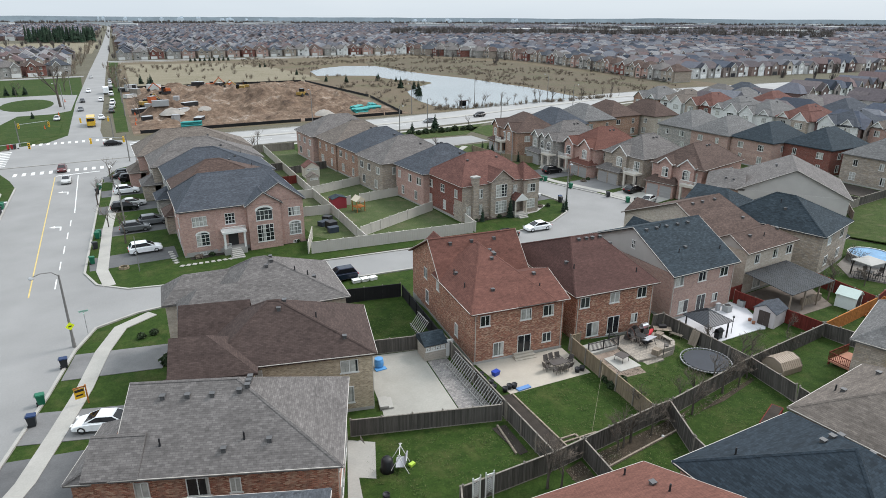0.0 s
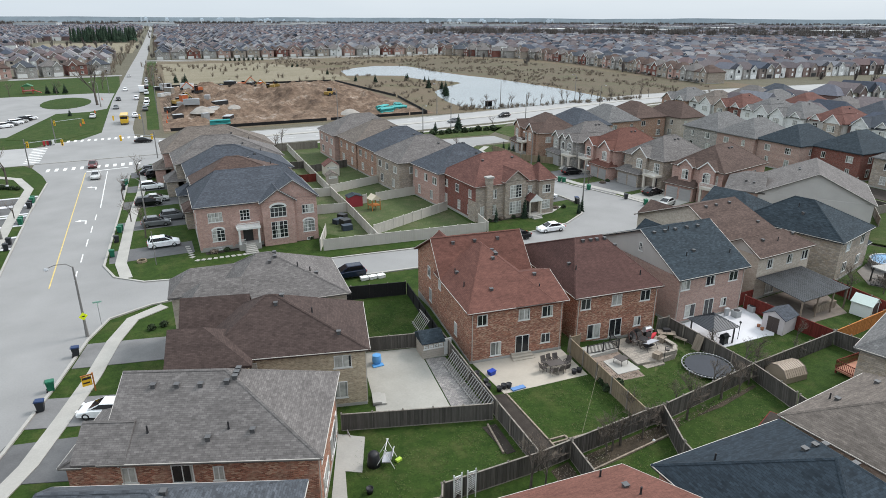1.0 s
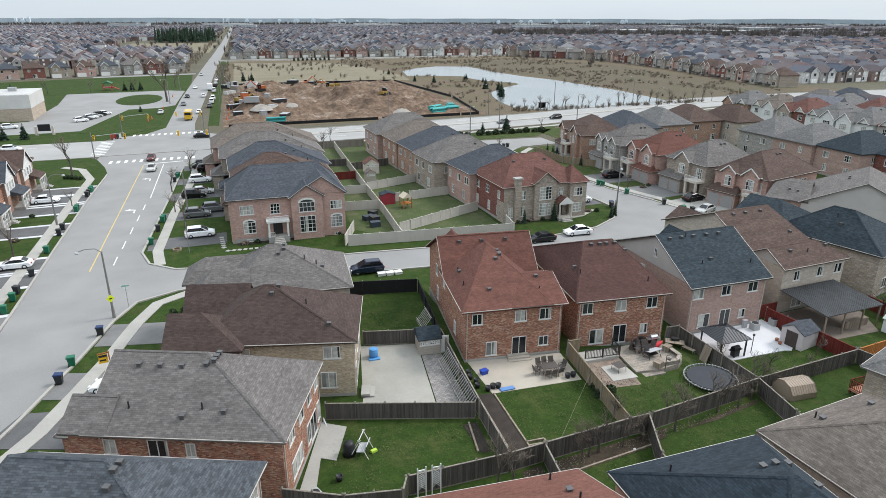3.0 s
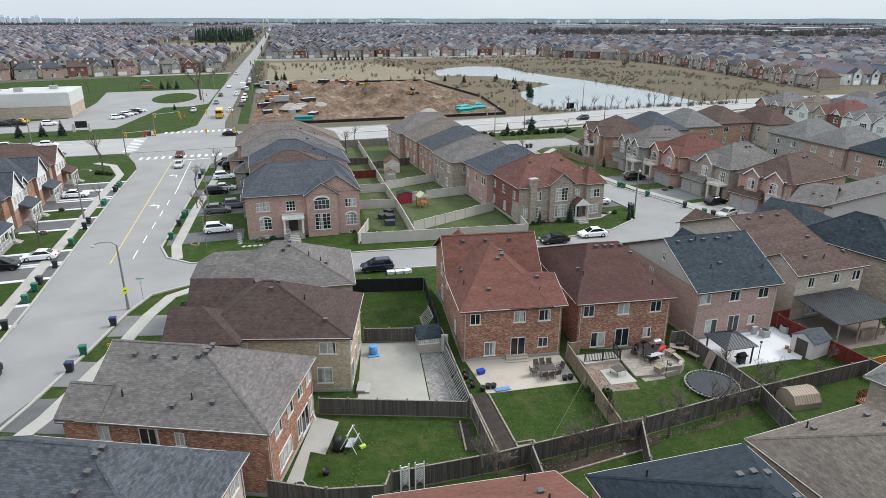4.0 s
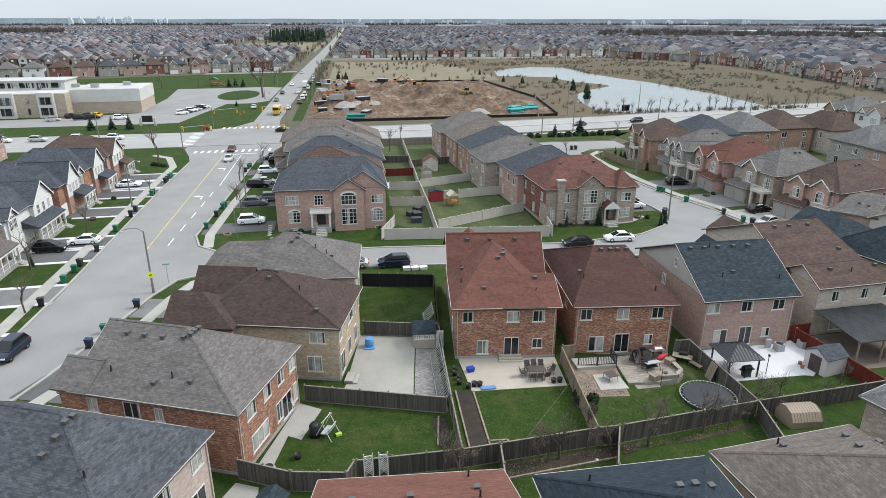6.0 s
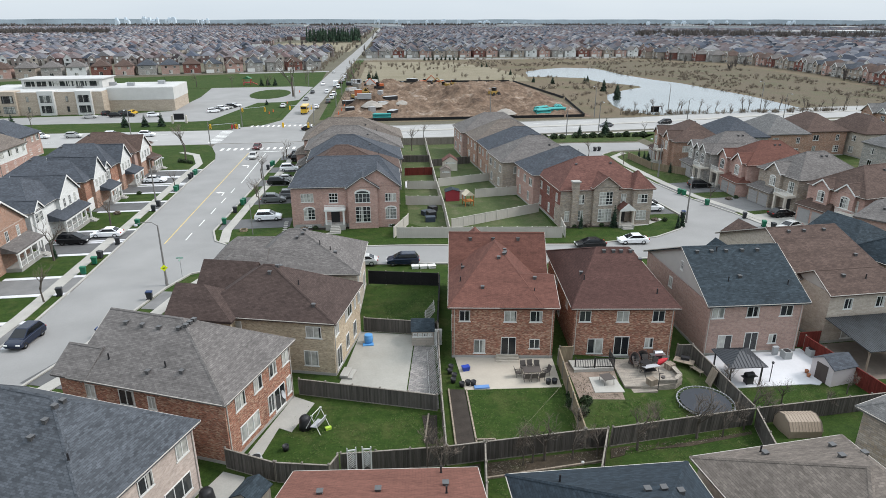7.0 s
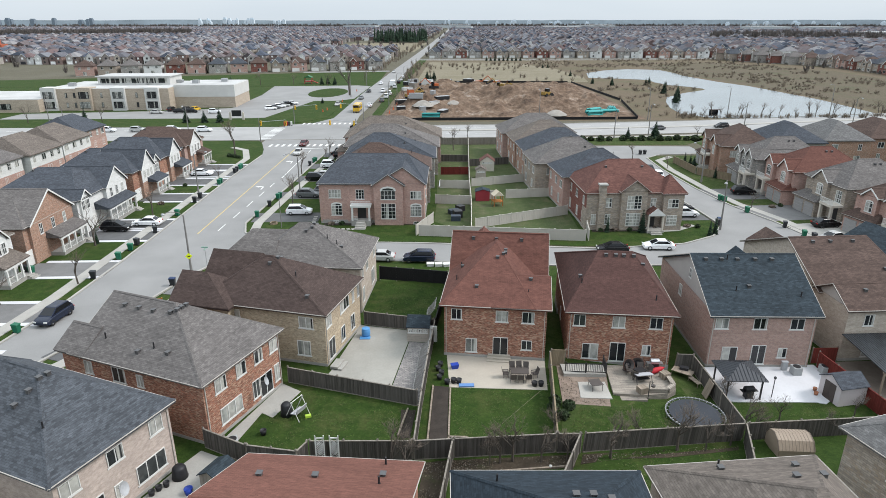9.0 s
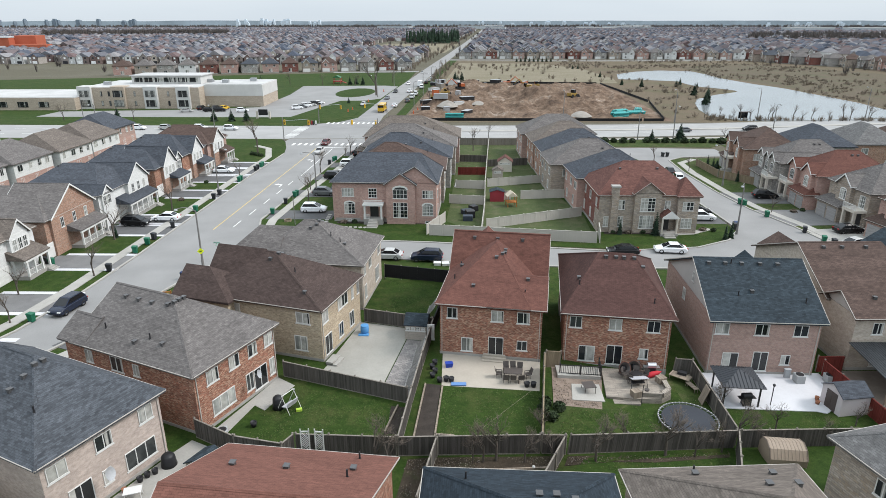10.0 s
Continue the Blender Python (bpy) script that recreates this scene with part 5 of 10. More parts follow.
for i, (y, wide, wall, roof, gmat, gab, porch) in enumerate((
        (51.5, 11.8, "red", "taupe", WALL["siding"], ((2.2, 4.0, 0.6, 2.4),), (2.6, 4.6)),
        (64.5, 11.8, "siding", "taupe", WALL["siding"], ((2.4, 3.6, 0.5, 2.2),), (2.6, 4.6)),
        (79.2, 12.2, "orange", "grey", WALL["orange"], ((0.2, 10.6, 0.4, 3.9),), (1.8, 7.0)),
        (95.4, 16.6, "siding", "slate2", WALL["siding"], ((3.4, 7.0, 0.6, 3.0), (-6.4, 2.6, 0.3, 1.4)), (1.6, 9.4)),
        (112.4, 11.6, "red", "slate2", WALL["siding"], ((-0.6, 5.4, 0.6, 3.4), (3.8, 3.0, 0.3, 1.6)), (1.6, 5.0)),
        (124.8, 11.6, "red", "slate2", WALL["siding"], ((0.6, 5.6, 0.6, 3.2),), (2.4, 5.0)),
        (138.6, 11.8, "pink", "umber", WALL["siding"], ((-0.8, 6.6, 0.6, 3.0),), (1.8, 4.6)))):
    street_house(-37.2, y, 90, wide, 14.5, wall, roof, gmat, gab, "two-storey house with a pale front gable and white porch", porch, i, "orange" if wall != "siding" else "siding")
for i, (x, y, roof, wall) in enumerate(((-67, 103, "grey", "siding"), (-66, 116, "grey", "siding"), (-65, 129.4, "taupe", "siding"), (-65.6, 143, "taupe", "siding"), (-69.5, 158.6, "slate2", "pink"), (-98, 100, "grey", "rose"), (-98, 115, "taupe", "siding"), (-98, 130, "umber", "rose"), (-98, 145, "grey", "siding"))):
    h, bx, r, rb = house(pose(x, y, 0, 0, 0, 90), 12.0, 13.0, wall, roof, "two-storey pale semi-detached house with a grey roof", top=9.2, eave=5.8, ridge=(-3.6, 0, 3.6, 0), group="houses behind the west side", fine=False)
    part("brick_base", Geo().box(bx[0] - 0.03, bx[1] + 0.03, bx[2] - 0.05, bx[2] - 0.01, 0.3, 2.9), WALL["rose"], h)
    auto_windows(h, bx, "SE", 170 + i, 4, 3, True)
    vents(h, r, [(-1, 1), (1, 1)])


# ---- fences ----
def board(name, c, var=0.3):
    """Weathered boards: every board in its own tone, streaked along its length."""
    m, n, l, b = base_mat(name, 0.9, 0, 0.15)
    v = coords(n, l, "UV", True)
    mp = n.new("ShaderNodeMapping")
    mp.inputs["Scale"].default_value = (6.8, 0.001, 1)
    l.new(v, mp.inputs["Vector"])
    fl = n.new("ShaderNodeVectorMath")
    fl.operation = "FLOOR"
    l.new(mp.outputs["Vector"], fl.inputs[0])
    wn_ = n.new("ShaderNodeTexWhiteNoise")
    wn_.noise_dimensions = "2D"
    l.new(fl.outputs[0], wn_.inputs["Vector"])
    r = ramp(n, [(0.0, tint(c, 1 - var)), (1.0, tint(c, 1 + var))])
    l.new(wn_.outputs["Value"], r.inputs["Fac"])
    mp2 = n.new("ShaderNodeMapping")
    mp2.inputs["Scale"].default_value = (14, 0.9, 1)
    l.new(v, mp2.inputs["Vector"])
    f = noisy(n, l, mp2.outputs["Vector"], 1.0, 5)
    r2 = ramp(n, [(0.3, (0.75,) * 3), (0.7, (1.2,) * 3)])
    l.new(f, r2.inputs["Fac"])
    l.new(mix(n, l, "MULTIPLY", 0.9, r.outputs["Color"], r2.outputs["Color"]), b.inputs["Base Color"])
    bumped(n, l, b, f, 0.2, 0.01)
    return m


OLD = board("old_grey_boards", (0.086, 0.079, 0.071))
OLDCAP = board("pale_weathered_rail", (0.2, 0.18, 0.155), 0.15)
TANB = board("sun_bleached_tan_boards", (0.2, 0.16, 0.11), 0.15)
REDB = board("dark_red_stained_boards", (0.13, 0.028, 0.022), 0.15)
ORANGEB = board("orange_stained_boards", (0.33, 0.13, 0.04), 0.15)
VINYL = plain("beige_vinyl", (0.43, 0.405, 0.365), 0.6, 0.05)
BLACKB = plain("black_privacy_mesh", (0.012, 0.012, 0.013), 0.8, 0.2)


def panel_mesh(L, h, style):
    """One bay of boards as a single folded sheet with grooves, 3 cm thick."""
    def make():
        g = Geo()
        pitch = 0.147 if style != "vinyl" else 0.3
        k = max(2, int(L / pitch))
        pts = []
        for i in range(k):
            a, b = L * i / k, L * (i + 1) / k
            o = 0.012 if i % 2 and style != "vinyl" else 0.0
            pts += [(a + 0.008, -0.02 - o), (b - 0.008, -0.02 - o), (b - 0.004, 0.0), (b, 0.0)]
        back = [(L, 0.022), (0, 0.022)]
        g.prism(pts + back, 0.06, h - 0.05)
        return g.mesh("panel")
    return shared(("panel", round(L, 2), h, style), make)


def fence(pts, h, mat, cap, label, style="wood", bay=2.4, group="garden fences"):
    for p, q in zip(pts, pts[1:]):
        u = 0.02
        p, q = site(*Vector(p).lerp(Vector(q), u)), site(*Vector(q).lerp(Vector(p), u))
        L = (q - p).length
        f = tagged(new("fence"), label, "fence", group)
        f.matrix_basis = Matrix.Translation(p) @ Euler((0, -math.asin((q.z - p.z) / L), math.atan2(q.y - p.y, q.x - p.x))).to_matrix().to_4x4()
        n = max(1, round(L / bay))
        b = L / n
        for i in range(n):
            part("panel", panel_mesh(b, h, style), mat, f, at=pose(b * i, 0, 0))
        part("top_rail", Geo().box(0, L, -0.06, 0.06, h - 0.05, h), cap, f)
        part("bottom_rail", Geo().box(0, L, -0.045, 0.045, 0.0, 0.14), cap, f)
        s = 0.06 if style == "wood" else 0.08
        pm = shared(("post", h, style), lambda: Geo().prism([(-s, -s), (s, -s), (s, s), (-s, s)], -0.2, h + 0.06).solid([(-s * 1.3, -s * 1.3, h + 0.06), (s * 1.3, -s * 1.3, h + 0.06), (s * 1.3, s * 1.3, h + 0.06), (-s * 1.3, s * 1.3, h + 0.06), (0, 0, h + 0.16)], [(3, 2, 1, 0), (0, 1, 4), (1, 2, 4), (2, 3, 4), (3, 0, 4)]).mesh("post"))
        for i in range(n + 1):
            part("post", pm, cap if style == "wood" else mat, f, at=pose(b * i, 0.06 if style == "wood" else 0, 0))


W1 = "weathered grey board fence with a pale top rail"
fence([(8.9, 31.5), (12.9, 29.4), (16.9, 28.6), (17.5, 29.8), (25.6, 29.7)], 1.85, OLD, OLDCAP, W1)
fence([(25.6, 29.7), (28.6, 29.9), (36.8, 30.4), (38.6, 30.4), (51.9, 30.85), (65.6, 31.4)], 1.85, OLD, OLDCAP, W1)
fence([(13.3, 41.0), (25.9, 36.8)], 1.7, OLD, OLDCAP, W1)
fence([(25.6, 29.7), (26.1, 36.8), (26.6, 43.0), (27.3, 50.4)], 1.8, OLD, OLDCAP, W1)
fence([(36.8, 30.4), (38.5, 43.4)], 1.8, TANB, TANB, "sun-bleached tan board fence between two gardens")
fence([(38.5, 43.6), (39.9, 43.5)], 1.8, TANB, TANB, "sun-bleached board gate fence between the houses")
fence([(51.95, 30.9), (51.9, 42.1)], 1.8, OLD, OLDCAP, W1)
fence([(50.3, 42.3), (51.9, 42.1)], 1.8, OLD, OLDCAP, W1)
fence([(64.5, 42.4), (65.6, 31.5)], 1.8, REDB, REDB, "dark red stained board fence beside the paved garden")
fence([(64.3, 42.9), (66.9, 42.9)], 1.8, REDB, REDB, "dark red stained board fence between two houses")
fence([(65.7, 31.5), (78.0, 32.3)], 1.8, ORANGEB, ORANGEB, "orange stained board fence")
fence([(78.0, 32.4), (78.9, 40.8)], 1.8, REDB, REDB, "dark red stained board fence")
fence([(78.4, 32.5), (92, 35.4)], 1.8, REDB, REDB, "dark red stained board fence behind the pool")
fence([(19.3, 52.7), (27.3, 50.6)], 1.7, OLD, OLDCAP, W1)
fence([(19.9, 66.0), (29.1, 64.0)], 1.8, BLACKB, BLACKB, "fence covered with black privacy mesh beside the street")
fence([(27.3, 50.6), (29.1, 64.0)], 1.6, BLACKB, BLACKB, "dark mesh-covered fence along the house")
fence([(28.6, 29.9), (27.5, 23.2)], 1.8, OLD, OLDCAP, W1)
fence([(38.6, 30.5), (36.4, 26.0), (35.6, 22.2)], 1.8, OLD, OLDCAP, W1)
fence([(51.9, 30.8), (50.4, 26.4), (49.9, 23.6)], 1.8, OLD, OLDCAP, W1)
fence([(65.6, 31.4), (66.0, 28.8)], 1.8, OLD, OLDCAP, W1)
VL = "pale beige vinyl garden fence"
fence([(26.4, 91.5), (23.6, 84.5), (50.6, 80.9), (51.3, 85.6)], 1.9, VINYL, VINYL, VL, "vinyl", 2.5)
fence([(32.4, 83.2), (33.2, 98), (33.7, 115), (35.0, 146), (35.8, 163)], 1.9, VINYL, VINYL, VL, "vinyl", 2.5)
fence([(26.6, 103.4), (33.5, 102.4)], 1.8, VINYL, VINYL, VL, "vinyl", 2.5)
fence([(27.6, 114.9), (33.7, 114.3)], 1.8, VINYL, VINYL, VL, "vinyl", 2.5)
fence([(33.0, 87.8), (50.4, 95.5)], 1.8, VINYL, VINYL, VL, "vinyl", 2.5)
fence([(40.2, 106.5), (49.0, 107.7)], 1.8, VINYL, VINYL, VL, "vinyl", 2.5)
fence([(36.2, 106), (38.4, 106.3)], 1.8, VINYL, VINYL, VL, "vinyl", 2.5)
fence([(34.0, 116), (46.2, 120)], 1.8, VINYL, VINYL, VL, "vinyl", 2.5)
fence([(27.8, 127), (34.2, 127)], 1.8, REDB, REDB, "red-brown stained board fence")
fence([(28, 141), (34.8, 140.4)], 1.8, OLD, OLDCAP, W1)
fence([(34.6, 135.2), (44.4, 137.6)], 1.8, OLD, OLD, W1)
fence([(27, 163.6), (35.8, 163), (44, 163)], 2.0, OLDCAP, OLDCAP, "grey board noise fence along the arterial road")
fence([(84.2, 138), (84.9, 125.4), (91.6, 116.4)], 1.7, TANB, TANB, "light brown board fence round the corner garden")

fence([(120.6, 86), (121.6, 72.6), (136.6, 73.0)], 1.8, OLD, OLDCAP, W1, bay=3.2)
fence([(121.6, 72.4), (121.8, 58.6), (136.8, 59.6)], 1.8, OLD, OLDCAP, W1, bay=3.2)
fence([(111.2, 53.6), (117.6, 58.4), (121.6, 58.4)], 1.7, OLDCAP, OLDCAP, "pale grey board fence round a back garden", bay=3.2)

# ---- paved areas and beds ----
YARDC = plain("weathered_yard_concrete", (0.275, 0.266, 0.238), 0.9, 0.1, 0.3, 6, bump=0.1, space="World")
DISH = plain("grey_dish_paint", (0.33, 0.34, 0.35), 0.6, 0.06)
flat("patio_slab", [(28.5, 45.8), (28.6, 39.8), (37.6, 39.2), (38.2, 44.4)], 0, 0.09, PATIO, "smooth beige concrete patio behind the house", "patio")
flat("garden_bed", [(26.7, 31.4), (28.2, 31.4), (28.55, 39.8), (27.2, 40.0)], 0, 0.13, SOIL, "long bed of dark bare soil with timber edging", "garden bed")
flat("concrete_yard", [(17.2, 42.8), (16.4, 40.1), (22.9, 38.0), (24.5, 48.7), (26.9, 48.3), (27.1, 50.5), (19.1, 52.5)], 0, 0.09, YARDC, "broad pale concrete back yard", "patio")
PAVER = courses("grey_block_paving", (0.27, 0.25, 0.235), (0.17, 0.16, 0.155), (0.1, 0.1, 0.1), 0.32, 0.21, 0.014)
flat("block_paving", [(23.0, 38.0), (25.9, 37.1), (26.6, 48.2), (24.6, 48.6)], 0, 0.1, PAVER, "grey block paving beside the concrete yard", "paving")
flat("side_walk", [(9.9, 31.9), (11.0, 31.0), (11.6, 33.3), (12.3, 36.0), (13.4, 35.3), (15.0, 39.3), (13.1, 40.6)], 0, 0.1, CONC, "stepped concrete walk along the brick house", "patio")
flat("corner_slab", [(7.95, 29.4), (4.6, 21.4), (9.6, 20.6), (11.0, 25.2), (10.6, 28.2), (10.5, 30.2), (8.8, 31.0)], 0, 0.1, CONC, "pale concrete slab in the corner garden", "patio")
flat("white_patio", [(52.2, 42.4), (52.2, 36.5), (54.3, 36.3), (61.0, 36.0), (61.7, 35.7), (62.4, 36.2), (64.5, 40.2), (64.4, 42.5)], 0, 0.12, SNOWY, "very pale paved patio behind the house", "patio")
flat("gravel_patch", [(39.2, 43.6), (38.6, 37.1), (42.6, 36.4), (43.8, 42.9)], 0, 0.075, plain("brown_gravel", (0.2, 0.155, 0.125), 1.0, 0.25, 1.2, 9, bump=0.8, space="World"), "brown gravel and bare earth patch", "gravel")
flat("table_slab", [(40.6, 40.4), (40.3, 37.8), (43.05, 37.5), (43.05, 40.3)], 0.05, 0.14, CONC, "square concrete slab under a small table", "patio")
flat("stair_well", [(39.5, 43.3), (39.5, 41.5), (43.4, 41.2), (43.5, 42.9)], 0.05, 0.4, CONC, "concrete surround of a basement stair", "stair well")
flat("weedy_lawn", [(38.5, 37.0), (37.3, 30.9), (51.6, 31.3), (51.5, 41.4), (49.8, 41.6), (44, 36.4)], 0, 0.07, LAWN2, "patchy weedy lawn", "lawn")
flat("brown_bed", [(26.4, 29.3), (28.2, 29.6), (27.4, 24), (25.8, 24)], 0, 0.08, LITTER, "brown leaf litter behind the fence", "garden bed")
flat("brown_bed", [(28.6, 29.6), (38.3, 30.1), (37.9, 28.75), (28.3, 27.9)], 0, 0.08, LITTER, "brown leaf litter along the fence", "garden bed")
flat("brown_bed", [(38.8, 30.1), (51.4, 30.6), (51.1, 29.9), (45.2, 29.4), (42, 29.5), (38.4, 29.0)], 0, 0.08, LITTER, "brown leaf litter along the fence", "garden bed")
flat("back_slab", [(66.3, 43.0), (66.6, 35.9), (74.6, 35.6), (77.6, 40.4), (77.6, 43.2)], 0, 0.1, plain("brown_patio_slabs", (0.15, 0.125, 0.105), 0.9, 0.15, 0.8, 5, space="World"), "brown paved slab under the metal cover", "patio")
flat("pool_deck", [(85.4, 39.6), (87.6, 35.8), (97, 38), (98.5, 46), (88.6, 43.2)], 0, 0.12, plain("worn_brown_pavers", (0.16, 0.145, 0.13), 0.9, 0.15, 0.8, 5, space="World"), "brown-grey paved pool terrace", "patio")
flat("white_patio", [(103.0, 48.5), (104.4, 46.4), (107.9, 46.7), (112.4, 49.6), (110.5, 52.6)], 0, 0.14, SNOWY, "very pale paved garden terrace", "patio")
flat("back_terrace", [(129, 72.4), (129, 61), (137, 61), (137, 72.4)], 0, 0.12, SOIL, "dark paved strip behind the stone house", "patio")
flat("white_pad", [(27.4, 115.6), (33.2, 115.4), (33.4, 120.4), (27.6, 120.8)], 0, 0.25, SNOWY, "white covered garden slab", "patio")
TIMBER = board("grey_timber", (0.23, 0.19, 0.15), 0.2)
for p, q in (((26.7, 31.3), (28.2, 31.3)), ((28.3, 31.3), (28.7, 39.7)), ((26.6, 31.3), (27.1, 40.0)), ((28.4, 31.9), (31.6, 31.7)), ((31.6, 31.7), (31.5, 30.5)), ((24.9, 36.4), (24.2, 32.6)), ((28.4, 27.85), (37.8, 28.7)), ((28.3, 32.4), (29.9, 32.3)), ((29.9, 32.3), (29.8, 30.8))):
    d = Vector((q[0] - p[0], q[1] - p[1]))
    single("bed_edging", Geo().box(0, d.length, -0.07, 0.07, 0, 0.22), TIMBER, pose(*p, 0, 0, 0, math.degrees(math.atan2(d.y, d.x))), "grey timber sleeper edging a garden bed", "edging", "bed edgings")
flat("narrow_bed", [(24.3, 36.3), (25.6, 36.2), (25.2, 32.4), (24.4, 32.4)], 0, 0.1, SOIL, "narrow soil bed by the fence", "garden bed")

# ---- garden buildings ----
SHEDW = courses("beige_shed_boards", (0.36, 0.32, 0.28), (0.33, 0.3, 0.26), (0.2, 0.18, 0.16), 2.2, 0.2, 0.008, 0.7, 0.06, 0.3)


def shed(x, y, rot, w, d, hh, wallm, roofm, label, windows=0, doors=True, rise=0.7):
    s = thing("garden_shed", pose(x, y, 0, 0, 0, rot), label, "shed", "garden sheds")
    part("wall", Geo().wedge([(-w / 2, 0), (w / 2, 0), (w / 2, hh), (0, hh + rise), (-w / 2, hh)], "y", -d / 2, d / 2), wallm, s)
    k = rise / (w / 2)
    for sg in (-1, 1):
        part("roof", Geo().wedge([(0, hh + rise + 0.02), (0, hh + rise + 0.09), (sg * (w / 2 + 0.15), hh - 0.15 * k + 0.09), (sg * (w / 2 + 0.15), hh - 0.15 * k + 0.02)], "y", -d / 2 - 0.12, d / 2 + 0.12), roofm, s)
    if doors:
        for sg in (-1, 1):
            part("door", Geo().box(min(0.01 * sg, 0.62 * sg), max(0.01 * sg, 0.62 * sg), -d / 2 - 0.04, -d / 2, 0.08, 1.85), DARKTRIM, s)
    for i in range(windows):
        put_window(s, (-w / 2, w / 2, -d / 2, d / 2), "S", -w / 2 + w * (i + 0.5) / windows, hh - 0.5, w / windows * 0.7, 0.35, "grid")
    return s


s = thing("garden_shed", pose(25.6, 49.6, 0, 0, 0, -5), "beige garden shed with a dark pent roof and four small windows", "shed", "garden sheds")
part("wall", Geo().box(-1.15, 1.15, -1.0, 1.0, 0.05, 1.75), SHEDW, s)
part("roof", Geo().wedge([(-1.15, 1.72), (-1.15, 1.8), (0.2, 2.6), (1.15, 2.2), (1.15, 1.72)], "x", -1.25, 1.25), ROOF["slate"], s)
for i in range(4):
    put_window(s, (-1.15, 1.15, -1.0, 1.0), "S", -0.8 + i * 0.53, 1.15, 0.42, 0.4, "grid")
part("side_panel", Geo().box(1.2, 2.0, -0.9, -0.8, 0, 1.9), WHITE, s)
shed(63.6, 36.7, -80, 2.4, 2.7, 1.9, plain("pale_lilac_shed_panels", (0.5, 0.455, 0.46), 0.6, 0.05), ROOF["slate2"], "pale plastic garden shed with dark roof and double doors")
shed(76.0, 34.6, 10, 2.0, 2.2, 1.7, plain("white_metal_shed", (0.62, 0.66, 0.64), 0.5, 0.05), plain("pale_green_metal", (0.45, 0.52, 0.48), 0.5, 0.06), "small white metal garden shed", 0)
shed(35.7, 105.6, 0, 2.6, 2.0, 1.9, plain("red_painted_boards", (0.24, 0.03, 0.04), 0.7, 0.1), ROOF["slate"], "red painted garden shed with a dark roof", 0, False, 0.4)
shed(36.6, 123.6, -4, 2.2, 2.2, 2.0, SHEDW, ROOF["taupe"], "cream garden shed with a steep gable", 1, False)
shed(38.6, 131.6, -4, 3.2, 3.2, 2.3, CREAM, ROOF["rust"], "cream garden house with a rust-red hipped roof", 1, False, 1.1)
# barrel-roofed shed behind the long fence
s = thing("garden_shed", pose(55.0, 29.75, 0, 0, 0, 85), "low tan shed with a faceted ribbed metal roof", "shed", "garden sheds")
prof = [(-1.2, 0), (1.2, 0), (1.2, 0.85), (0.75, 1.5), (0, 1.72), (-0.75, 1.5), (-1.2, 0.85)]
TANP = plain("tan_ribbed_metal", (0.27, 0.215, 0.165), 0.6, 0.1)
part("shell", Geo().wedge(prof, "y", -1.35, 1.35), TANP, s)
for i in range(11):
    y = -1.3 + i * 0.26
    g = Geo()
    for (a, b), (c, d) in zip(prof[2:], prof[3:]):
        g.tube((a, y, b), (c, y, d), 0.03, n=4)
    part("rib", g, TANP, s)
g = Geo()
for y in (-1.36, 1.36):
    for (a, b), (c, d) in zip(prof[2:], prof[3:]):
        g.tube((a, y, b), (c, y, d), 0.045, n=4)
part("roof_edge", g, plain("dark_tan_edge", (0.15, 0.12, 0.095), 0.6, 0.1), s)

# gazebo with a dark seamed roof
GZ = plain("dark_grey_seamed_metal", (0.034, 0.037, 0.043), 0.5, 0.1, spec=0.3)
s = thing("gazebo", pose(54.6, 38.2, 0, 0, 0, -3), "square garden gazebo with a dark seamed metal roof", "gazebo")
for x in (-1.5, 1.5):
    for y in (-1.5, 1.5):
        part("post", Geo().box(-0.06, 0.06, -0.06, 0.06, 0.1, 2.25), IRON, s, at=pose(x, y, 0))
for a in range(4):
    g = Geo()
    g.solid([(-1.85, -1.85, 2.2), (1.85, -1.85, 2.2), (0, 0, 3.05), (-1.85, -1.85, 2.14), (1.85, -1.85, 2.14), (0, 0, 2.99)], [(0, 1, 2), (5, 4, 3), (0, 3, 4, 1), (1, 4, 5, 2), (2, 5, 3, 0)])
    for k in range(-5, 6):
        x = k * 0.32
        t = 1 - abs(x) / 1.85
        part("roof_seam", Geo().tube((x, -1.84, 2.22), (x, -1.85 + 1.85 * t, 2.22 + 0.85 * t), 0.03, n=4), GZ, s, at=pose(0, 0, 0, 0, 0, 90 * a))
    part("roof_panel", g, GZ, s, at=pose(0, 0, 0, 0, 0, 90 * a))
part("beam", Geo().box(-1.6, 1.6, -1.55, -1.45, 2.05, 2.2), IRON, s)
part("beam", Geo().box(-1.6, 1.6, 1.45, 1.55, 2.05, 2.2), IRON, s)

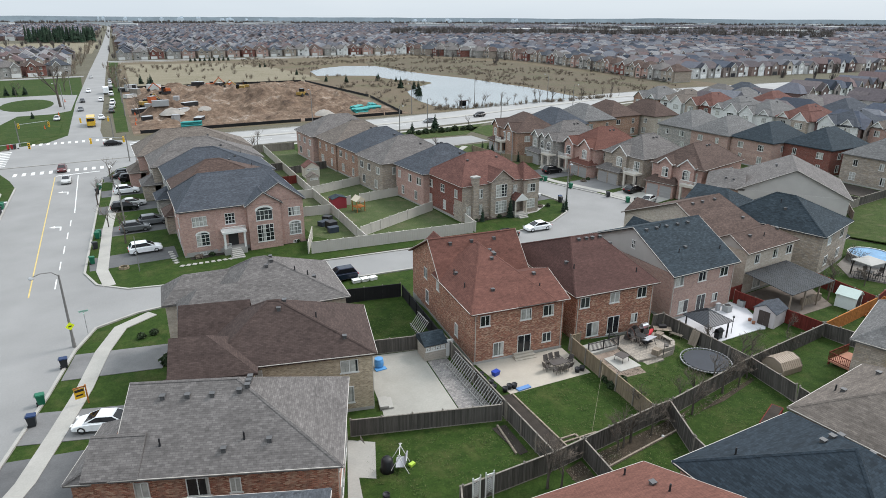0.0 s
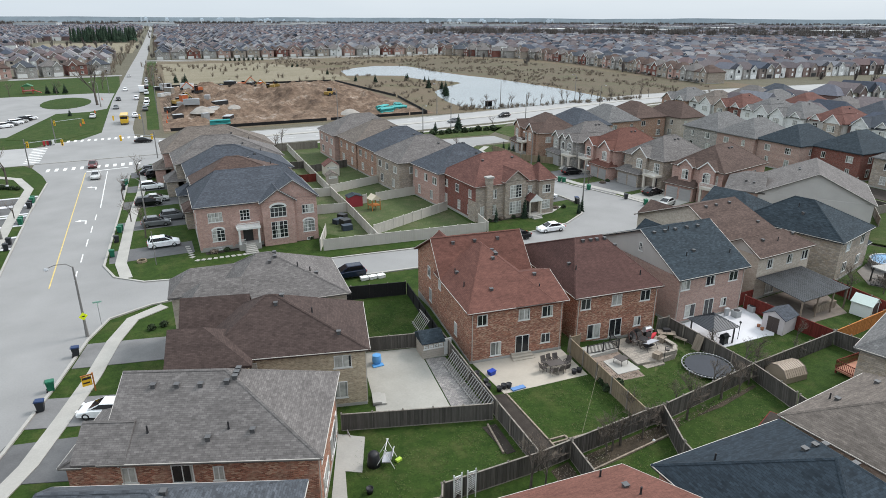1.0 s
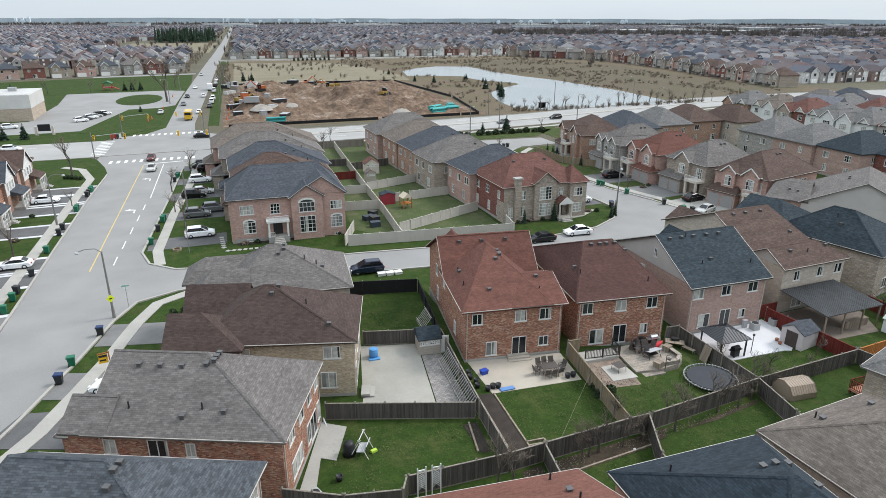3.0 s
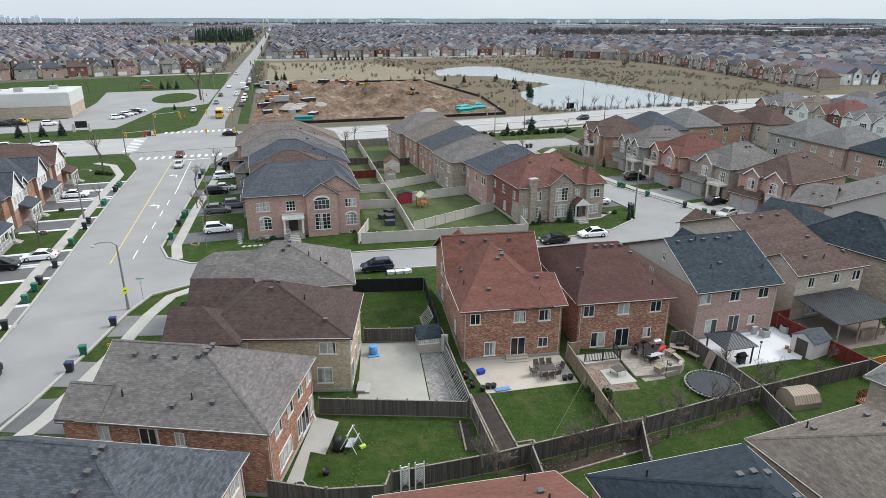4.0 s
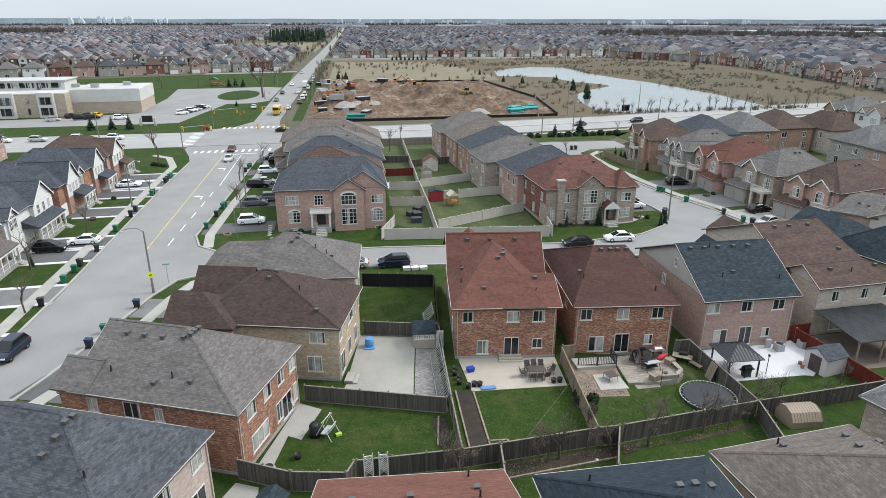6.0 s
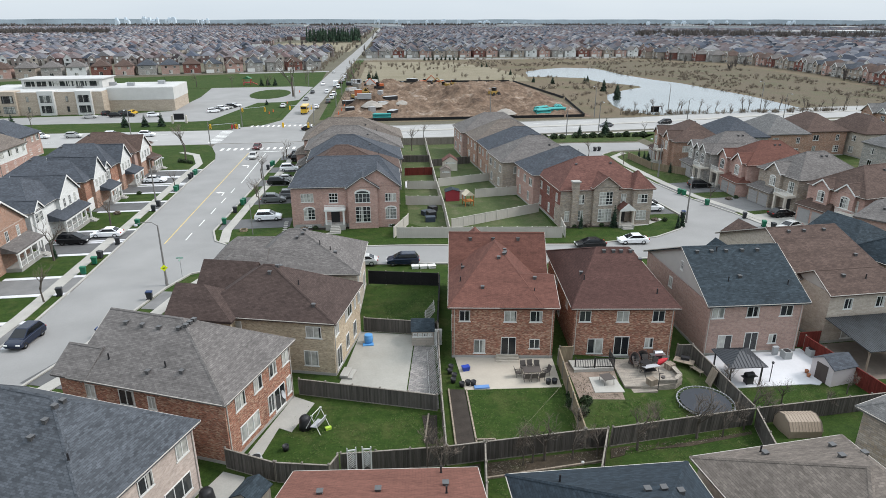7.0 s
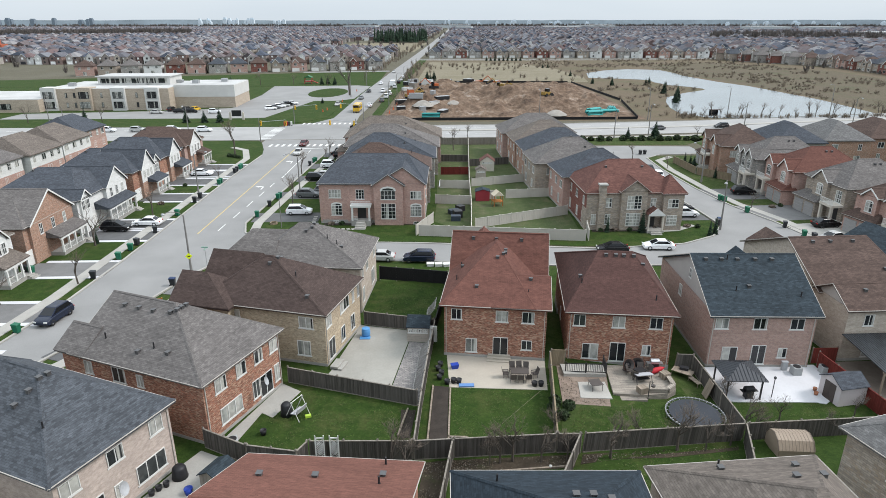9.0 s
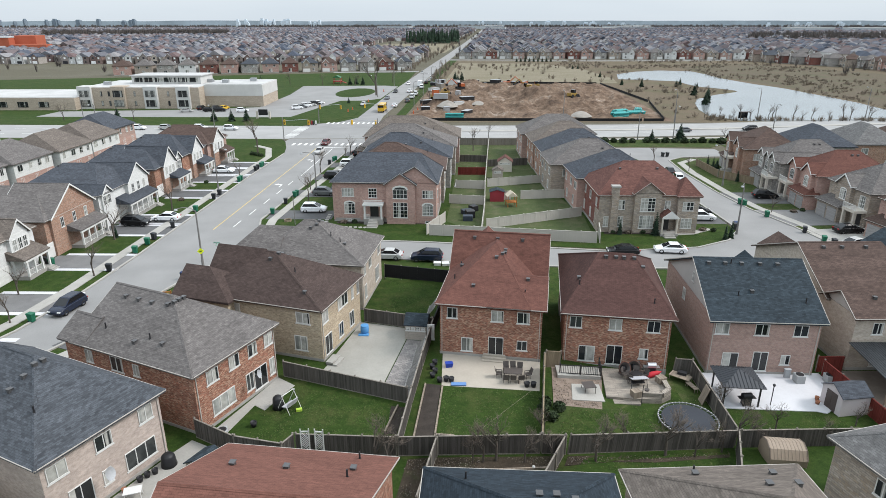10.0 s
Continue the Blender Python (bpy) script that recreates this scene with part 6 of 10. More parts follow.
# metal-roofed cover behind the beige house
s = thing("patio_cover", pose(0, 0, 0), "timber patio cover with a dark glossy corrugated roof", "patio cover", spot=(70, 41))
CORR = plain("dark_corrugated_sheet", (0.022, 0.025, 0.028), 0.42, 0.5, 0.6, 4, spec=0.25)
A, B, C, D = Vector((66.8, 42.7, 3.3)), Vector((75.4, 43.0, 3.3)), Vector((75.6, 36.7, 2.75)), Vector((66.9, 36.4, 2.75))
for i in range(9):
    a, b = i / 9, (i + 1) / 9
    p, q, r_, t_ = A.lerp(B, a), A.lerp(B, b), D.lerp(C, b), D.lerp(C, a)
    up = Vector((0, 0, 0.05))
    g = Geo().solid([p, q, r_, t_, p + up, q + up, r_ + up, t_ + up], [(3, 2, 1, 0), (4, 5, 6, 7), (0, 1, 5, 4), (1, 2, 6, 5), (2, 3, 7, 6), (3, 0, 4, 7)])
    for k in (0.02, 0.25, 0.5, 0.75):
        g.tube(p.lerp(q, k) + up, t_.lerp(r_, k) + up, 0.025, n=4)
    part("roof_sheet", g, CORR, s)
for k in (0.02, 0.35, 0.68, 0.98):
    p = D.lerp(C, k)
    part("post", Geo().box(-0.07, 0.07, -0.07, 0.07, 0, 2.72), TIMBER, s, at=pose(p.x, p.y + 0.2, 0))
part("beam", Geo().tube(D + Vector((0, 0.2, -0.1)), C + Vector((0, 0.2, -0.1)), 0.1, n=4), TIMBER, s)
for k in (0.6, 0.8):
    p = D.lerp(C, k)
    part("bar_counter", Geo().box(-0.9, 0.9, -0.25, 0.25, 0.1, 1.0), TIMBER, s, at=pose(p.x, p.y + 1.0, 0))

# slatted white rack leaning on the fence
SL = plain("pale_grey_slats", (0.3, 0.29, 0.275), 0.7, 0.15)
for y0, n, x0 in ((37.6, 12, 25.0), (42.4, 12, 25.35), (53.6, 8, 26.2)):
    s = thing("slatted_rack", pose(x0, y0, 0.1, 0, 0, -4), "pale slatted panel leaning against the board fence", "trellis", "slatted racks")
    for i in range(n):
        part("slat", shared("slat", lambda: Geo().solid([(0, 0, 0), (0.06, 0, 0), (1.16, 0, 1.5), (1.1, 0, 1.5), (0, 0.08, 0), (0.06, 0.08, 0), (1.16, 0.08, 1.5), (1.1, 0.08, 1.5)], [(0, 1, 2, 3), (7, 6, 5, 4), (0, 4, 5, 1), (1, 5, 6, 2), (2, 6, 7, 3), (3, 7, 4, 0)]).mesh("slat")), SL, s, at=pose(0, i * 0.38, 0))
    for t_ in (0.1, 0.95):
        part("rail", Geo().box(1.1 * t_, 1.1 * t_ + 0.06, 0, n * 0.38, 1.5 * t_, 1.5 * t_ + 0.06), SL, s)

# white lattice panels behind the rust roof
for x in (18.5, 19.6):
    s = thing("lattice_panel", pose(x, 29.4, 0, 0, 0, 4 if x < 19 else -4), "white garden lattice panel standing against the fence", "lattice", "lattice panels")
    for q in (-0.32, 0.32):
        part("upright", Geo().box(q - 0.04, q + 0.04, -0.03, 0.03, 0, 2.6), WHITE, s)
    g = Geo()
    for i in range(-8, 12):
        z = 0.6 + i * 0.18
        for sg in (1, -1):
            z0, z1 = (z, z + 0.64) if sg > 0 else (z + 0.64, z)
            if min(z0, z1) > 0.5 and max(z0, z1) < 2.35:
                g.tube((-0.32, 0.01 * sg, z0), (0.32, 0.01 * sg, z1), 0.02, n=4)
    part("lattice", g, WHITE, s)
    part("cross_bar", Geo().box(-0.36, 0.36, -0.03, 0.03, 2.3, 2.4), WHITE, s)

# ---- deck, trampoline, furniture ----
DECK = courses("grey_deck_boards", (0.3, 0.265, 0.225), (0.22, 0.195, 0.165), (0.09, 0.08, 0.07), 3.0, 0.14, 0.01, 0.85, 0.12, 0.4)
s = thing("deck", pose(0, 0, 0), "weathered low timber deck with a built-in corner bench", "deck", spot=(46, 40))
deckp = [(43.6, 42.6), (43.1, 37.7), (46.0, 37.35), (48.0, 37.6), (49.0, 38.3), (49.1, 42.2)]
part("platform", Geo().prism(deckp, -0.1, 0.5), DECK, s)
part("step", Geo().box(43.2, 46.0, 36.95, 37.6, -0.05, 0.25), DECK, s)
for (x0, y0), (x1, y1) in (((45.6, 37.9), (48.0, 37.8)), ((48.0, 37.8), (48.8, 38.5)), ((48.8, 38.5), (48.8, 39.9))):
    d = Vector((x1 - x0, y1 - y0))
    part("bench", Geo().box(0, d.length, -0.22, 0.22, 0.85, 0.92).box(0, d.length, -0.22, -0.16, 0.5, 0.85), DECK, s, at=pose(x0, y0, 0, 0, 0, math.degrees(math.atan2(d.y, d.x))))
for x, y in ((45.7, 37.8), (48.6, 40.2)):
    part("planter_box", Geo().box(-0.4, 0.4, -0.35, 0.35, 0.5, 1.1), TIMBER, s, at=pose(x, y, 0, 0, 0, 20))
sr = thing("stair_railing", pose(0, 0, 0.45), "black metal railing round a basement stair", "railing", spot=(42, 41.5))
railing(sr, (39.6, 41.6), (43.4, 41.3), 1.0, IRON, 0, 0.16)
railing(sr, (43.4, 41.3), (43.5, 42.8), 1.0, IRON, 0, 0.16)
for x, y in ((39.6, 41.6), (41.5, 41.45), (43.4, 41.3), (43.5, 42.8)):
    part("newel", Geo().box(-0.05, 0.05, -0.05, 0.05, 0, 1.15), IRON, sr, at=pose(x, y, 0))

s = thing("trampoline", pose(49.1, 34.05, 0), "large round trampoline with a black mat", "trampoline")
part("mat", Geo().lathe([(0.0, 0.66), (2.15, 0.66), (2.15, 0.63), (0.0, 0.63)], 40), plain("black_trampoline_mat", (0.03, 0.034, 0.042), 0.7, 0.12), s)
part("frame_ring", Geo().lathe([(2.35, 0.62), (2.46, 0.62), (2.46, 0.7), (2.35, 0.7), (2.35, 0.62)], 40), plain("grey_steel_ring", (0.13, 0.135, 0.14), 0.5, 0.1), s)
for a in range(24):
    part("spring", shared("spring", lambda: Geo().tube((2.14, 0, 0.65), (2.37, 0, 0.67), 0.015, n=4).mesh("spring")), STEEL, s, at=pose(0, 0, 0, 0, 0, a * 15))
PADW = plain("white_rim_tie", (0.4, 0.4, 0.39), 0.7, 0.1)
g = Geo()
for a in range(48):
    c, q = 2.41 * math.cos(a * math.pi / 24), 2.41 * math.sin(a * math.pi / 24)
    g.box(c - .045, c + .045, q - .045, q + .045, .6, .72)
part("rim_ties", g, PADW, s, "white ties along the rim")
for a in range(6):
    part("leg", Geo().tube((2.4, 0, 0.65), (2.4, 0, 0), 0.03), STEEL, s, at=pose(0, 0, 0, 0, 0, a * 60))


def chair(x, y, z, rot, mat=None):
    c = thing("patio_chair", pose(x, y, z, 0, 0, rot), "dark metal patio armchair", "chair", "patio chairs")
    m = mat or IRON
    part("seat", shared("cseat", lambda: Geo().box(-.27, .27, -.26, .26, .4, .45).mesh("seat")), m, c)
    part("backrest", shared("cback", lambda: Geo().solid([(-.27, .24, .43), (.27, .24, .43), (.27, .28, .43), (-.27, .28, .43), (-.27, .4, 1.0), (.27, .4, 1.0), (.27, .44, 1.0), (-.27, .44, 1.0)], [(3, 2, 1, 0), (4, 5, 6, 7), (0, 1, 5, 4), (1, 2, 6, 5), (2, 3, 7, 6), (3, 0, 4, 7)]).mesh("backrest")), m, c)
    for a in (-.25, .25):
        part("armrest", shared("carm", lambda: Geo().box(-.03, .03, -.25, .3, .62, .66).mesh("armrest")), m, c, at=pose(a, 0, 0))
        for b in (-.22, .22):
            part("leg", shared("cleg", lambda: Geo().tube((0, 0, 0), (0, 0, .62), .02, n=5).mesh("leg")), m, c, at=pose(a, b, 0))


def table(x, y, z, rot, w, d, label, mat=None, hh=0.72):
    c = thing("patio_table", pose(x, y, z, 0, 0, rot), label, "table")
    m = mat or IRON
    part("tabletop", Geo().box(-w / 2, w / 2, -d / 2, d / 2, hh - 0.04, hh), m, c)
    for a in (-1, 1):
        for b in (-1, 1):
            part("leg", Geo().tube((a * (w / 2 - .1), b * (d / 2 - .1), hh - .04), (a * (w / 2 - .05), b * (d / 2 - .05), 0), .025), m, c)


TERRACOAT = plain("red_brown_wicker", (0.09, 0.045, 0.035), 0.8, 0.2)
BRONZE = plain("bronze_patio_metal", (0.07, 0.06, 0.055), 0.5, 0.12, spec=0.4)
table(35.3, 41.4, 0.09, -4, 1.7, 1.0, "long dark bronze patio dining table", BRONZE)
for x, y, r_ in ((34.6, 40.6, 180), (35.3, 40.55, 175), (36.0, 40.6, 185), (34.7, 42.3, 0), (35.4, 42.35, 5), (36.0, 42.2, -8), (34.0, 41.5, 92), (36.7, 41.4, -75)):
    chair(x, y, 0.09, r_, BRONZE)
table(41.9, 39.2, 0.14, 10, 1.1, 1.1, "square metal garden table with crossed legs", BRONZE, 0.68)
table(46.3, 40.5, 0.5, 30, 1.0, 0.8, "dark metal patio table among chairs")
for x, y, r_ in ((45.5, 40.9, 60), (46.5, 41.0, -10), (47.1, 40.6, -60), (45.8, 40.0, 150), (47.0, 41.8, 20)):
    chair(x, y, 0.5, r_)


def grill(x, y, z, rot, label, lid):
    g_ = thing("barbecue", pose(x, y, z, 0, 0, rot), label, "barbecue", "barbecues")
    part("cart", Geo().box(-.35, .35, -.27, .27, .1, .8), IRON, g_)
    part("lid", Geo().wedge([(-.3, .8), (.3, .8), (.27, 1.05), (.12, 1.2), (-.12, 1.2), (-.27, 1.05)], "x", -.4, .4), lid, g_)
    for a in (-1, 1):
        part("side_shelf", Geo().box(min(.35 * a, .75 * a), max(.35 * a, .75 * a), -.25, .25, .78, .82), lid, g_)
        part("wheel", Geo().tube((a * .3, -.2, .1), (a * .36, -.2, .1), .1, n=10), BLACK, g_)


SILVER = plain("brushed_steel_lid", (0.55, 0.56, 0.57), 0.3, 0.05, metal=0.8)
grill(48.0, 41.6, 0.5, 0, "steel barbecue with its lid closed", SILVER)
grill(55.1, 36.9, 0.12, 5, "black barbecue beside the gazebo", BLACK)
REDP = plain("red_canvas", (0.4, 0.02, 0.03), 0.7, 0.1)
single("kayak_cover", Geo().lathe([(0.02, -1.0), (0.22, -0.6), (0.28, 0), (0.2, 0.6), (0.02, 1.0)], 10), REDP, pose(47.9, 40.75, 0.95, 0, 82, 18), "long red canvas bundle lying on the deck", "bundle", smooth=True)
for x, y, a in ((45.4, 41.7, 15), (46.5, 41.9, -15)):
    s = thing("wicker_chair", pose(x, y, 0.5, 0, 0, a), "round brown wicker bowl chair on the deck", "chair", "wicker chairs")
    part("bowl", Geo().lathe([(0.02, 0.02), (0.3, 0.06), (0.5, 0.2), (0.6, 0.42), (0.55, 0.44), (0.44, 0.25), (0.25, 0.12), (0.02, 0.08)], 18), BRONZE, s, smooth=True, at=pose(0, 0, 0.55, 62, 0, 0))
    part("rim", Geo().lathe([(0.56, 0.4), (0.63, 0.4), (0.63, 0.47), (0.56, 0.47), (0.56, 0.4)], 18), TERRACOAT, s, smooth=True, at=pose(0, 0, 0.55, 62, 0, 0))
    part("cushion", Geo().lathe([(0.01, 0.12), (0.3, 0.15), (0.34, 0.22), (0.01, 0.26)], 14), BLACK, s, smooth=True, at=pose(0, 0, 0.55, 62, 0, 0))
    part("base", Geo().lathe([(0.2, 0.5), (0.32, 0), (0.36, 0), (0.24, 0.5), (0.2, 0.5)], 14), BRONZE, s)
WCAN = plain("white_canvas", (0.36, 0.36, 0.38), 0.8, 0.08)
s = thing("garden_swing", pose(46.3, 39.5, 0.5, 0, 0, 8), "garden swing seat under a pale canvas canopy", "swing seat")
part("canopy", Geo().wedge([(-.45, .95), (.4, .72), (.42, .76), (-.43, 1.0)], "x", -.8, .8), WCAN, s)
part("seat", Geo().box(-.6, .6, -.2, .25, .35, .42), BLACK, s)
for a in (-.75, .75):
    part("leg", Geo().tube((a, -.5, 0), (a, 0, .85), .03), IRON, s)
    part("leg", Geo().tube((a, .45, 0), (a, 0, .85), .03), IRON, s)
s = thing("garden_torch", pose(46.1, 37.2, 0), "dark iron post with a hanging basket of dry stems", "garden post")
part("post", Geo().tube((0, 0, 0), (0, 0, 2.0), .035), IRON, s)
part("arm", Geo().tube((0, 0, 1.95), (.35, 0, 1.9), .025), IRON, s)
part("basket", Geo().lathe([(0.01, 1.35), (.18, 1.45), (.22, 1.6), (.02, 1.6)], 10), BRONZE, s, at=pose(.33, 0, 0))
table(50.6, 41.0, 0.06, -38, 1.9, 1.0, "broad grey wooden garden table with items on it", TIMBER, 0.6)
table(51.2, 39.5, 0.06, -72, 1.4, 0.5, "low grey wooden garden bench", TIMBER, 0.45)
single("storage_box", Geo().prism([(-.4, -.25), (.4, -.25), (.4, .25), (-.4, .25)], 0, .28), BLACK, pose(50.8, 41.2, 0.66, 0, 0, -30), "dark plastic box lying on the garden table", "box")
single("spare_panel", Geo().solid([(-.5, 0, 0), (.5, 0, 0), (.5, .5, 1.6), (-.5, .5, 1.6), (-.5, .05, 0), (.5, .05, 0), (.5, .55, 1.6), (-.5, .55, 1.6)], [(0, 1, 2, 3), (7, 6, 5, 4), (0, 4, 5, 1), (1, 5, 6, 2), (2, 6, 7, 3), (3, 7, 4, 0)]), TIMBER, pose(51.25, 37.4, 0.05, 0, 0, -90), "spare weathered gate panel leaning on the fence", "gate panel")


def air_con(x, y, z, rot):
    a = thing("air_conditioner", pose(x, y, z, 0, 0, rot), "grey outdoor air conditioner unit", "air conditioner", "air conditioners")
    part("body", shared("acb", lambda: Geo().prism([(-.38, -.42), (.38, -.42), (.42, -.38), (.42, .38), (.38, .42), (-.38, .42), (-.42, .38), (-.42, -.38)], 0.0, 0.8).mesh("body")), plain("grey_ac_metal", (0.32, 0.33, 0.33), 0.5, 0.08) if "grey_ac_metal" not in bpy.data.materials else bpy.data.materials["grey_ac_metal"], a)
    part("fan_grille", shared("acf", lambda: Geo().lathe([(0, .84), (.34, .84), (.36, .8), (.33, .8)], 16).mesh("fan_grille")), BLACK, a)


air_con(61.7, 40.9, 0.12, 0)
single("utility_box", Geo().box(-.25, .25, -.15, .15, 0, .9).box(-.3, .3, -.18, .18, .9, .95), DISH, pose(60.9, 41.6, 0.12), "grey utility box by the brick wall", "utility box")
air_con(11.2, 31.4, 0.1, 23)
air_con(64.6, 41.0, 0.05, 0)
for x, y in ((57.3, 36.9),):
    s = thing("patio_heater", pose(x, y, 0.12), "slim black post light on the patio", "post light", "post lights")
    part("pole", Geo().tube((0, 0, 0), (0, 0, 2.0), 0.04), IRON, s)
    part("lantern", Geo().lathe([(0.02, 2.2), (0.14, 2.1), (0.1, 1.95), (0.02, 1.9)], 8), IRON, s)


def pot(x, y, z, r, hh, mat, label="dark round plant pot with a dry plant"):
    p = thing("plant_pot", pose(x, y, z), label, "plant pot", "plant pots")
    part("pot", shared(("pot", r, hh), lambda: Geo().lathe([(0.01, 0), (r * .75, 0), (r, hh), (r * .88, hh), (r * .85, hh * .85), (0.01, hh * .85)], 12).mesh("pot", smooth=True)), mat, p)


TERRA = plain("terracotta", (0.26, 0.11, 0.06), 0.8, 0.12)
for x, y in ((36.5, 39.9), (37.1, 39.9), (28.4, 40.4), (29.0, 40.6), (29.5, 40.5), (27.7, 41.2), (27.9, 42.0), (27.6, 42.8), (27.8, 43.6), (13.2, 33.0)):
    pot(x, y, 0.09, 0.28, 0.45, BLACK)
for x, y in ((6.4, 25.0), (9.2, 25.0), (61.9, 37.9), (61.6, 37.2)):
    pot(x, y, 0.1, 0.2, 0.32, TERRA, "small terracotta plant pot")
BLUEP = plain("bright_blue_plastic", (0.02, 0.05, 0.3), 0.5, 0.1)
single("storage_tub", Geo().solid([(-.3, -.22, 0), (.3, -.22, 0), (.3, .22, 0), (-.3, .22, 0), (-.38, -.28, .45), (.38, -.28, .45), (.38, .28, .45), (-.38, .28, .45)], [(3, 2, 1, 0), (4, 5, 6, 7), (0, 1, 5, 4), (1, 2, 6, 5), (2, 3, 7, 6), (3, 0, 4, 7)]), BLUEP, pose(29.2, 43.2, 0.09, 0, 0, 12), "dark blue plastic storage tub by the wall", "tub")
single("storage_tub", Geo().box(-.7, .7, -.25, .25, 0, .12), plain("faded_blue_plastic", (0.1, 0.2, 0.4), 0.5, 0.1), pose(30.2, 40.0, 0.09), "flat blue plastic tray at the patio's edge", "tray")
s = thing("rain_barrel", pose(19.9, 49.9, 0.09), "light blue plastic barrel with a tray", "barrel")
LB = plain("light_blue_plastic", (0.08, 0.25, 0.5), 0.5, 0.08)
part("barrel", Geo().lathe([(0.01, 0), (.4, 0), (.46, .3), (.46, .6), (.4, .9), (.01, .92)], 16), LB, s, smooth=True)
part("tray", Geo().box(-.6, .5, -.75, -.2, 0, .1), LB, s)
part("lid", Geo().lathe([(0.01, .98), (.42, .95), (.44, .88), (.01, .88)], 16), LB, s)

# covered barbecue and folding swing chair on the brick house's lawn
single("grill_cover", Geo().lathe([(0.01, 1.2), (.3, 1.18), (.45, 1.0), (.5, .4), (.55, 0), (.01, 0)], 12), BLACK, pose(14.5, 35.75, 0.06), "black fabric cover over a barbecue", "grill cover", smooth=True)
s = thing("swing_chair", pose(15.5, 35.6, 0.06, 0, 0, 62), "white folding garden swing chair with a tilted frame", "swing chair")
for a in (-.7, .7):
    part("leg", Geo().tube((a, -.7, 0), (a, .1, 1.7), .03), WHITE, s)
    part("leg", Geo().tube((a, .8, 0), (a, -.1, 1.7), .03), WHITE, s)
part("crossbar", Geo().tube((-.7, 0, 1.7), (.7, 0, 1.7), .03), WHITE, s)
part("seat", Geo().wedge([(-.35, .5), (.3, .42), (.3, .5), (-.3, .57), (-.5, 1.1), (-.56, 1.08)], "x", -.6, .6), bpy.data.materials["white_canvas"], s)
single("foot_stool", Geo().box(-.25, .25, -.15, .15, 0, .2), plain("lime_plastic", (0.35, 0.5, 0.06), 0.6, 0.1), pose(16.4, 35.4, 0.06, 0, 0, 20), "small lime green plastic stool on the grass", "stool")
s = thing("satellite_dish", pose(12.35, 36.6, 3.0, 0, 0, 67), "grey satellite dish on the brick wall", "satellite dish", "satellite dishes")
part("dish", Geo().lathe([(0.01, 0), (.2, .03), (.38, .12)], 14), DISH, s, at=pose(0, -.45, 0, 70, 0, 20))
part("arm", Geo().tube((0, 0, -.1), (0, -.45, 0), .025), STEEL, s)
s = thing("satellite_dish", pose(6.2, 23.6, 3.0, 0, 0, 67), "grey satellite dish on the pink brick wall", "satellite dish", "satellite dishes")
part("dish", Geo().lathe([(0.01, 0), (.25, .04), (.48, .15)], 14), DISH, s, at=pose(0, -.5, 0, 70, 0, 20))
part("arm", Geo().tube((0, 0, -.1), (0, -.5, 0), .025), STEEL, s)
table(7.4, 24.4, 0.1, 20, 1.2, 0.8, "white cluttered patio table", WHITE)
single("grill_cover", Geo().lathe([(0.01, 1.0), (.35, .98), (.5, .8), (.55, .3), (.6, 0), (.01, 0)], 12), BLACK, pose(8.3, 28.0, 0.1), "black fabric cover over a round barbecue", "grill cover", smooth=True)
for x, y in ((7.0, 26.1), (7.3, 26.6), (7.7, 27.0)):
    pot(x, y, 0.1, 0.24, 0.4, BLACK)
pot(9.6, 26.2, 0.1, 0.32, 0.5, BLUEP, "dark blue plastic tub on the slab")
shed(11.6, 27.0, -25, 1.8, 1.9, 1.5, OLDCAP, ROOF["slate"], "low grey garden shed under the fence", 0, False, 0.5)
# back steps
steps_ob = thing("back_steps", pose(17.3, 43.9, 0.09, 0, 0, 74.6), "pale concrete back steps of the tan house", "steps")
for i in range(2):
    part("step", Geo().box(-.8, .8, -1.2 + .4 * i, 0, 0, .17 * (i + 1)), CONC, steps_ob)
# laundry line across the lawn
single("clothes_line", Geo().tube((30.4, 31.0, 0.2), (37.3, 37.4, 1.9), 0.01, n=4), plain("pale_rope", (0.26, 0.23, 0.17), 0.9, 0.1), pose(0, 0, 0), "pale rope strung across the lawn", "rope")
single("garden_ball", Geo().lathe([(0.01, -.14), (.1, -.1), (.14, 0), (.1, .1), (.01, .14)], 10), WHITE, pose(36.0, 28.6, 0.2), "white ball lying on the soil", "ball", smooth=True)
# red deck behind the taupe house
s = thing("garden_deck", pose(0, 0, 0), "red-stained timber deck with railing", "deck", spot=(61.7, 27.7))
part("platform", Geo().box(60.0, 63.4, 26.6, 28.8, 0.3, 0.5), plain("red_cedar_deck", (0.36, 0.17, 0.11), 0.8, 0.1), s)
railing(s, (60.0, 28.8), (63.4, 28.8), 0.9, REDB, 0.5)
railing(s, (60.0, 26.6), (60.0, 28.8), 0.9, REDB, 0.5)
for x in (60.1, 63.3):
    part("post", Geo().box(-.08, .08, -.08, .08, 0, .5), REDB, s, at=pose(x, 28.7, 0))
s = thing("planter_box", pose(46.2, 26.0, 0, 0, 0, 20), "long red-brown timber planter box", "planter")
part("side", Geo().box(-1.8, 1.8, -.5, .5, 0, .5), REDB, s)
part("soil", Geo().box(-1.7, 1.7, -.42, .42, .5, .52), SOIL, s)
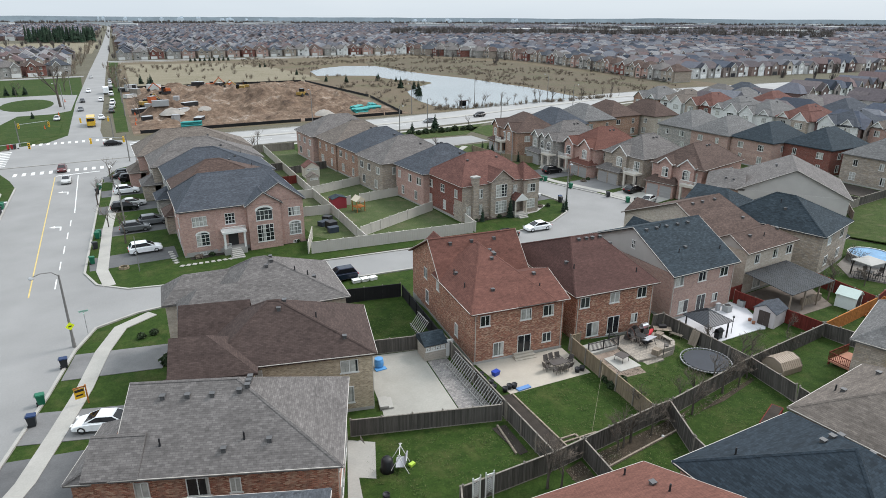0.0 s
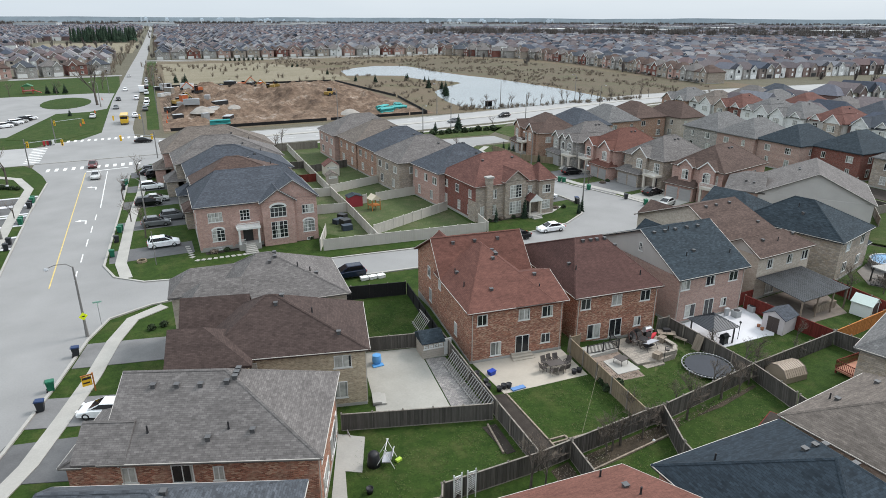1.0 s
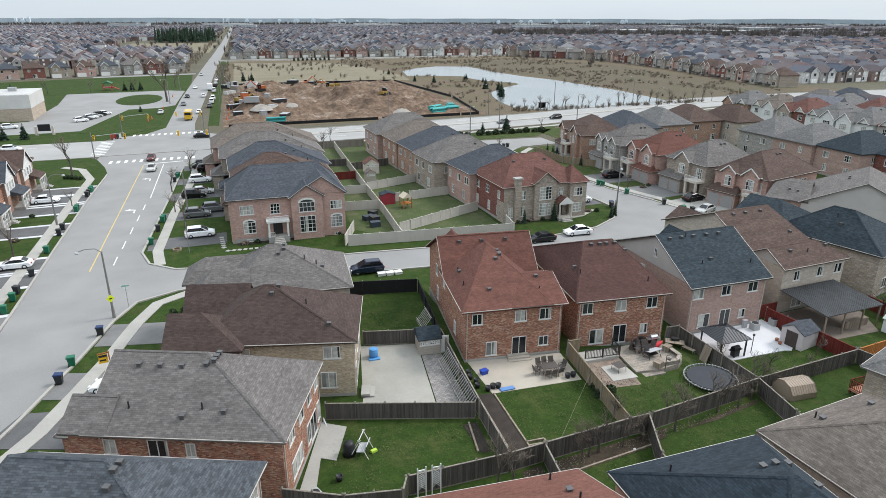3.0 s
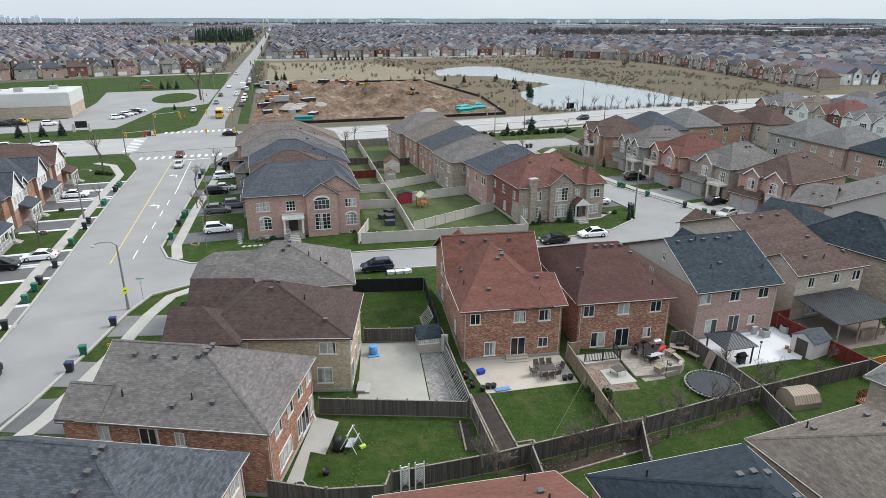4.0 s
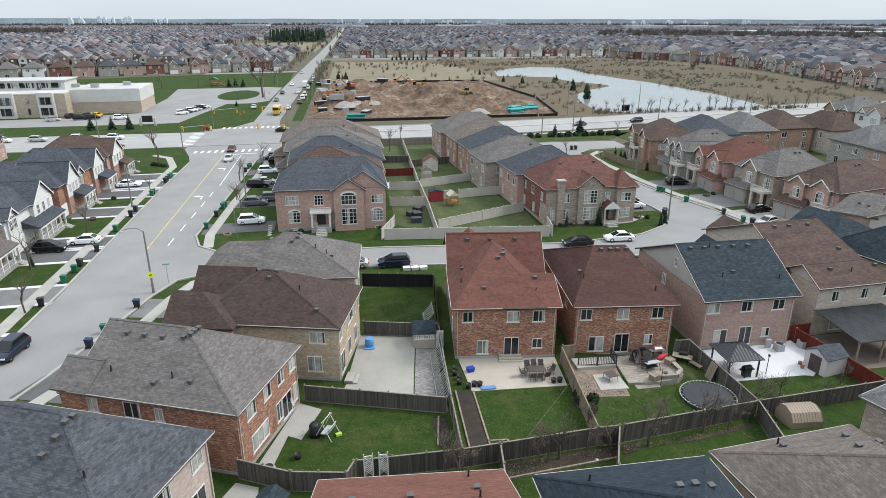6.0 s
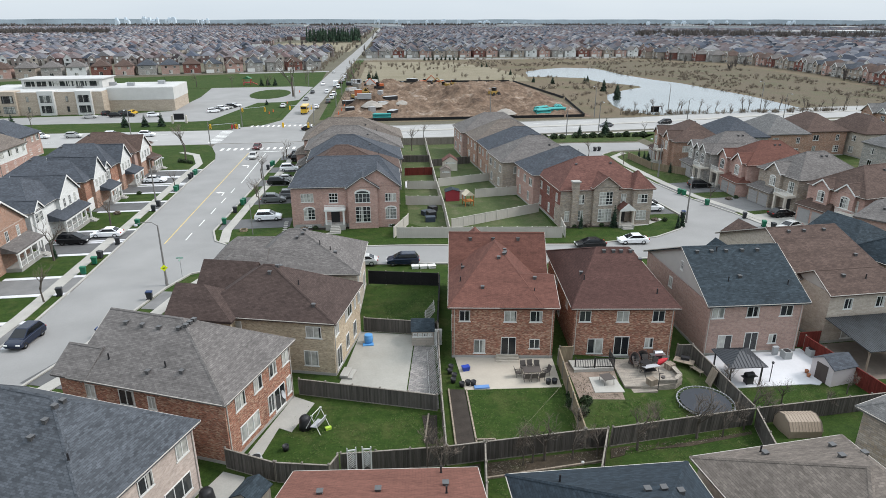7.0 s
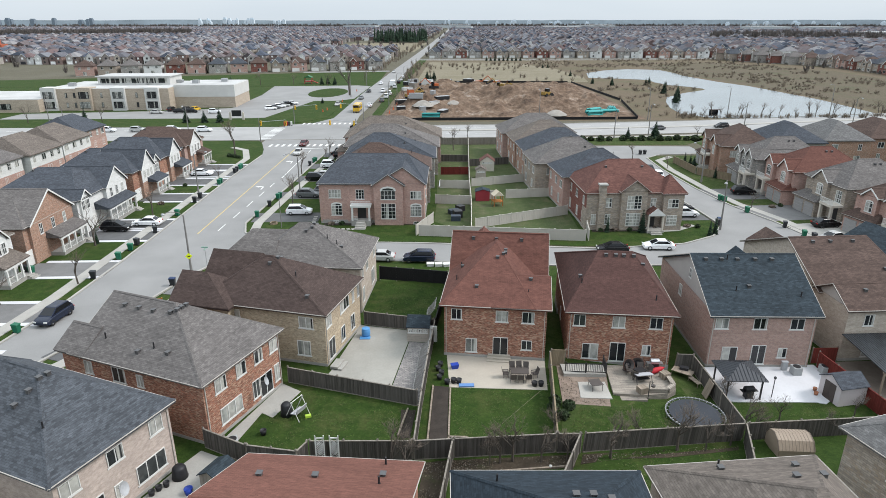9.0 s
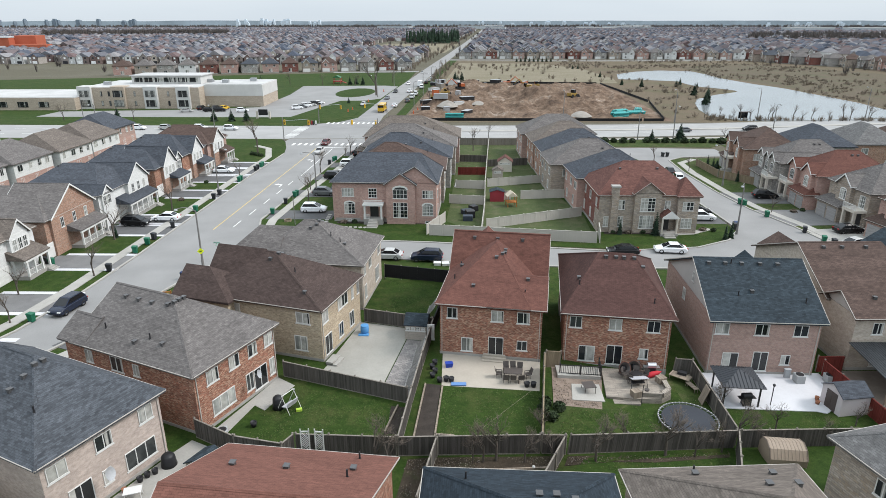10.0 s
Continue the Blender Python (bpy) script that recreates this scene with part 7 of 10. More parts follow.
# pool at the far right
s = thing("garden_pool", pose(94.2, 41.6, 0.12, 0, 0, 12), "round above-ground pool with a pale rim and blue cover", "pool")
part("wall", Geo().lathe([(2.8, 0), (2.8, 1.1), (3.0, 1.1), (3.0, 0)], 32), STEEL, s)
part("cover", Geo().lathe([(0.01, 1.0), (2.8, 1.0), (2.8, .95), (.01, .95)], 32), plain("blue_pool_cover", (0.12, 0.25, 0.4), 0.4, 0.2, 0.6, 3), s)
s = thing("garden_canopy", pose(88.0, 38.8, 0.1, 0, 0, -5), "canopy of pale canvas on a dark metal frame by the pool", "canopy")
for x in (-1.5, 1.5):
    for y in (-1.2, 1.2):
        part("post", Geo().box(-.05, .05, -.05, .05, 0, 2.15), IRON, s, at=pose(x, y, 0))
part("canvas", Geo().solid([(-1.75, -1.4, 2.1), (1.75, -1.4, 2.1), (1.75, 1.4, 2.1), (-1.75, 1.4, 2.1), (-1.75, -1.4, 2.2), (1.75, -1.4, 2.2), (1.75, 1.4, 2.2), (-1.75, 1.4, 2.2), (-.6, 0, 2.5), (.6, 0, 2.5)], [(3, 2, 1, 0), (0, 1, 5, 4), (1, 2, 6, 5), (2, 3, 7, 6), (3, 0, 4, 7), (4, 5, 9, 8), (5, 6, 9), (6, 7, 8, 9), (7, 4, 8)]), plain("pale_canvas", (0.34, 0.33, 0.31), 0.9, 0.1), s)
for x, y, a in ((87.3, 39.3, 40), (88.6, 39.2, -30), (88.0, 37.6, 170), (89.8, 38.0, -90)):
    chair(x, y, 0.12, a, BRONZE)
table(88.0, 38.5, 0.12, 10, 1.2, 0.9, "dark patio table under the canopy", BRONZE)
pf = thing("pool_railing", pose(0, 0, 0.1), "low dark metal railing round the pool terrace", "railing", spot=(87, 38))
railing(pf, (85.5, 39.4), (87.6, 36.0), 1.0, IRON, 0, 0.25)
railing(pf, (87.6, 36.0), (95.5, 37.8), 1.0, IRON, 0, 0.25)
# playhouse, garden clutter in the inner block
s = thing("play_house", pose(38.2, 101.6, 0, 0, 0, 10), "small wooden climbing frame with a pitched roof", "play house")
for x in (-.8, .8):
    for y in (-.8, .8):
        part("post", Geo().box(-.06, .06, -.06, .06, 0, 2.2), ORANGEB, s, at=pose(x, y, 0))
part("platform", Geo().box(-.9, .9, -.9, .9, .9, 1.0), ORANGEB, s)
part("roof", Geo().wedge([(-1.0, 2.1), (1.0, 2.1), (0, 2.9)], "y", -1, 1), plain("cream_canvas", (0.5, 0.44, 0.34), 0.8, 0.08), s)
for i, (x, y, w_, d_, hh) in enumerate(((30.2, 92.5, 1.6, 1.2, .9), (30.6, 94.6, 1.4, 1.6, 1.2), (30.0, 96.6, 1.8, 1.2, .8), (31.2, 98.4, 1.2, 1.4, 1.0))):
    single("covered_crate", Geo().prism([(-w_ / 2, -d_ / 2), (w_ / 2, -d_ / 2), (w_ / 2 + .1, 0), (w_ / 2, d_ / 2), (-w_ / 2, d_ / 2)], 0, hh), [plain("dark_blue_tarpaulin", (0.03, 0.04, 0.055), 0.6, 0.2), BLACK][i % 2], pose(x, y, 0.05, 0, 0, 12 * i), "dark tarpaulin-covered crate in a garden", "crate", "covered crates")
# orange timber slide tower by the stained fence
s = thing("climbing_slide", pose(76.0, 30.7, 0, 0, 0, -30), "orange stained timber climbing ramp against the fence", "climbing frame")
for q in (-.7, .7):
    part("stringer", Geo().wedge([(-1.6, 0), (-1.4, 0), (.3, 2.6), (.1, 2.6)], "y", q - .06, q + .06), ORANGEB, s)
for i in range(7):
    part("rung", Geo().box(-.1, .1, -.75, .75, 0, .1), ORANGEB, s, at=pose(-1.45 + i * .24, 0, .2 + i * .34))
part("post", Geo().box(.1, .25, -.7, -.55, 0, 2.6), ORANGEB, s)
part("post", Geo().box(.1, .25, .55, .7, 0, 2.6), ORANGEB, s)


# ---- driveways ----
def drive(poly, mat=None, label="faded asphalt driveway between lawns"):
    flat("driveway", poly, 0, 0.085, mat or DRIVEG, label, "driveway")


drive([(-13.6, 46.8), (-11.6, 51.2), (-3.2, 49.2), (-4.6, 43.4)], DRIVE, "dark asphalt driveway of the grey-roofed house")
drive([(-19.6, 33.5), (-16.2, 40.4), (-7, 37), (-9.8, 30.2)], DRIVE, "dark asphalt driveway")
drive([(-10.8, 53.2), (-9.4, 57.6), (-1.0, 54.6), (-2.4, 50.2)])
drive([(-7.6, 62.6), (-6.4, 67.6), (2.4, 65.4), (1.2, 60.4)])
for y, mm in ((95.2, DRIVE), (110, DRIVE), (124, DRIVE), (136.5, DRIVE), (150, DRIVE)):
    drive([(-5.0 + (y - 92) * 0.06, y - 2.6), (6.6, y - 2.6), (6.6, y + 2.8), (-5.0 + (y - 92) * 0.06, y + 2.8)], mm, "dark asphalt driveway")
for y in (45, 57.5, 71.5, 86.4, 91.8, 109.2, 122.0, 129.4, 136.2):
    drive([(-17.9, y - 2.5), (-17.9, y + 2.5), (-29.6, y + 2.5), (-29.6, y - 2.5)], DRIVE if y > 85 else DRIVEG)
    for s_ in (-1, 1):
        flat("garden_path", [(-18, y + s_ * 2.6), (-18, y + s_ * 3.4), (-28.5, y + s_ * 3.4), (-28.5, y + s_ * 2.6)], 0, 0.1, SNOWY, "narrow pale concrete path beside the driveway", "path")
drive([(81.2, 104), (80.4, 112), (92, 112.5), (92, 104)], DRIVE, "dark asphalt driveway")
drive([(83.8, 90), (82, 99.6), (93, 100), (94, 91)], DRIVEG)
drive([(86, 78), (85.6, 88), (95.6, 89.6), (98, 80)], CONC, "pale concrete driveway")
drive([(66.8, 91), (74.0, 91), (73.6, 99.5), (66.8, 99.5)], DRIVE, "dark asphalt driveway")
drive([(61.5, 103), (73.2, 103), (73, 108), (61.5, 108)], DRIVE, "dark asphalt driveway")
flat("front_path", [(62, 85.7), (62.2, 84.7), (66.4, 85.3), (70.4, 87.9), (69.6, 88.7), (65.8, 86.5)], 0, 0.12, CONC, "curved pale concrete front path", "path")
flat("front_bed", [(52.4, 86.4), (62, 86.6), (62, 85.4), (52.2, 85.4)], 0, 0.11, SOIL, "planting bed along the stone front", "garden bed")
flat("front_bed", [(8, 91.4), (26, 91.0), (26, 90.3), (8, 90.4)], 0, 0.11, SOIL, "planting bed along the rose brick front", "garden bed")
for i in range(15):
    x, y = (5.8 + i * .05, 95.4 - i * 1.02) if i < 6 else (6.6 + (i - 6) * .82, 88.6 - (i - 6) * .06)
    single("stepping_stone", Geo().prism([(-.34, -.26), (.3, -.3), (.36, .22), (-.28, .3)], 0, .12), CONC, pose(x, y, 0, 0, 0, 9 * i), "pale stepping stone of the path to the porch", "stepping stone", "stepping stones")
for i in range(3):
    c = thing("white_crate", pose(26.0 + i * 1.15, 71.2 - i * .1, .06, 0, 0, 4 * i), "white plastic crate on the grass verge", "crate", "white crates")
    part("body", Geo().box(-.48, .48, -.4, .4, 0, .35), WHITE, c)
    part("rim", Geo().box(-.52, .52, -.44, .44, .35, .4), WHITE, c)

# ---- cars ----
TYRE = plain("tyre_rubber", (0.02, 0.02, 0.02), 0.9, 0.1)
RIM = plain("alloy_rim", (0.35, 0.35, 0.36), 0.35, 0.08, metal=0.8)
CARGLASS = plain("dark_car_glass", (0.008, 0.009, 0.011), 0.06, 0.05, spec=0.35)
LAMPR = plain("red_tail_lens", (0.3, 0.01, 0.01), 0.3, 0.05)
LAMPW = plain("clear_head_lens", (0.6, 0.6, 0.58), 0.15, 0.05)
CARS = {"white": paint("car_white", (0.75, 0.76, 0.77)), "black": paint("car_black", (0.006, 0.006, 0.007)), "navy": paint("car_navy", (0.01, 0.015, 0.032)), "silver": paint("car_silver", (0.42, 0.42, 0.41)),
        "grey": paint("car_grey", (0.12, 0.125, 0.13)), "maroon": paint("car_maroon", (0.09, 0.015, 0.015)), "yellow": paint("car_yellow", (0.55, 0.34, 0.03)), "red": paint("car_red", (0.3, 0.02, 0.02))}
SHAPE = {"sedan": (2.32, 0.9, [(-2.3, .32), (-2.36, .62), (-2.26, .9), (-1.75, .99), (0.95, .95), (1.5, .88), (2.0, .77), (2.28, .6), (2.33, .4), (2.2, .24), (-2.2, .24)], (-1.95, 1.3, .98), (-1.05, 0.2, 1.43)),
         "suv": (2.3, 0.94, [(-2.24, .38), (-2.3, .7), (-2.22, 1.04), (-1.9, 1.1), (0.95, 1.06), (1.6, .99), (2.08, .87), (2.27, .7), (2.3, .45), (2.15, .28), (-2.15, .28)], (-2.16, 1.35, 1.08), (-1.7, 0.25, 1.66)),
         "van": (2.5, 0.98, [(-2.5, .4), (-2.55, .8), (-2.5, 1.2), (-2.2, 1.25), (1.2, 1.2), (2.2, 1.05), (2.5, .85), (2.55, .5), (2.4, .32), (-2.4, .32)], (-2.45, 1.5, 1.2), (-2.35, 0.9, 1.95))}


def car_meshes(kind):
    def make():
        half, hw, prof, low, top = SHAPE[kind]
        # corners cut once, then the sides drawn in
        prof = [(p[0] * a_ + q[0] * (1 - a_), p[1] * a_ + q[1] * (1 - a_)) for p, q in zip(prof, prof[1:] + prof[:1]) for a_ in (.78, .22)]
        n = len(prof)
        g = Geo()
        vs = []
        for y, k, dz in ((-hw, 0.94, 0.09), (-hw + 0.05, 0.965, 0.04), (-hw + 0.2, 0.99, 0.01), (0, 1.0, -0.01), (hw - 0.2, 0.99, 0.01), (hw - 0.05, 0.965, 0.04), (hw, 0.94, 0.09)):
            vs += [(x * k, y, z - dz if z > 0.6 else z + dz * .5) for x, z in prof]
        fs = [tuple(range(n)), tuple(range(7 * n - 1, 6 * n - 1, -1))]
        for q in range(6):
            fs += [(q * n + i, (q + 1) * n + i, (q + 1) * n + (i + 1) % n, q * n + (i + 1) % n) for i in range(n)]
        g.solid(vs, fs)
        a, b, z0 = low
        c, d, z1 = top
        w0, w1 = hw - 0.1, hw - 0.27
        cab = Geo().solid([(a, -w0, z0 - .04), (b, -w0, z0 - .04), (b, w0, z0 - .04), (a, w0, z0 - .04), (c, -w1, z1), (d, -w1, z1), (d, w1, z1), (c, w1, z1)], [(3, 2, 1, 0), (4, 5, 6, 7), (0, 1, 5, 4), (1, 2, 6, 5), (2, 3, 7, 6), (3, 0, 4, 7)])
        roof = Geo().solid([(c - .05, -w1 - .02, z1 - .02), (d + .05, -w1 - .02, z1 - .02), (d + .05, w1 + .02, z1 - .02), (c - .05, w1 + .02, z1 - .02), (c + .08, -w1 + .08, z1 + .05), (d - .08, -w1 + .08, z1 + .05), (d - .08, w1 - .08, z1 + .05), (c + .08, w1 - .08, z1 + .05)], [(3, 2, 1, 0), (4, 5, 6, 7), (0, 1, 5, 4), (1, 2, 6, 5), (2, 3, 7, 6), (3, 0, 4, 7)])
        lo = [Vector((a, -w0, z0 - .04)), Vector((b, -w0, z0 - .04)), Vector((b, w0, z0 - .04)), Vector((a, w0, z0 - .04))]
        hi = [Vector((c, -w1, z1)), Vector((d, -w1, z1)), Vector((d, w1, z1)), Vector((c, w1, z1))]

        def pane(i, j, m0, m1, k0, k1):
            """A thin window let into one sloping side of the cabin."""
            e = [lo[i].lerp(lo[j], m0).lerp(hi[i].lerp(hi[j], m0), k0), lo[i].lerp(lo[j], m1).lerp(hi[i].lerp(hi[j], m1), k0), lo[i].lerp(lo[j], m1).lerp(hi[i].lerp(hi[j], m1), k1), lo[i].lerp(lo[j], m0).lerp(hi[i].lerp(hi[j], m0), k1)]
            nv = (e[1] - e[0]).cross(e[3] - e[0]).normalized() * .012
            return Geo().solid([p - nv for p in e] + [p + nv for p in e], [(3, 2, 1, 0), (4, 5, 6, 7), (0, 1, 5, 4), (1, 2, 6, 5), (2, 3, 7, 6), (3, 0, 4, 7)])
        panes = [pane(0, 1, .05, .93, .14, .9), pane(2, 3, .07, .95, .14, .9), pane(1, 2, .05, .95, .1, .94), pane(3, 0, .06, .94, .2, .92)]
        wheel = Geo().lathe([(.2, -.11), (.33, -.11), (.345, -.05), (.345, .05), (.33, .11), (.2, .11), (.2, -.11)], 14)
        rim = Geo().lathe([(.01, .09), (.06, .1), (.19, .07), (.2, .02), (.01, .02)], 10)
        return [q.mesh(nm, uv=False) for q, nm in ((g, "body"), (cab, "windows"), (roof, "roof"), (wheel, "tyre"), (rim, "rim"))] + [q.mesh("window", uv=False) for q in panes]
    return shared(("car", kind), make)


def recolour(me, mat):
    def make():
        c = me.copy()
        c.materials.clear()
        c.materials.append(mat)
        return c
    return shared((me.name, mat.name), make)


CARLABEL = {"sedan": "saloon car", "suv": "sport utility car", "van": "van"}


def car(kind, colour, x, y, rot, where="parked on the asphalt"):
    half, hw, prof, low, top = SHAPE[kind]
    c = thing("car", pose(x, y, 0.09, 0, 0, rot), f"{colour} {CARLABEL[kind]} {where}", "car", "cars")
    body, cab, roof, wheel, rim, *panes = car_meshes(kind)
    p = CARS[colour]
    b = part("body", recolour(body, p), p, c)
    part("cabin", recolour(cab, p), p, c)
    for nm, q in zip(("side_window", "side_window", "windscreen", "rear_window"), panes):
        part(nm, q, CARGLASS, c)
    part("roof", recolour(roof, p), p, c)
    for sx in (-1, 1):
        for sy in (-1, 1):
            wh = part("wheel", wheel, TYRE, c, at=pose(sx * half * .61, sy * (hw - .1), .345, -90 * sy, 0, 0))
            part("rim", rim, RIM, wh)
    for sy in (-1, 1):
        part("headlight", shared(("hl", kind), lambda: Geo().box(half - .16, half - .03, -.2, .2, .62, .76).mesh("headlight")), LAMPW, c, at=pose(0, sy * (hw - .3), 0))
        part("taillight", shared(("tl", kind), lambda: Geo().box(-half - .03, -half + .08, -.18, .18, .72, .88).mesh("taillight")), LAMPR, c, at=pose(0, sy * (hw - .26), 0))
    return c


for a in (("suv", "white", 2.6, 97.2, 2, "on the driveway"), ("suv", "navy", 24.4, 73.0, 177), ("sedan", "silver", 18.6, 73.6, 177), ("sedan", "black", 53.0, 76.0, 178), ("sedan", "white", 60.2, 76.9, 176),
          ("suv", "navy", -17.0, 55.6, 262), ("suv", "black", -25.4, 88.8, 0, "on the driveway"), ("sedan", "white", -21.6, 91.6, 180, "on the driveway"), ("sedan", "white", -25.0, 128.2, 0, "on the driveway"),
          ("sedan", "white", -4.2, 52.4, 158, "on the driveway"), ("sedan", "silver", -8.4, 151.0, 268, "waiting at the crossing"), ("sedan", "maroon", -9.4, 163.4, 268, "at the crossing"),
          ("suv", "black", 3.6, 146.0, 4, "on the driveway"), ("suv", "black", 3.0, 151.0, 4, "on the driveway"), ("suv", "grey", 5.0, 111.5, 2, "on the driveway"),
          ("suv", "white", 70.4, 93.4, 0, "on the driveway"), ("sedan", "black", 71.0, 97.2, 0, "on the driveway"), ("sedan", "black", 75.4, 129, 84), ("suv", "white", 75.2, 122.4, 84),
          ("suv", "black", 87.6, 108.0, 358, "on the driveway"), ("sedan", "black", 91.8, 86.8, 8, "on the driveway"), ("sedan", "silver", 88.4, 79.6, 200, "on the driveway"),
          ("sedan", "grey", 96.5, 186.0, 188, "on the arterial road"), ("suv", "black", 118, 189.0, 190, "on the arterial road"), ("sedan", "black", 2, 192, 0, "crossing the junction"),
          ("suv", "white", -74, 188, 0, "on the arterial road"), ("suv", "silver", -65, 188, 0, "on the arterial road"), ("suv", "white", -54.5, 188.4, 0, "on the arterial road"), ("suv", "white", -44.6, 187.6, 0, "on the arterial road"),
          ("suv", "black", -73, 236, 80), ("suv", "black", -67.4, 236, 80), ("suv", "yellow", -64.4, 236.5, 80), ("suv", "black", -68, 230.4, 10), ("suv", "black", -64, 231, 10), ("suv", "white", -55, 229.4, 10), ("sedan", "silver", -76, 229, 10),
          ("suv", "grey", 4.2, 262, 90), ("sedan", "white", 0.6, 246, 88, "on the road"), ("sedan", "grey", -5.6, 272, 268, "on the road"), ("suv", "white", 1.8, 300, 88, "on the road"), ("van", "white", 5, 276, 90), ("sedan", "silver", -12.6, 250, 268, "on the road"), ("sedan", "black", -5.0, 300, 268, "on the road"),
          ("van", "white", 5.6, 288, 90), ("van", "white", 6.2, 320, 90), ("suv", "black", 6.8, 345, 90), ("sedan", "silver", 7.4, 360, 90), ("suv", "white", 7.8, 378, 90), ("sedan", "grey", 8.2, 395, 90), ("sedan", "white", -2.4, 340, 268, "on the road"), ("sedan", "silver", -0.4, 420, 268, "on the road")):
    car(*a)
for i in range(6):
    car(("suv", "sedan")[i % 2], ("white", "grey", "white", "silver", "black", "white")[i], -36.5 + i * 1.0, 238 + i * 3.2, 25, "in the school car park")
for kind, colour, x, y in (("suv", "grey", 2.0, 108.8), ("suv", "black", 1.2, 122.6), ("sedan", "silver", 2.6, 125.2), ("suv", "white", 2.2, 135.4), ("sedan", "black", 2.6, 149.4)):
    car(kind, colour, x, y, 0, "parked on the dark driveway")


# school bus and lorries on the northern road
def bus(x, y, rot, mat, label, name="school_bus", L=9.0, hh=2.9):
    c = thing(name, pose(x, y, 0.09, 0, 0, rot), label, "bus" if "bus" in name else "truck")
    part("body", Geo().prism([(-L / 2, -1.15), (L / 2 - 1.2, -1.15), (L / 2 - 1.2, 1.15), (-L / 2, 1.15)], .6, hh), mat, c)
    part("bonnet", Geo().box(L / 2 - 1.2, L / 2, -1.0, 1.0, .6, 1.7), mat, c)
    part("window_band", Geo().box(-L / 2 + .3, L / 2 - 1.4, -1.17, 1.17, 1.7, 2.4), CARGLASS, c)
    part("windscreen", Geo().box(L / 2 - 1.21, L / 2 - 1.16, -1.0, 1.0, 1.75, 2.6), CARGLASS, c)
    for sx in (-.3, .32):
        for sy in (-1, 1):
            part("wheel", Geo().tube((sx * L, sy * .85, .48), (sx * L, sy * 1.12, .48), .48, n=12), TYRE, c)


bus(-2.6, 232, 268, CARS["yellow"], "yellow school bus driving on the road")
bus(4.6, 330, 90, CARS["white"], "white lorry parked at the roadside", "lorry", 7, 3.0)

# ---- wheelie bins ----
BIN = {"green": plain("green_bin_plastic", (0.01, 0.11, 0.06), 0.5, 0.1), "black": plain("black_bin_plastic", (0.022, 0.024, 0.027), 0.5, 0.1), "blue": plain("dark_blue_bin_plastic", (0.012, 0.03, 0.09), 0.5, 0.1)}


def bin_parts(colour, lid):
    c = thing("wheelie_bin", pose(0, 0, -50), f"{colour} plastic wheelie bin at the kerb", "bin", "wheelie bins")
    part("body", Geo().solid([(-.24, -.26, .06), (.24, -.26, .06), (.24, .26, .06), (-.24, .26, .06), (-.31, -.34, 1.0), (.31, -.34, 1.0), (.31, .36, 1.0), (-.31, .36, 1.0)], [(3, 2, 1, 0), (4, 5, 6, 7), (0, 1, 5, 4), (1, 2, 6, 5), (2, 3, 7, 6), (3, 0, 4, 7)]), BIN[colour], c)
    part("lid", Geo().solid([(-.33, -.38, 1.0), (.33, -.38, 1.0), (.33, .4, 1.0), (-.33, .4, 1.0), (-.3, -.32, 1.08), (.3, -.32, 1.08), (.3, .34, 1.13), (-.3, .34, 1.13)], [(3, 2, 1, 0), (4, 5, 6, 7), (0, 1, 5, 4), (1, 2, 6, 5), (2, 3, 7, 6), (3, 0, 4, 7)]), BIN[lid], c)
    part("handle", Geo().tube((-.25, .44, .98), (.25, .44, .98), .02), BIN[lid], c)
    for s_ in (-1, 1):
        part("wheel", Geo().tube((s_ * .2, .3, .11), (s_ * .27, .3, .11), .11, n=10), BLACK, c)
    return c


BINS = {"green": bin_parts("green", "green"), "black": bin_parts("black", "black"), "blue": bin_parts("black", "blue")}
spots = [("blue", -7.3, 65.2), ("green", -9.0, 58.9), ("blue", -9.5, 55.6), ("green", -4.4, 95.6), ("black", -3.9, 102.4), ("green", -3.5, 107.4), ("green", -3.3, 108.4), ("black", -2.9, 137.2), ("green", -2.6, 140.6), ("green", -2.4, 141.8),
         ("green", -19.3, 52.4), ("black", -18.8, 68.0), ("green", -18.8, 75.2), ("green", -18.8, 79.0), ("black", -18.9, 81.4), ("black", -18.6, 87.4), ("green", -18.7, 97.0), ("black", -18.7, 105.6), ("black", -18.7, 108.6), ("green", -18.5, 119.4), ("green", -18.5, 120.6), ("black", -18.4, 130.2), ("black", -18.4, 131.8), ("green", -18.3, 133.8), ("green", -18.3, 135.0), ("green", -28, 70.0), ("black", -28.6, 70.2), ("black", -29.2, 70.4),
         ("green", 81.4, 102.4), ("green", 81.0, 103.4), ("green", 82.4, 95.2), ("black", 84.6, 86.4), ("black", 74.0, 88.0), ("blue", 74.5, 88.8), ("green", 85.2, 81.6), ("black", 86.0, 80.2), ("black", 79.2, 147.6), ("black", 80.4, 147.8), ("black", -22.4, 45.6), ("green", -23.4, 44.0)]
for c, x, y in spots:
    put(BINS[c], pose(x, y, 0.09, 0, 0, (x * 37 + y * 13) % 50 - 25 + (90 if x < 0 else 0)))
for k in BINS.values():
    for o in (*k.children_recursive, k):
        bpy.data.objects.remove(o)

# ---- lamps, poles, signals, signs ----
POLE = plain("grey_concrete_pole", (0.17, 0.165, 0.158), 0.8, 0.1)


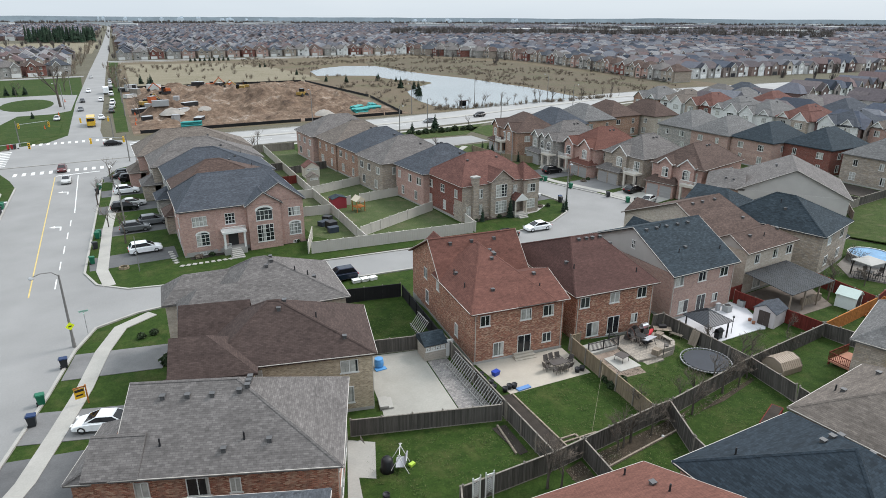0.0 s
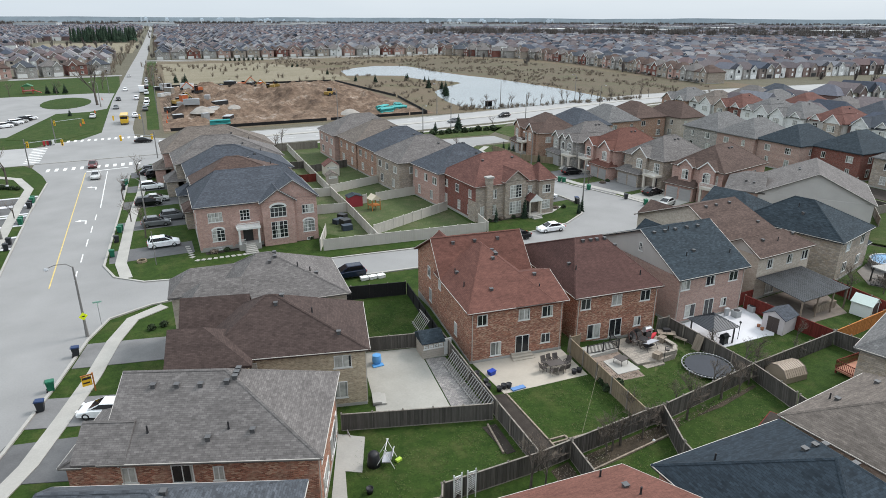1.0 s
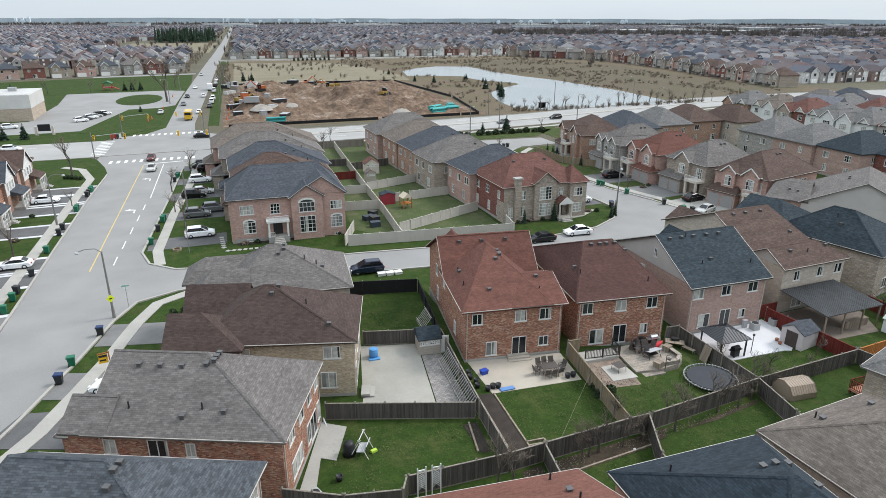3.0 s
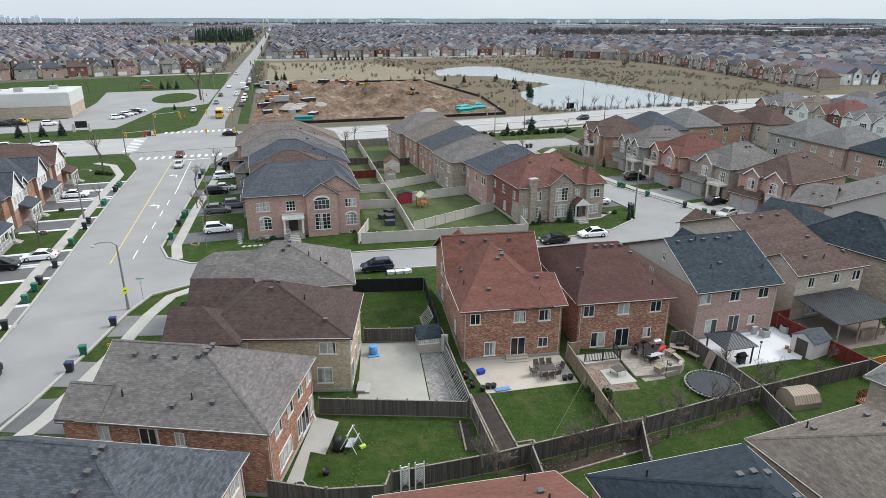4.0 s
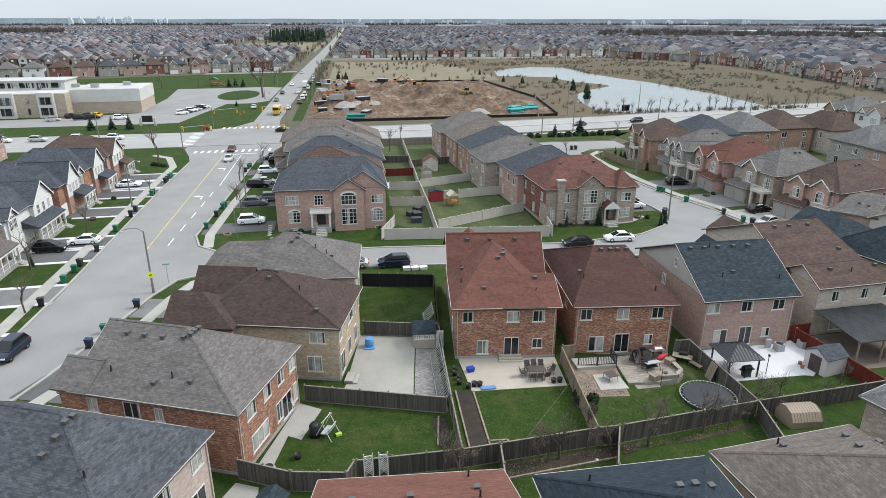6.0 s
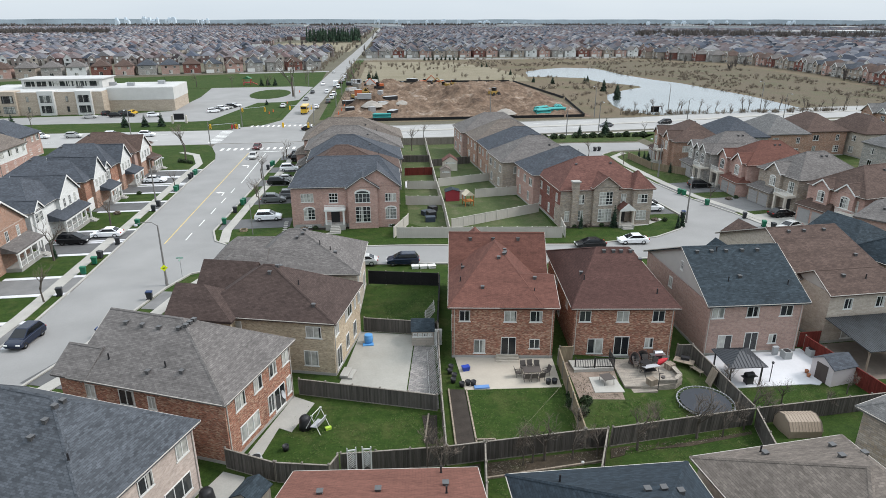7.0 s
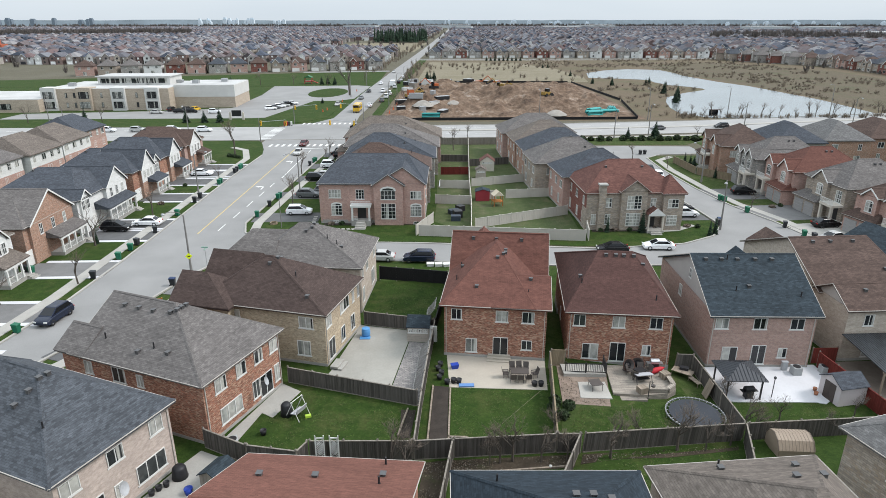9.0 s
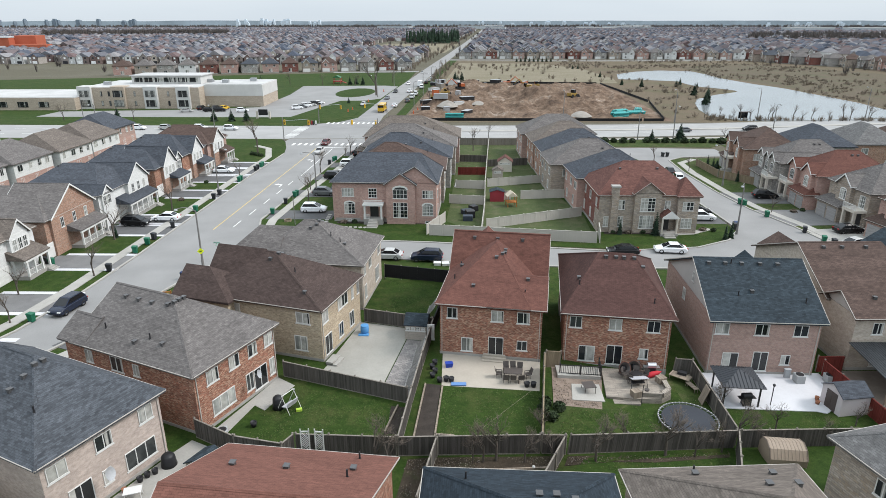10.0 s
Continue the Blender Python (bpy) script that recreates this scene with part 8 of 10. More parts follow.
def street_lamp(x, y, rot, hh=8.2, arm=2.4, mat=None):
    c = thing("street_lamp", pose(x, y, 0.05, 0, 0, rot), "tall grey street lamp with a curved arm", "street lamp", "street lamps")
    part("pole", Geo().tube((0, 0, 0), (0, 0, hh), .15, .09, 8), mat or POLE, c)
    part("base", Geo().tube((0, 0, 0), (0, 0, 1.2), .2, .16, 8), mat or POLE, c)
    g = Geo()
    pts = [(0, 0, hh - .1), (-.25 * arm, 0, hh + .45), (-.65 * arm, 0, hh + .6), (-arm, 0, hh + .45)]
    for p, q in zip(pts, pts[1:]):
        g.tube(p, q, .05, .045, 6)
    part("arm", g, mat or POLE, c)
    part("lamp_head", Geo().lathe([(.02, .12), (.2, .08), (.26, -.06), (.16, -.16), (.02, -.18)], 10), STEEL, c, at=pose(-arm, 0, hh + .38))
    return c


L0 = street_lamp(-6.5, 69.6, 22)
part("warning_sign", Geo().box(-.32, .32, -.02, .02, -.32, .32), plain("fluorescent_yellow_sign", (0.6, 0.7, 0.02), 0.6, 0.05), L0, at=pose(-.05, -.16, 2.5, 0, 45, 0))
part("sign_bar", Geo().box(-.16, .16, -.005, .005, -.06, .06), BLACK, L0, at=pose(-.05, -.19, 2.5))
for x, y, r_, hh in ((0.6, 108.2, 0, 8), (-20.2, 112, 180, 8), (83.2, 118, 0, 8), (73.4, 85.6, 60, 8), (-19.6, 36, 180, 8), (120, 178, 90, 9), (160, 188, 90, 9), (90, 175, 90, 9), (78.8, 171.6, 90, 8), (170, 217, 270, 10), (130, 212, 270, 10), (100, 207, 270, 10), (62, 205, 270, 10), (8, 250, 180, 9), (9, 290, 180, 9), (10, 340, 180, 9), (-11, 280, 0, 9), (-9, 330, 0, 9), (12, 390, 180, 9), (-45, 176, 90, 9), (-80, 176, 90, 9), (-100, 203, 270, 9)):
    street_lamp(x, y, r_, hh)
YEL = plain("signal_yellow", (0.62, 0.36, 0.02), 0.5, 0.05)


def signal(x, y, rot, arm):
    c = thing("traffic_signal", pose(x, y, 0.05, 0, 0, rot), "traffic signal pole with yellow signal heads on an arm", "traffic signal", "traffic signals")
    part("pole", Geo().tube((0, 0, 0), (0, 0, 6.6), .14, .1, 8), POLE, c)
    part("arm", Geo().tube((0, 0, 5.6), (arm, 0, 6.2), .07, .05, 6), STEEL, c)
    for k in (1.0, .08):
        hd = part("signal_head", Geo().box(-.22, .22, -.18, .18, -.65, .65), YEL, c, at=pose(arm * k, -.2, 5.3))
        for i, q in enumerate((-.4, 0, .4)):
            part("lens", Geo().tube((0, -.2, q), (0, -.17, q), .13, n=10), BLACK, hd)


signal(4.6, 167.5, 172, 7.5)
signal(2.6, 205, 178, 7.5)
signal(-22.6, 169, -2, 7.5)
signal(-20, 202.5, 2, 7.5)
c = thing("street_sign", pose(-5.2, 72.0, 0.05), "slim street name sign pole at the corner", "street sign")
part("pole", Geo().tube((0, 0, 0), (0, 0, 2.8), .035), STEEL, c)
part("name_plate", Geo().box(-.45, .45, -.015, .015, 2.75, 2.95), plain("pale_green_plate", (0.25, 0.4, 0.33), 0.5, 0.05), c)
part("name_plate", Geo().box(-.015, .015, -.45, .45, 2.5, 2.7), bpy.data.materials["pale_green_plate"], c)
c = thing("sale_sign", pose(-5.3, 57.2, 0.05, 0, 0, 10), "yellow and black yard sign on an orange post", "yard sign")
part("post", Geo().box(-.06, .06, -.06, .06, 0, 1.9), ORANGEB, c)
part("arm", Geo().box(-1.0, .06, -.04, .04, 1.7, 1.82), ORANGEB, c)
part("board", Geo().box(-.95, -.12, -.02, .02, .7, 1.65), YEL, c)
part("text_bar", Geo().box(-.9, -.17, -.03, -.02, 1.35, 1.58), BLACK, c)
part("text_bar", Geo().box(-.85, -.3, -.03, -.02, .95, 1.1), BLACK, c)
c = thing("sign_post", pose(1.2, 89.4, 0.05), "thin grey post at the corner lawn", "post")
part("pole", Geo().tube((0, 0, 0), (0, 0, 5.0), .06), POLE, c)
single("planter_ring", Geo().lathe([(.55, 0), (.7, 0), (.65, .3), (.5, .3), (.55, 0)], 8), TANB, pose(-0.6, 91.6, 0.06), "small octagonal timber planter on the lawn", "planter")
# street boxes at the crossing, cones along the pavement
REDBOX = paint("red_box_paint", (0.34, 0.025, 0.03), 0.4)
for x, y, m_, lab in ((-22.3, 198.0, REDBOX, "red metal street box at the crossing"), (-21.5, 198.4, REDBOX, "red metal street box at the crossing"), (-20.9, 198.2, IRON, "dark metal street box at the crossing"), (-20.2, 198.6, WHITE, "pale metal street box at the crossing")):
    c = thing("street_box", pose(x, y, 0.08, 0, 0, 12), lab, "street box", "street boxes")
    part("body", Geo().wedge([(-.3, .2), (.3, .2), (.3, 1.15), (.12, 1.35), (-.3, 1.35)], "x", -.28, .28), m_, c)
    part("foot", Geo().box(-.2, .2, -.2, .2, 0, .2), IRON, c)
ORPL = plain("orange_cone_plastic", (0.5, 0.1, 0.03), 0.6, 0.08)
for x, y in ((-15.4, 231), (-14.6, 236), (-12.4, 262), (-11.2, 304), (9.8, 226), (10.6, 236), (11.2, 250)):
    c = thing("traffic_cone", pose(x, y, 0.08), "orange plastic road cone at the kerb", "traffic cone", "traffic cones")
    part("cone", Geo().lathe([(.3, .04), (.24, .08), (.14, .7), (.09, 1.1), (.01, 1.12)], 10), ORPL, c)
    part("base", Geo().box(-.34, .34, -.34, .34, 0, .06), BLACK, c)
c = thing("bus_shelter", pose(126, 213.5, 0.1, 0, 0, 8), "dark glass bus shelter at the arterial road", "bus shelter")
part("roof", Geo().box(-1.8, 1.8, -.8, .8, 2.4, 2.55), DARKTRIM, c)
part("back_pane", Geo().box(-1.7, 1.7, .68, .72, .2, 2.4), CARGLASS, c)
for x in (-1.7, 1.7):
    part("post", Geo().box(-.05, .05, -.05, .05, 0, 2.4), DARKTRIM, c, at=pose(x, -.7, 0))

# ---- trees and shrubs ----
BARK = plain("grey_bark", (0.085, 0.072, 0.06), 0.95, 0.2, 1.5, 12, bump=0.4)
TWIG = plain("brown_twigs", (0.15, 0.12, 0.095), 0.95, 0.2)
NEEDLE = plain("dark_conifer_needles", (0.014, 0.03, 0.016), 0.9, 0.3, 0.8, 6, island=0.4)
LEAF = plain("evergreen_leaves", (0.028, 0.045, 0.018), 0.85, 0.3, 1.5, 8, island=0.45)


def grow(g, t, p, d, length, r, depth, rnd, spread):
    q = p + d * length
    g.tube(p, q, r, r * 0.65, 5 if depth > 1 else 3)
    if depth == 0:
        return
    k = rnd.randint(3, 4) if depth > 1 else rnd.randint(2, 4)
    for i in range(k):
        f = rnd.uniform(0.45, 1.0) if i else 1.0
        b = p + d * (length * f)
        nd = (d + Vector((rnd.uniform(-1, 1), rnd.uniform(-1, 1), rnd.uniform(-0.25, 0.7))) * spread).normalized()
        grow(g if depth > 2 else t, t, b, nd, length * rnd.uniform(0.5, 0.75), r * 0.5, depth - 1, rnd, spread)


def bare_tree(seed, hh, depth, label, spread=0.75):
    rnd = random.Random(seed)
    c = thing("tree", pose(0, 0, -60), label, "tree", "bare trees")
    g, t = Geo(), Geo()
    grow(g, t, Vector((0, 0, 0)), Vector((rnd.uniform(-.05, .05), rnd.uniform(-.05, .05), 1)).normalized(), hh * 0.42, hh * 0.026, depth, rnd, spread)
    part("trunk", g, BARK, c)
    part("crown", t, TWIG, c)
    return c


def conifer(seed, hh, wd, label, name="tree", dense=1.0):
    rnd = random.Random(seed)
    c = thing(name, pose(0, 0, -60), label, "conifer", "conifers")
    part("trunk", Geo().tube((0, 0, 0), (0, 0, hh * .9), hh * .022, .02, 6), BARK, c)
    g = Geo()
    levels = int(14 * dense)
    for i in range(levels):
        f = i / levels
        z = hh * (0.06 + 0.92 * f)
        rad = wd * (1 - f) ** 0.85 * rnd.uniform(0.85, 1.1) + 0.05
        k = max(5, int(11 * (1 - f) + 5))
        for j in range(k):
            a = 2 * math.pi * (j + rnd.random()) / k
            rr = rad * rnd.uniform(0.65, 1.12)
            u = Vector((math.cos(a), math.sin(a), 0))
            s_ = Vector((-u.y, u.x, 0))
            wv = rr * 0.3 + 0.06
            p0, p1 = Vector((0, 0, z + hh * .03)), u * rr + Vector((0, 0, z - rr * rnd.uniform(.15, .5)))
            mid = p0.lerp(p1, .6)
            g.solid([p0, mid + s_ * wv, p1, mid - s_ * wv, mid - Vector((0, 0, wv * .6))], [(0, 1, 4), (1, 2, 4), (2, 3, 4), (3, 0, 4), (0, 3, 2, 1)])
    part("crown", g, NEEDLE, c)
    return c


def bush(seed, r, hh, label, n=130, mat=None):
    rnd = random.Random(seed)
    g = Geo()
    for i in range(n):
        a, z = rnd.uniform(0, 6.283), rnd.random()
        rr = r * math.sqrt(max(0.02, 1 - (2 * z - 0.8) ** 2 * 0.75)) * rnd.uniform(0.7, 1.08)
        p = Vector((rr * math.cos(a), rr * math.sin(a), hh * z))
        u = Vector((rnd.uniform(-1, 1), rnd.uniform(-1, 1), rnd.uniform(-.5, 1))).normalized() * r * .28
        v = u.cross(Vector((rnd.uniform(-1, 1), rnd.uniform(-1, 1), rnd.uniform(-1, 1)))).normalized() * r * .2
        g.solid([p - u, p + v, p + u, p - v], [(0, 1, 2, 3)])
    g.lathe([(.02, 0), (r * .75, hh * .2), (r * .8, hh * .55), (r * .4, hh * .9), (.02, hh * .95)], 8)
    return single("shrub", g, mat or LEAF, pose(0, 0, -60), label, "shrub", "shrubs")


PT = [bare_tree(1, 4.2, 4, "slender bare young street tree"), bare_tree(2, 4.8, 4, "bare young street tree with fine twigs", .65), bare_tree(3, 3.6, 5, "small bare twiggy garden tree", .9)]
PB = [bare_tree(7, 11, 5, "large bare spreading deciduous tree", .7), bare_tree(8, 7, 5, "bare brown twiggy deciduous tree", .7)]
PC = [conifer(11, 4.4, 1.5, "dark green bushy spruce tree"), conifer(12, 3.0, .55, "narrow dark columnar cedar tree"), conifer(13, 6.5, 2.2, "tall dark green spruce tree")]
PS = [bush(21, .6, .9, "clipped dark evergreen garden shrub"), bush(22, .45, .6, "small rounded green garden shrub"), bush(23, 1.0, 1.3, "broad dark evergreen hedge clump"), bush(24, .6, .5, "brown dormant twiggy garden shrub", 90, TWIG)]


def plant(proto, x, y, rot=None, k=1.0, z=0.04):
    ob = put(proto, pose(x, y, z, 0, 0, (x * 57 + y * 31) % 360 if rot is None else rot))
    ob.scale = ob.scale * k
    return ob


for i, (x, y, k) in enumerate(((-25.2, 81.4, 1.5), (-19.9, 66.2, 1.0), (-23, 97.0, 1.4), (-24.4, 150.6, 1.9), (-0.2, 150, 1.2), (0.2, 103, 1.1), (-1.8, 113, 1.0), (-3.0, 128, 1.1), (0.2, 142, 1.0), (75.0, 140.5, .9), (84.5, 98.0, .8), (-21.6, 52, .8), (-26, 60, 1.0), (80.4, 131, .7), (104, 173, .9), (56, 172, 1.1), (20, 170, 1.1), (36, 170.4, 1.0), (-20, 124, .9), (31.5, 155, 1.3))):
    plant(PT[i % 2], x, y, None, k)
for x, y, k in ((24.0, 28.4, 1.25), (33.2, 29.4, 1.3), (40.8, 29.6, 1.2), (46.2, 30.2, 1.35), (31.4, 29.0, .7), (56.2, 33.4, .8), (63.2, 34.0, .7), (59, 31.6, .7), (52.6, 36.0, .8), (78.5, 38.5, 1.1), (82, 40, 1.0), (37.2, 32.6, .8), (50.6, 30.4, .9), (53, 31.4, .9), (25.0, 28.0, 1.0), (35.4, 29.3, .9), (37.4, 29.4, .8), (32.2, 29.2, 1.0), (43.4, 31.4, .9), (41.6, 31.6, .7), (48.4, 30.0, .8), (46.9, 31.6, .9), (52.6, 32.2, 1.0), (87.0, 40.4, 1.2), (90.0, 36.6, 1.1), (84.2, 37.0, .8)):
    plant(PT[2], x, y, None, k)
for x, y, k in ((90.8, 171.2, 1.2), (82.6, 170.8, .8), (87.4, 133.0, .6), (-46, 207, 1.1), (-51, 206.6, 1.0), (-57, 206.4, 1.05), (-90, 206, 1.2)):
    plant(PC[0], x, y, None, k)
for x, y, k in ((70.6, 83.0, .85), (71.7, 83.6, 1.0), (60.2, 84.9, 1.35), (54.6, 85.2, .9), (87.6, 121.5, .9), (86.4, 136.2, 1.0), (87.2, 134.8, .9), (-25.4, 82.4, .7)):
    plant(PC[1], x, y, None, k)
for x, y, k in ((-24.2, 148.2, .9), (-23.2, 147.4, .9), (-22.2, 146.6, .8), (-25.2, 148.6, 1.0)):
    plant(PS[0], x, y, None, k)
for i in range(14):
    plant(PS[2], 66 + i * 2.6 + (0 if i < 5 else 1.5), 167.4 + (i % 3) * .3, None, .9 + .2 * (i % 2))
for i, (x, y) in enumerate(((1.8, 61.2), (-0.4, 55.8), (-0.1, 68.3), (1.2, 68.6), (53.6, 85.9), (56.2, 85.9), (58.4, 85.7), (62.6, 86.2), (66.8, 87.2), (68.6, 87.4), (70.2, 87.0), (88.6, 98.4), (90.4, 99.0), (9.2, 90.8), (11, 90.8), (20, 90.7), (23.8, 90.6), (-24.6, 104.6), (-25.2, 118.4))):
    plant(PS[(i % 2) * 2 + 1 if i > 3 else 1], x, y, None, 1.0 if i != 0 else 1.6)
for x, y in ((37.6, 36.2), (38.2, 35.0), (39.0, 36.4), (37.9, 37.2)):
    plant(PS[1], x, y, None, 1.2)


# ---- rough grass, leaves and stones in the nearest gardens ----
def scatter(name, label, beds, mat, seed, low, high, wide, blades, category):
    """Small uneven blades or chips over parts of the plan, in one mass. beds: (outline, number)."""
    rnd = random.Random(seed)
    vs, fs = [], []
    for poly, count in beds:
        xs, ys = [p[0] for p in poly], [p[1] for p in poly]
        done = 0
        while done < count:
            x, y = rnd.uniform(min(xs), max(xs)), rnd.uniform(min(ys), max(ys))
            if not inside(x, y, poly) or noise.noise(Vector((x * .5, y * .5, seed))) < rnd.uniform(-.5, .25):
                continue
            done += 1
            o = site(x, y, 0.075)
            for i in range(blades):
                a, r = rnd.uniform(0, 6.283), rnd.uniform(0, wide * 1.6)
                h, w = rnd.uniform(low, high), rnd.uniform(.5, 1) * wide
                b = o + Vector((r * math.cos(a), r * math.sin(a), 0))
                c = a + rnd.uniform(-1, 1)
                u = Vector((-math.sin(c), math.cos(c), 0)) * w * .5
                n0 = len(vs)
                vs += [b - u, b + u, b + Vector((math.cos(c) * w, math.sin(c) * w, h)) - u * .3, b + Vector((math.cos(c) * w, math.sin(c) * w, h)) + u * .3]
                fs.append((n0, n0 + 1, n0 + 3, n0 + 2))
    me = bpy.data.meshes.new(name)
    me.from_pydata(vs, [], fs)
    me.materials.append(mat)
    return tagged(new(name, me), label, category, kind="stuff")


BLADES = many("lawn_blades", [(0.028, 0.055, 0.011), (0.045, 0.08, 0.016), (0.06, 0.094, 0.022), (0.034, 0.06, 0.013), (0.09, 0.09, 0.038)])
CHIPS = many("dead_leaves_and_chips", [(0.05, 0.036, 0.026), (0.1, 0.075, 0.05), (0.16, 0.125, 0.09), (0.035, 0.028, 0.022), (0.24, 0.21, 0.18)])
scatter("lawn_tufts", "uneven tufts of green lawn grass", [([(28.7, 31.6), (37.0, 31.4), (37.6, 39.1), (28.9, 39.7)], 900), ([(13, 30.2), (25.4, 30.2), (25.7, 36.4), (14.6, 39.2), (12.6, 36)], 1300), ([(29, 23), (37.4, 24), (37.8, 28.6), (28.6, 27.7)], 500), ([(39, 24), (50, 24), (51, 30), (39, 29)], 700), ([(53, 31.6), (64.8, 32), (62, 35.4), (53, 36.2)], 700), ([(21, 53.4), (26.8, 52), (28.4, 63), (21, 64.6)], 700)], BLADES, 5, .012, .045, .08, 4, "grass")
scatter("weed_tufts", "coarse tufts of weedy grass on the patchy lawn", [([(38.4, 31), (51.4, 31.2), (51.4, 38), (49.4, 38), (46, 36.9), (42.6, 36.3), (38.8, 36.8)], 1200)], BLADES, 6, .02, .07, .1, 4, "grass")
scatter("leaf_litter_bits", "dead leaves, bark chips and stones on bare soil", [([(28.6, 29.5), (38.2, 30), (37.8, 28.8), (28.4, 28)], 500), ([(26.4, 29.2), (28.1, 29.4), (27.4, 24), (25.9, 24)], 260), ([(38.8, 30), (51.3, 30.5), (51, 30), (38.5, 29.1)], 300), ([(26.8, 31.5), (28.1, 31.5), (28.4, 39.7), (27.2, 39.9)], 260), ([(39, 41.4), (38.8, 37.2), (42.5, 36.5), (43, 37.4), (40.2, 37.7), (40.5, 40.6), (43, 40.6), (43.2, 41.1)], 350), ([(24.3, 36.2), (25.5, 36.1), (25.1, 32.5), (24.5, 32.5)], 90)], CHIPS, 7, .01, .06, .07, 3, "leaf litter")

# ---- school across the arterial road ----
BEIGEB = courses("beige_school_block", (0.4, 0.34, 0.27), (0.36, 0.3, 0.24), (0.3, 0.26, 0.22), 0.4, 0.2, 0.012)
WPANEL = plain("white_metal_panel", (0.5, 0.495, 0.475), 0.5, 0.06)
FLATROOF = plain("pale_gravel_roof", (0.4, 0.4, 0.39), 0.9, 0.15, 0.1, 2)
sc = thing("school", pose(-75.1, 245.7, 0, 0, 0, 2), "low flat-roofed school of beige block and white panels", "school")
part("gym_wall", Geo().box(0, 23, 0, 23, 0, 4.2), BEIGEB, sc)
part("gym_upper_wall", Geo().box(-.1, 23.1, -.1, 23.1, 4.2, 8.6), WPANEL, sc)
part("gym_roof", Geo().box(.3, 22.7, .3, 22.7, 8.55, 8.7), FLATROOF, sc)
part("wall", Geo().box(-46, 0, -6, 26, 0, 8.0), BEIGEB, sc)
part("roof", Geo().box(-45.6, -.4, -5.6, 25.6, 7.95, 8.1), FLATROOF, sc)
part("upper_wall", Geo().box(-32, -4, 8, 22, 8, 11.2), WPANEL, sc)
part("upper_roof", Geo().box(-32.6, -3.4, 7.4, 22.6, 11.2, 11.5), FLATROOF, sc)
part("upper_window_band", Geo().box(-31, -5, 7.9, 8.05, 8.8, 10.6), GLASS, sc)
for x in (-44, -31, -18.5, -6):
    tb = (x - 2.6, x + 2.6, -7.2, -2)
    part("bay", Geo().box(*tb, 0, 8.5), WPANEL if x != -31 else BEIGEB, sc)
    for z in (1.0, 4.6):
        put_window(sc, tb, "S", x, z, 3.8, 2.4, "grid", trim=IRON)
    put_window(sc, tb, "E", -4.6, 4.6, 2.6, 2.2, "grid", trim=IRON)
for x in (-38, -35, -25, -12):
    put_window(sc, (-46, 0, -6, 26), "S", x, 4.8, 0.8, 1.8, "slide", trim=IRON)
    put_window(sc, (-46, 0, -6, 26), "S", x, 1.2, 0.8, 1.8, "slide", trim=IRON)
part("low_wing", Geo().box(-110, -46, -11, 20, 0, 4.6), BEIGEB, sc)
part("low_wing_roof", Geo().box(-109.6, -46, -10.6, 19.6, 4.55, 4.8), FLATROOF, sc)
for x in range(-106, -50, 8):
    put_window(sc, (-110, -46, -11, 20), "S", x, 1.2, 4.0, 2.0, "grid", trim=IRON)
for i in range(7):
    part("roof_unit", Geo().box(-1.2, 1.2, -1, 1, 0, 1.3), STEEL, sc, at=pose(-40 + i * 9.3, 4 + (i * 7) % 16, 8.1 if i < 5 else 8.7))
flat("car_park", [(-125, 216), (-40, 216), (-33.5, 217), (-25, 266), (-14.5, 267), (-8.8, 274), (-6.9, 330), (-14, 334), (-57, 331), (-53, 290), (-53, 244), (-78, 236), (-125, 230)], 0, 0.08, ROADM, "pale asphalt school car park and drive", "car park")
flat("grass_island", [(-33, 212), (-19, 205), (-11.5, 216), (-10.5, 266), (-14.5, 266.4), (-24.6, 265.4)], 0.0, 0.1, GRASS, "green lawn corner beside the crossing", "lawn")
flat("oval_island", [(-24 + 9 * math.cos(radians(a)), 299 + 20 * math.sin(radians(a))) for a in range(0, 360, 20)], 0.0, 0.14, GRASS, "oval grass island in the school drive", "lawn")
c = thing("school_sign", pose(-42, 213, 0), "dark message board on two pale posts", "sign")
part("board", Geo().box(-1.6, 1.6, -.15, .15, 1.2, 3.2), BLACK, c)
for x in (-2.2, 2.2):
    part("post", Geo().box(-.3, .3, -.3, .3, 0, 2.6), CREAM, c, at=pose(x, 0, 0))
c = thing("playground_frame", pose(-42, 346, 0), "colourful climbing frame in the park", "playground")
RED2 = plain("red_play_plastic", (0.4, 0.03, 0.04), 0.5, 0.1)
part("tower", Geo().box(-2, 2, -2, 2, 1.2, 1.5).box(-2, -1.8, -2, -1.8, 0, 3.4).box(1.8, 2, 1.8, 2, 0, 3.4).box(-2, -1.8, 1.8, 2, 0, 3.4).box(1.8, 2, -2, -1.8, 0, 3.4), RED2, c)
part("slide", Geo().wedge([(2, 1.4), (5, .2), (5, .4), (2, 1.7)], "y", -.5, .5), RED2, c)
part("roof", Geo().wedge([(-2.3, 3.3), (2.3, 3.3), (0, 4.4)], "y", -2.3, 2.3), plain("green_play_roof", (0.03, 0.12, 0.05), 0.6, 0.1), c)

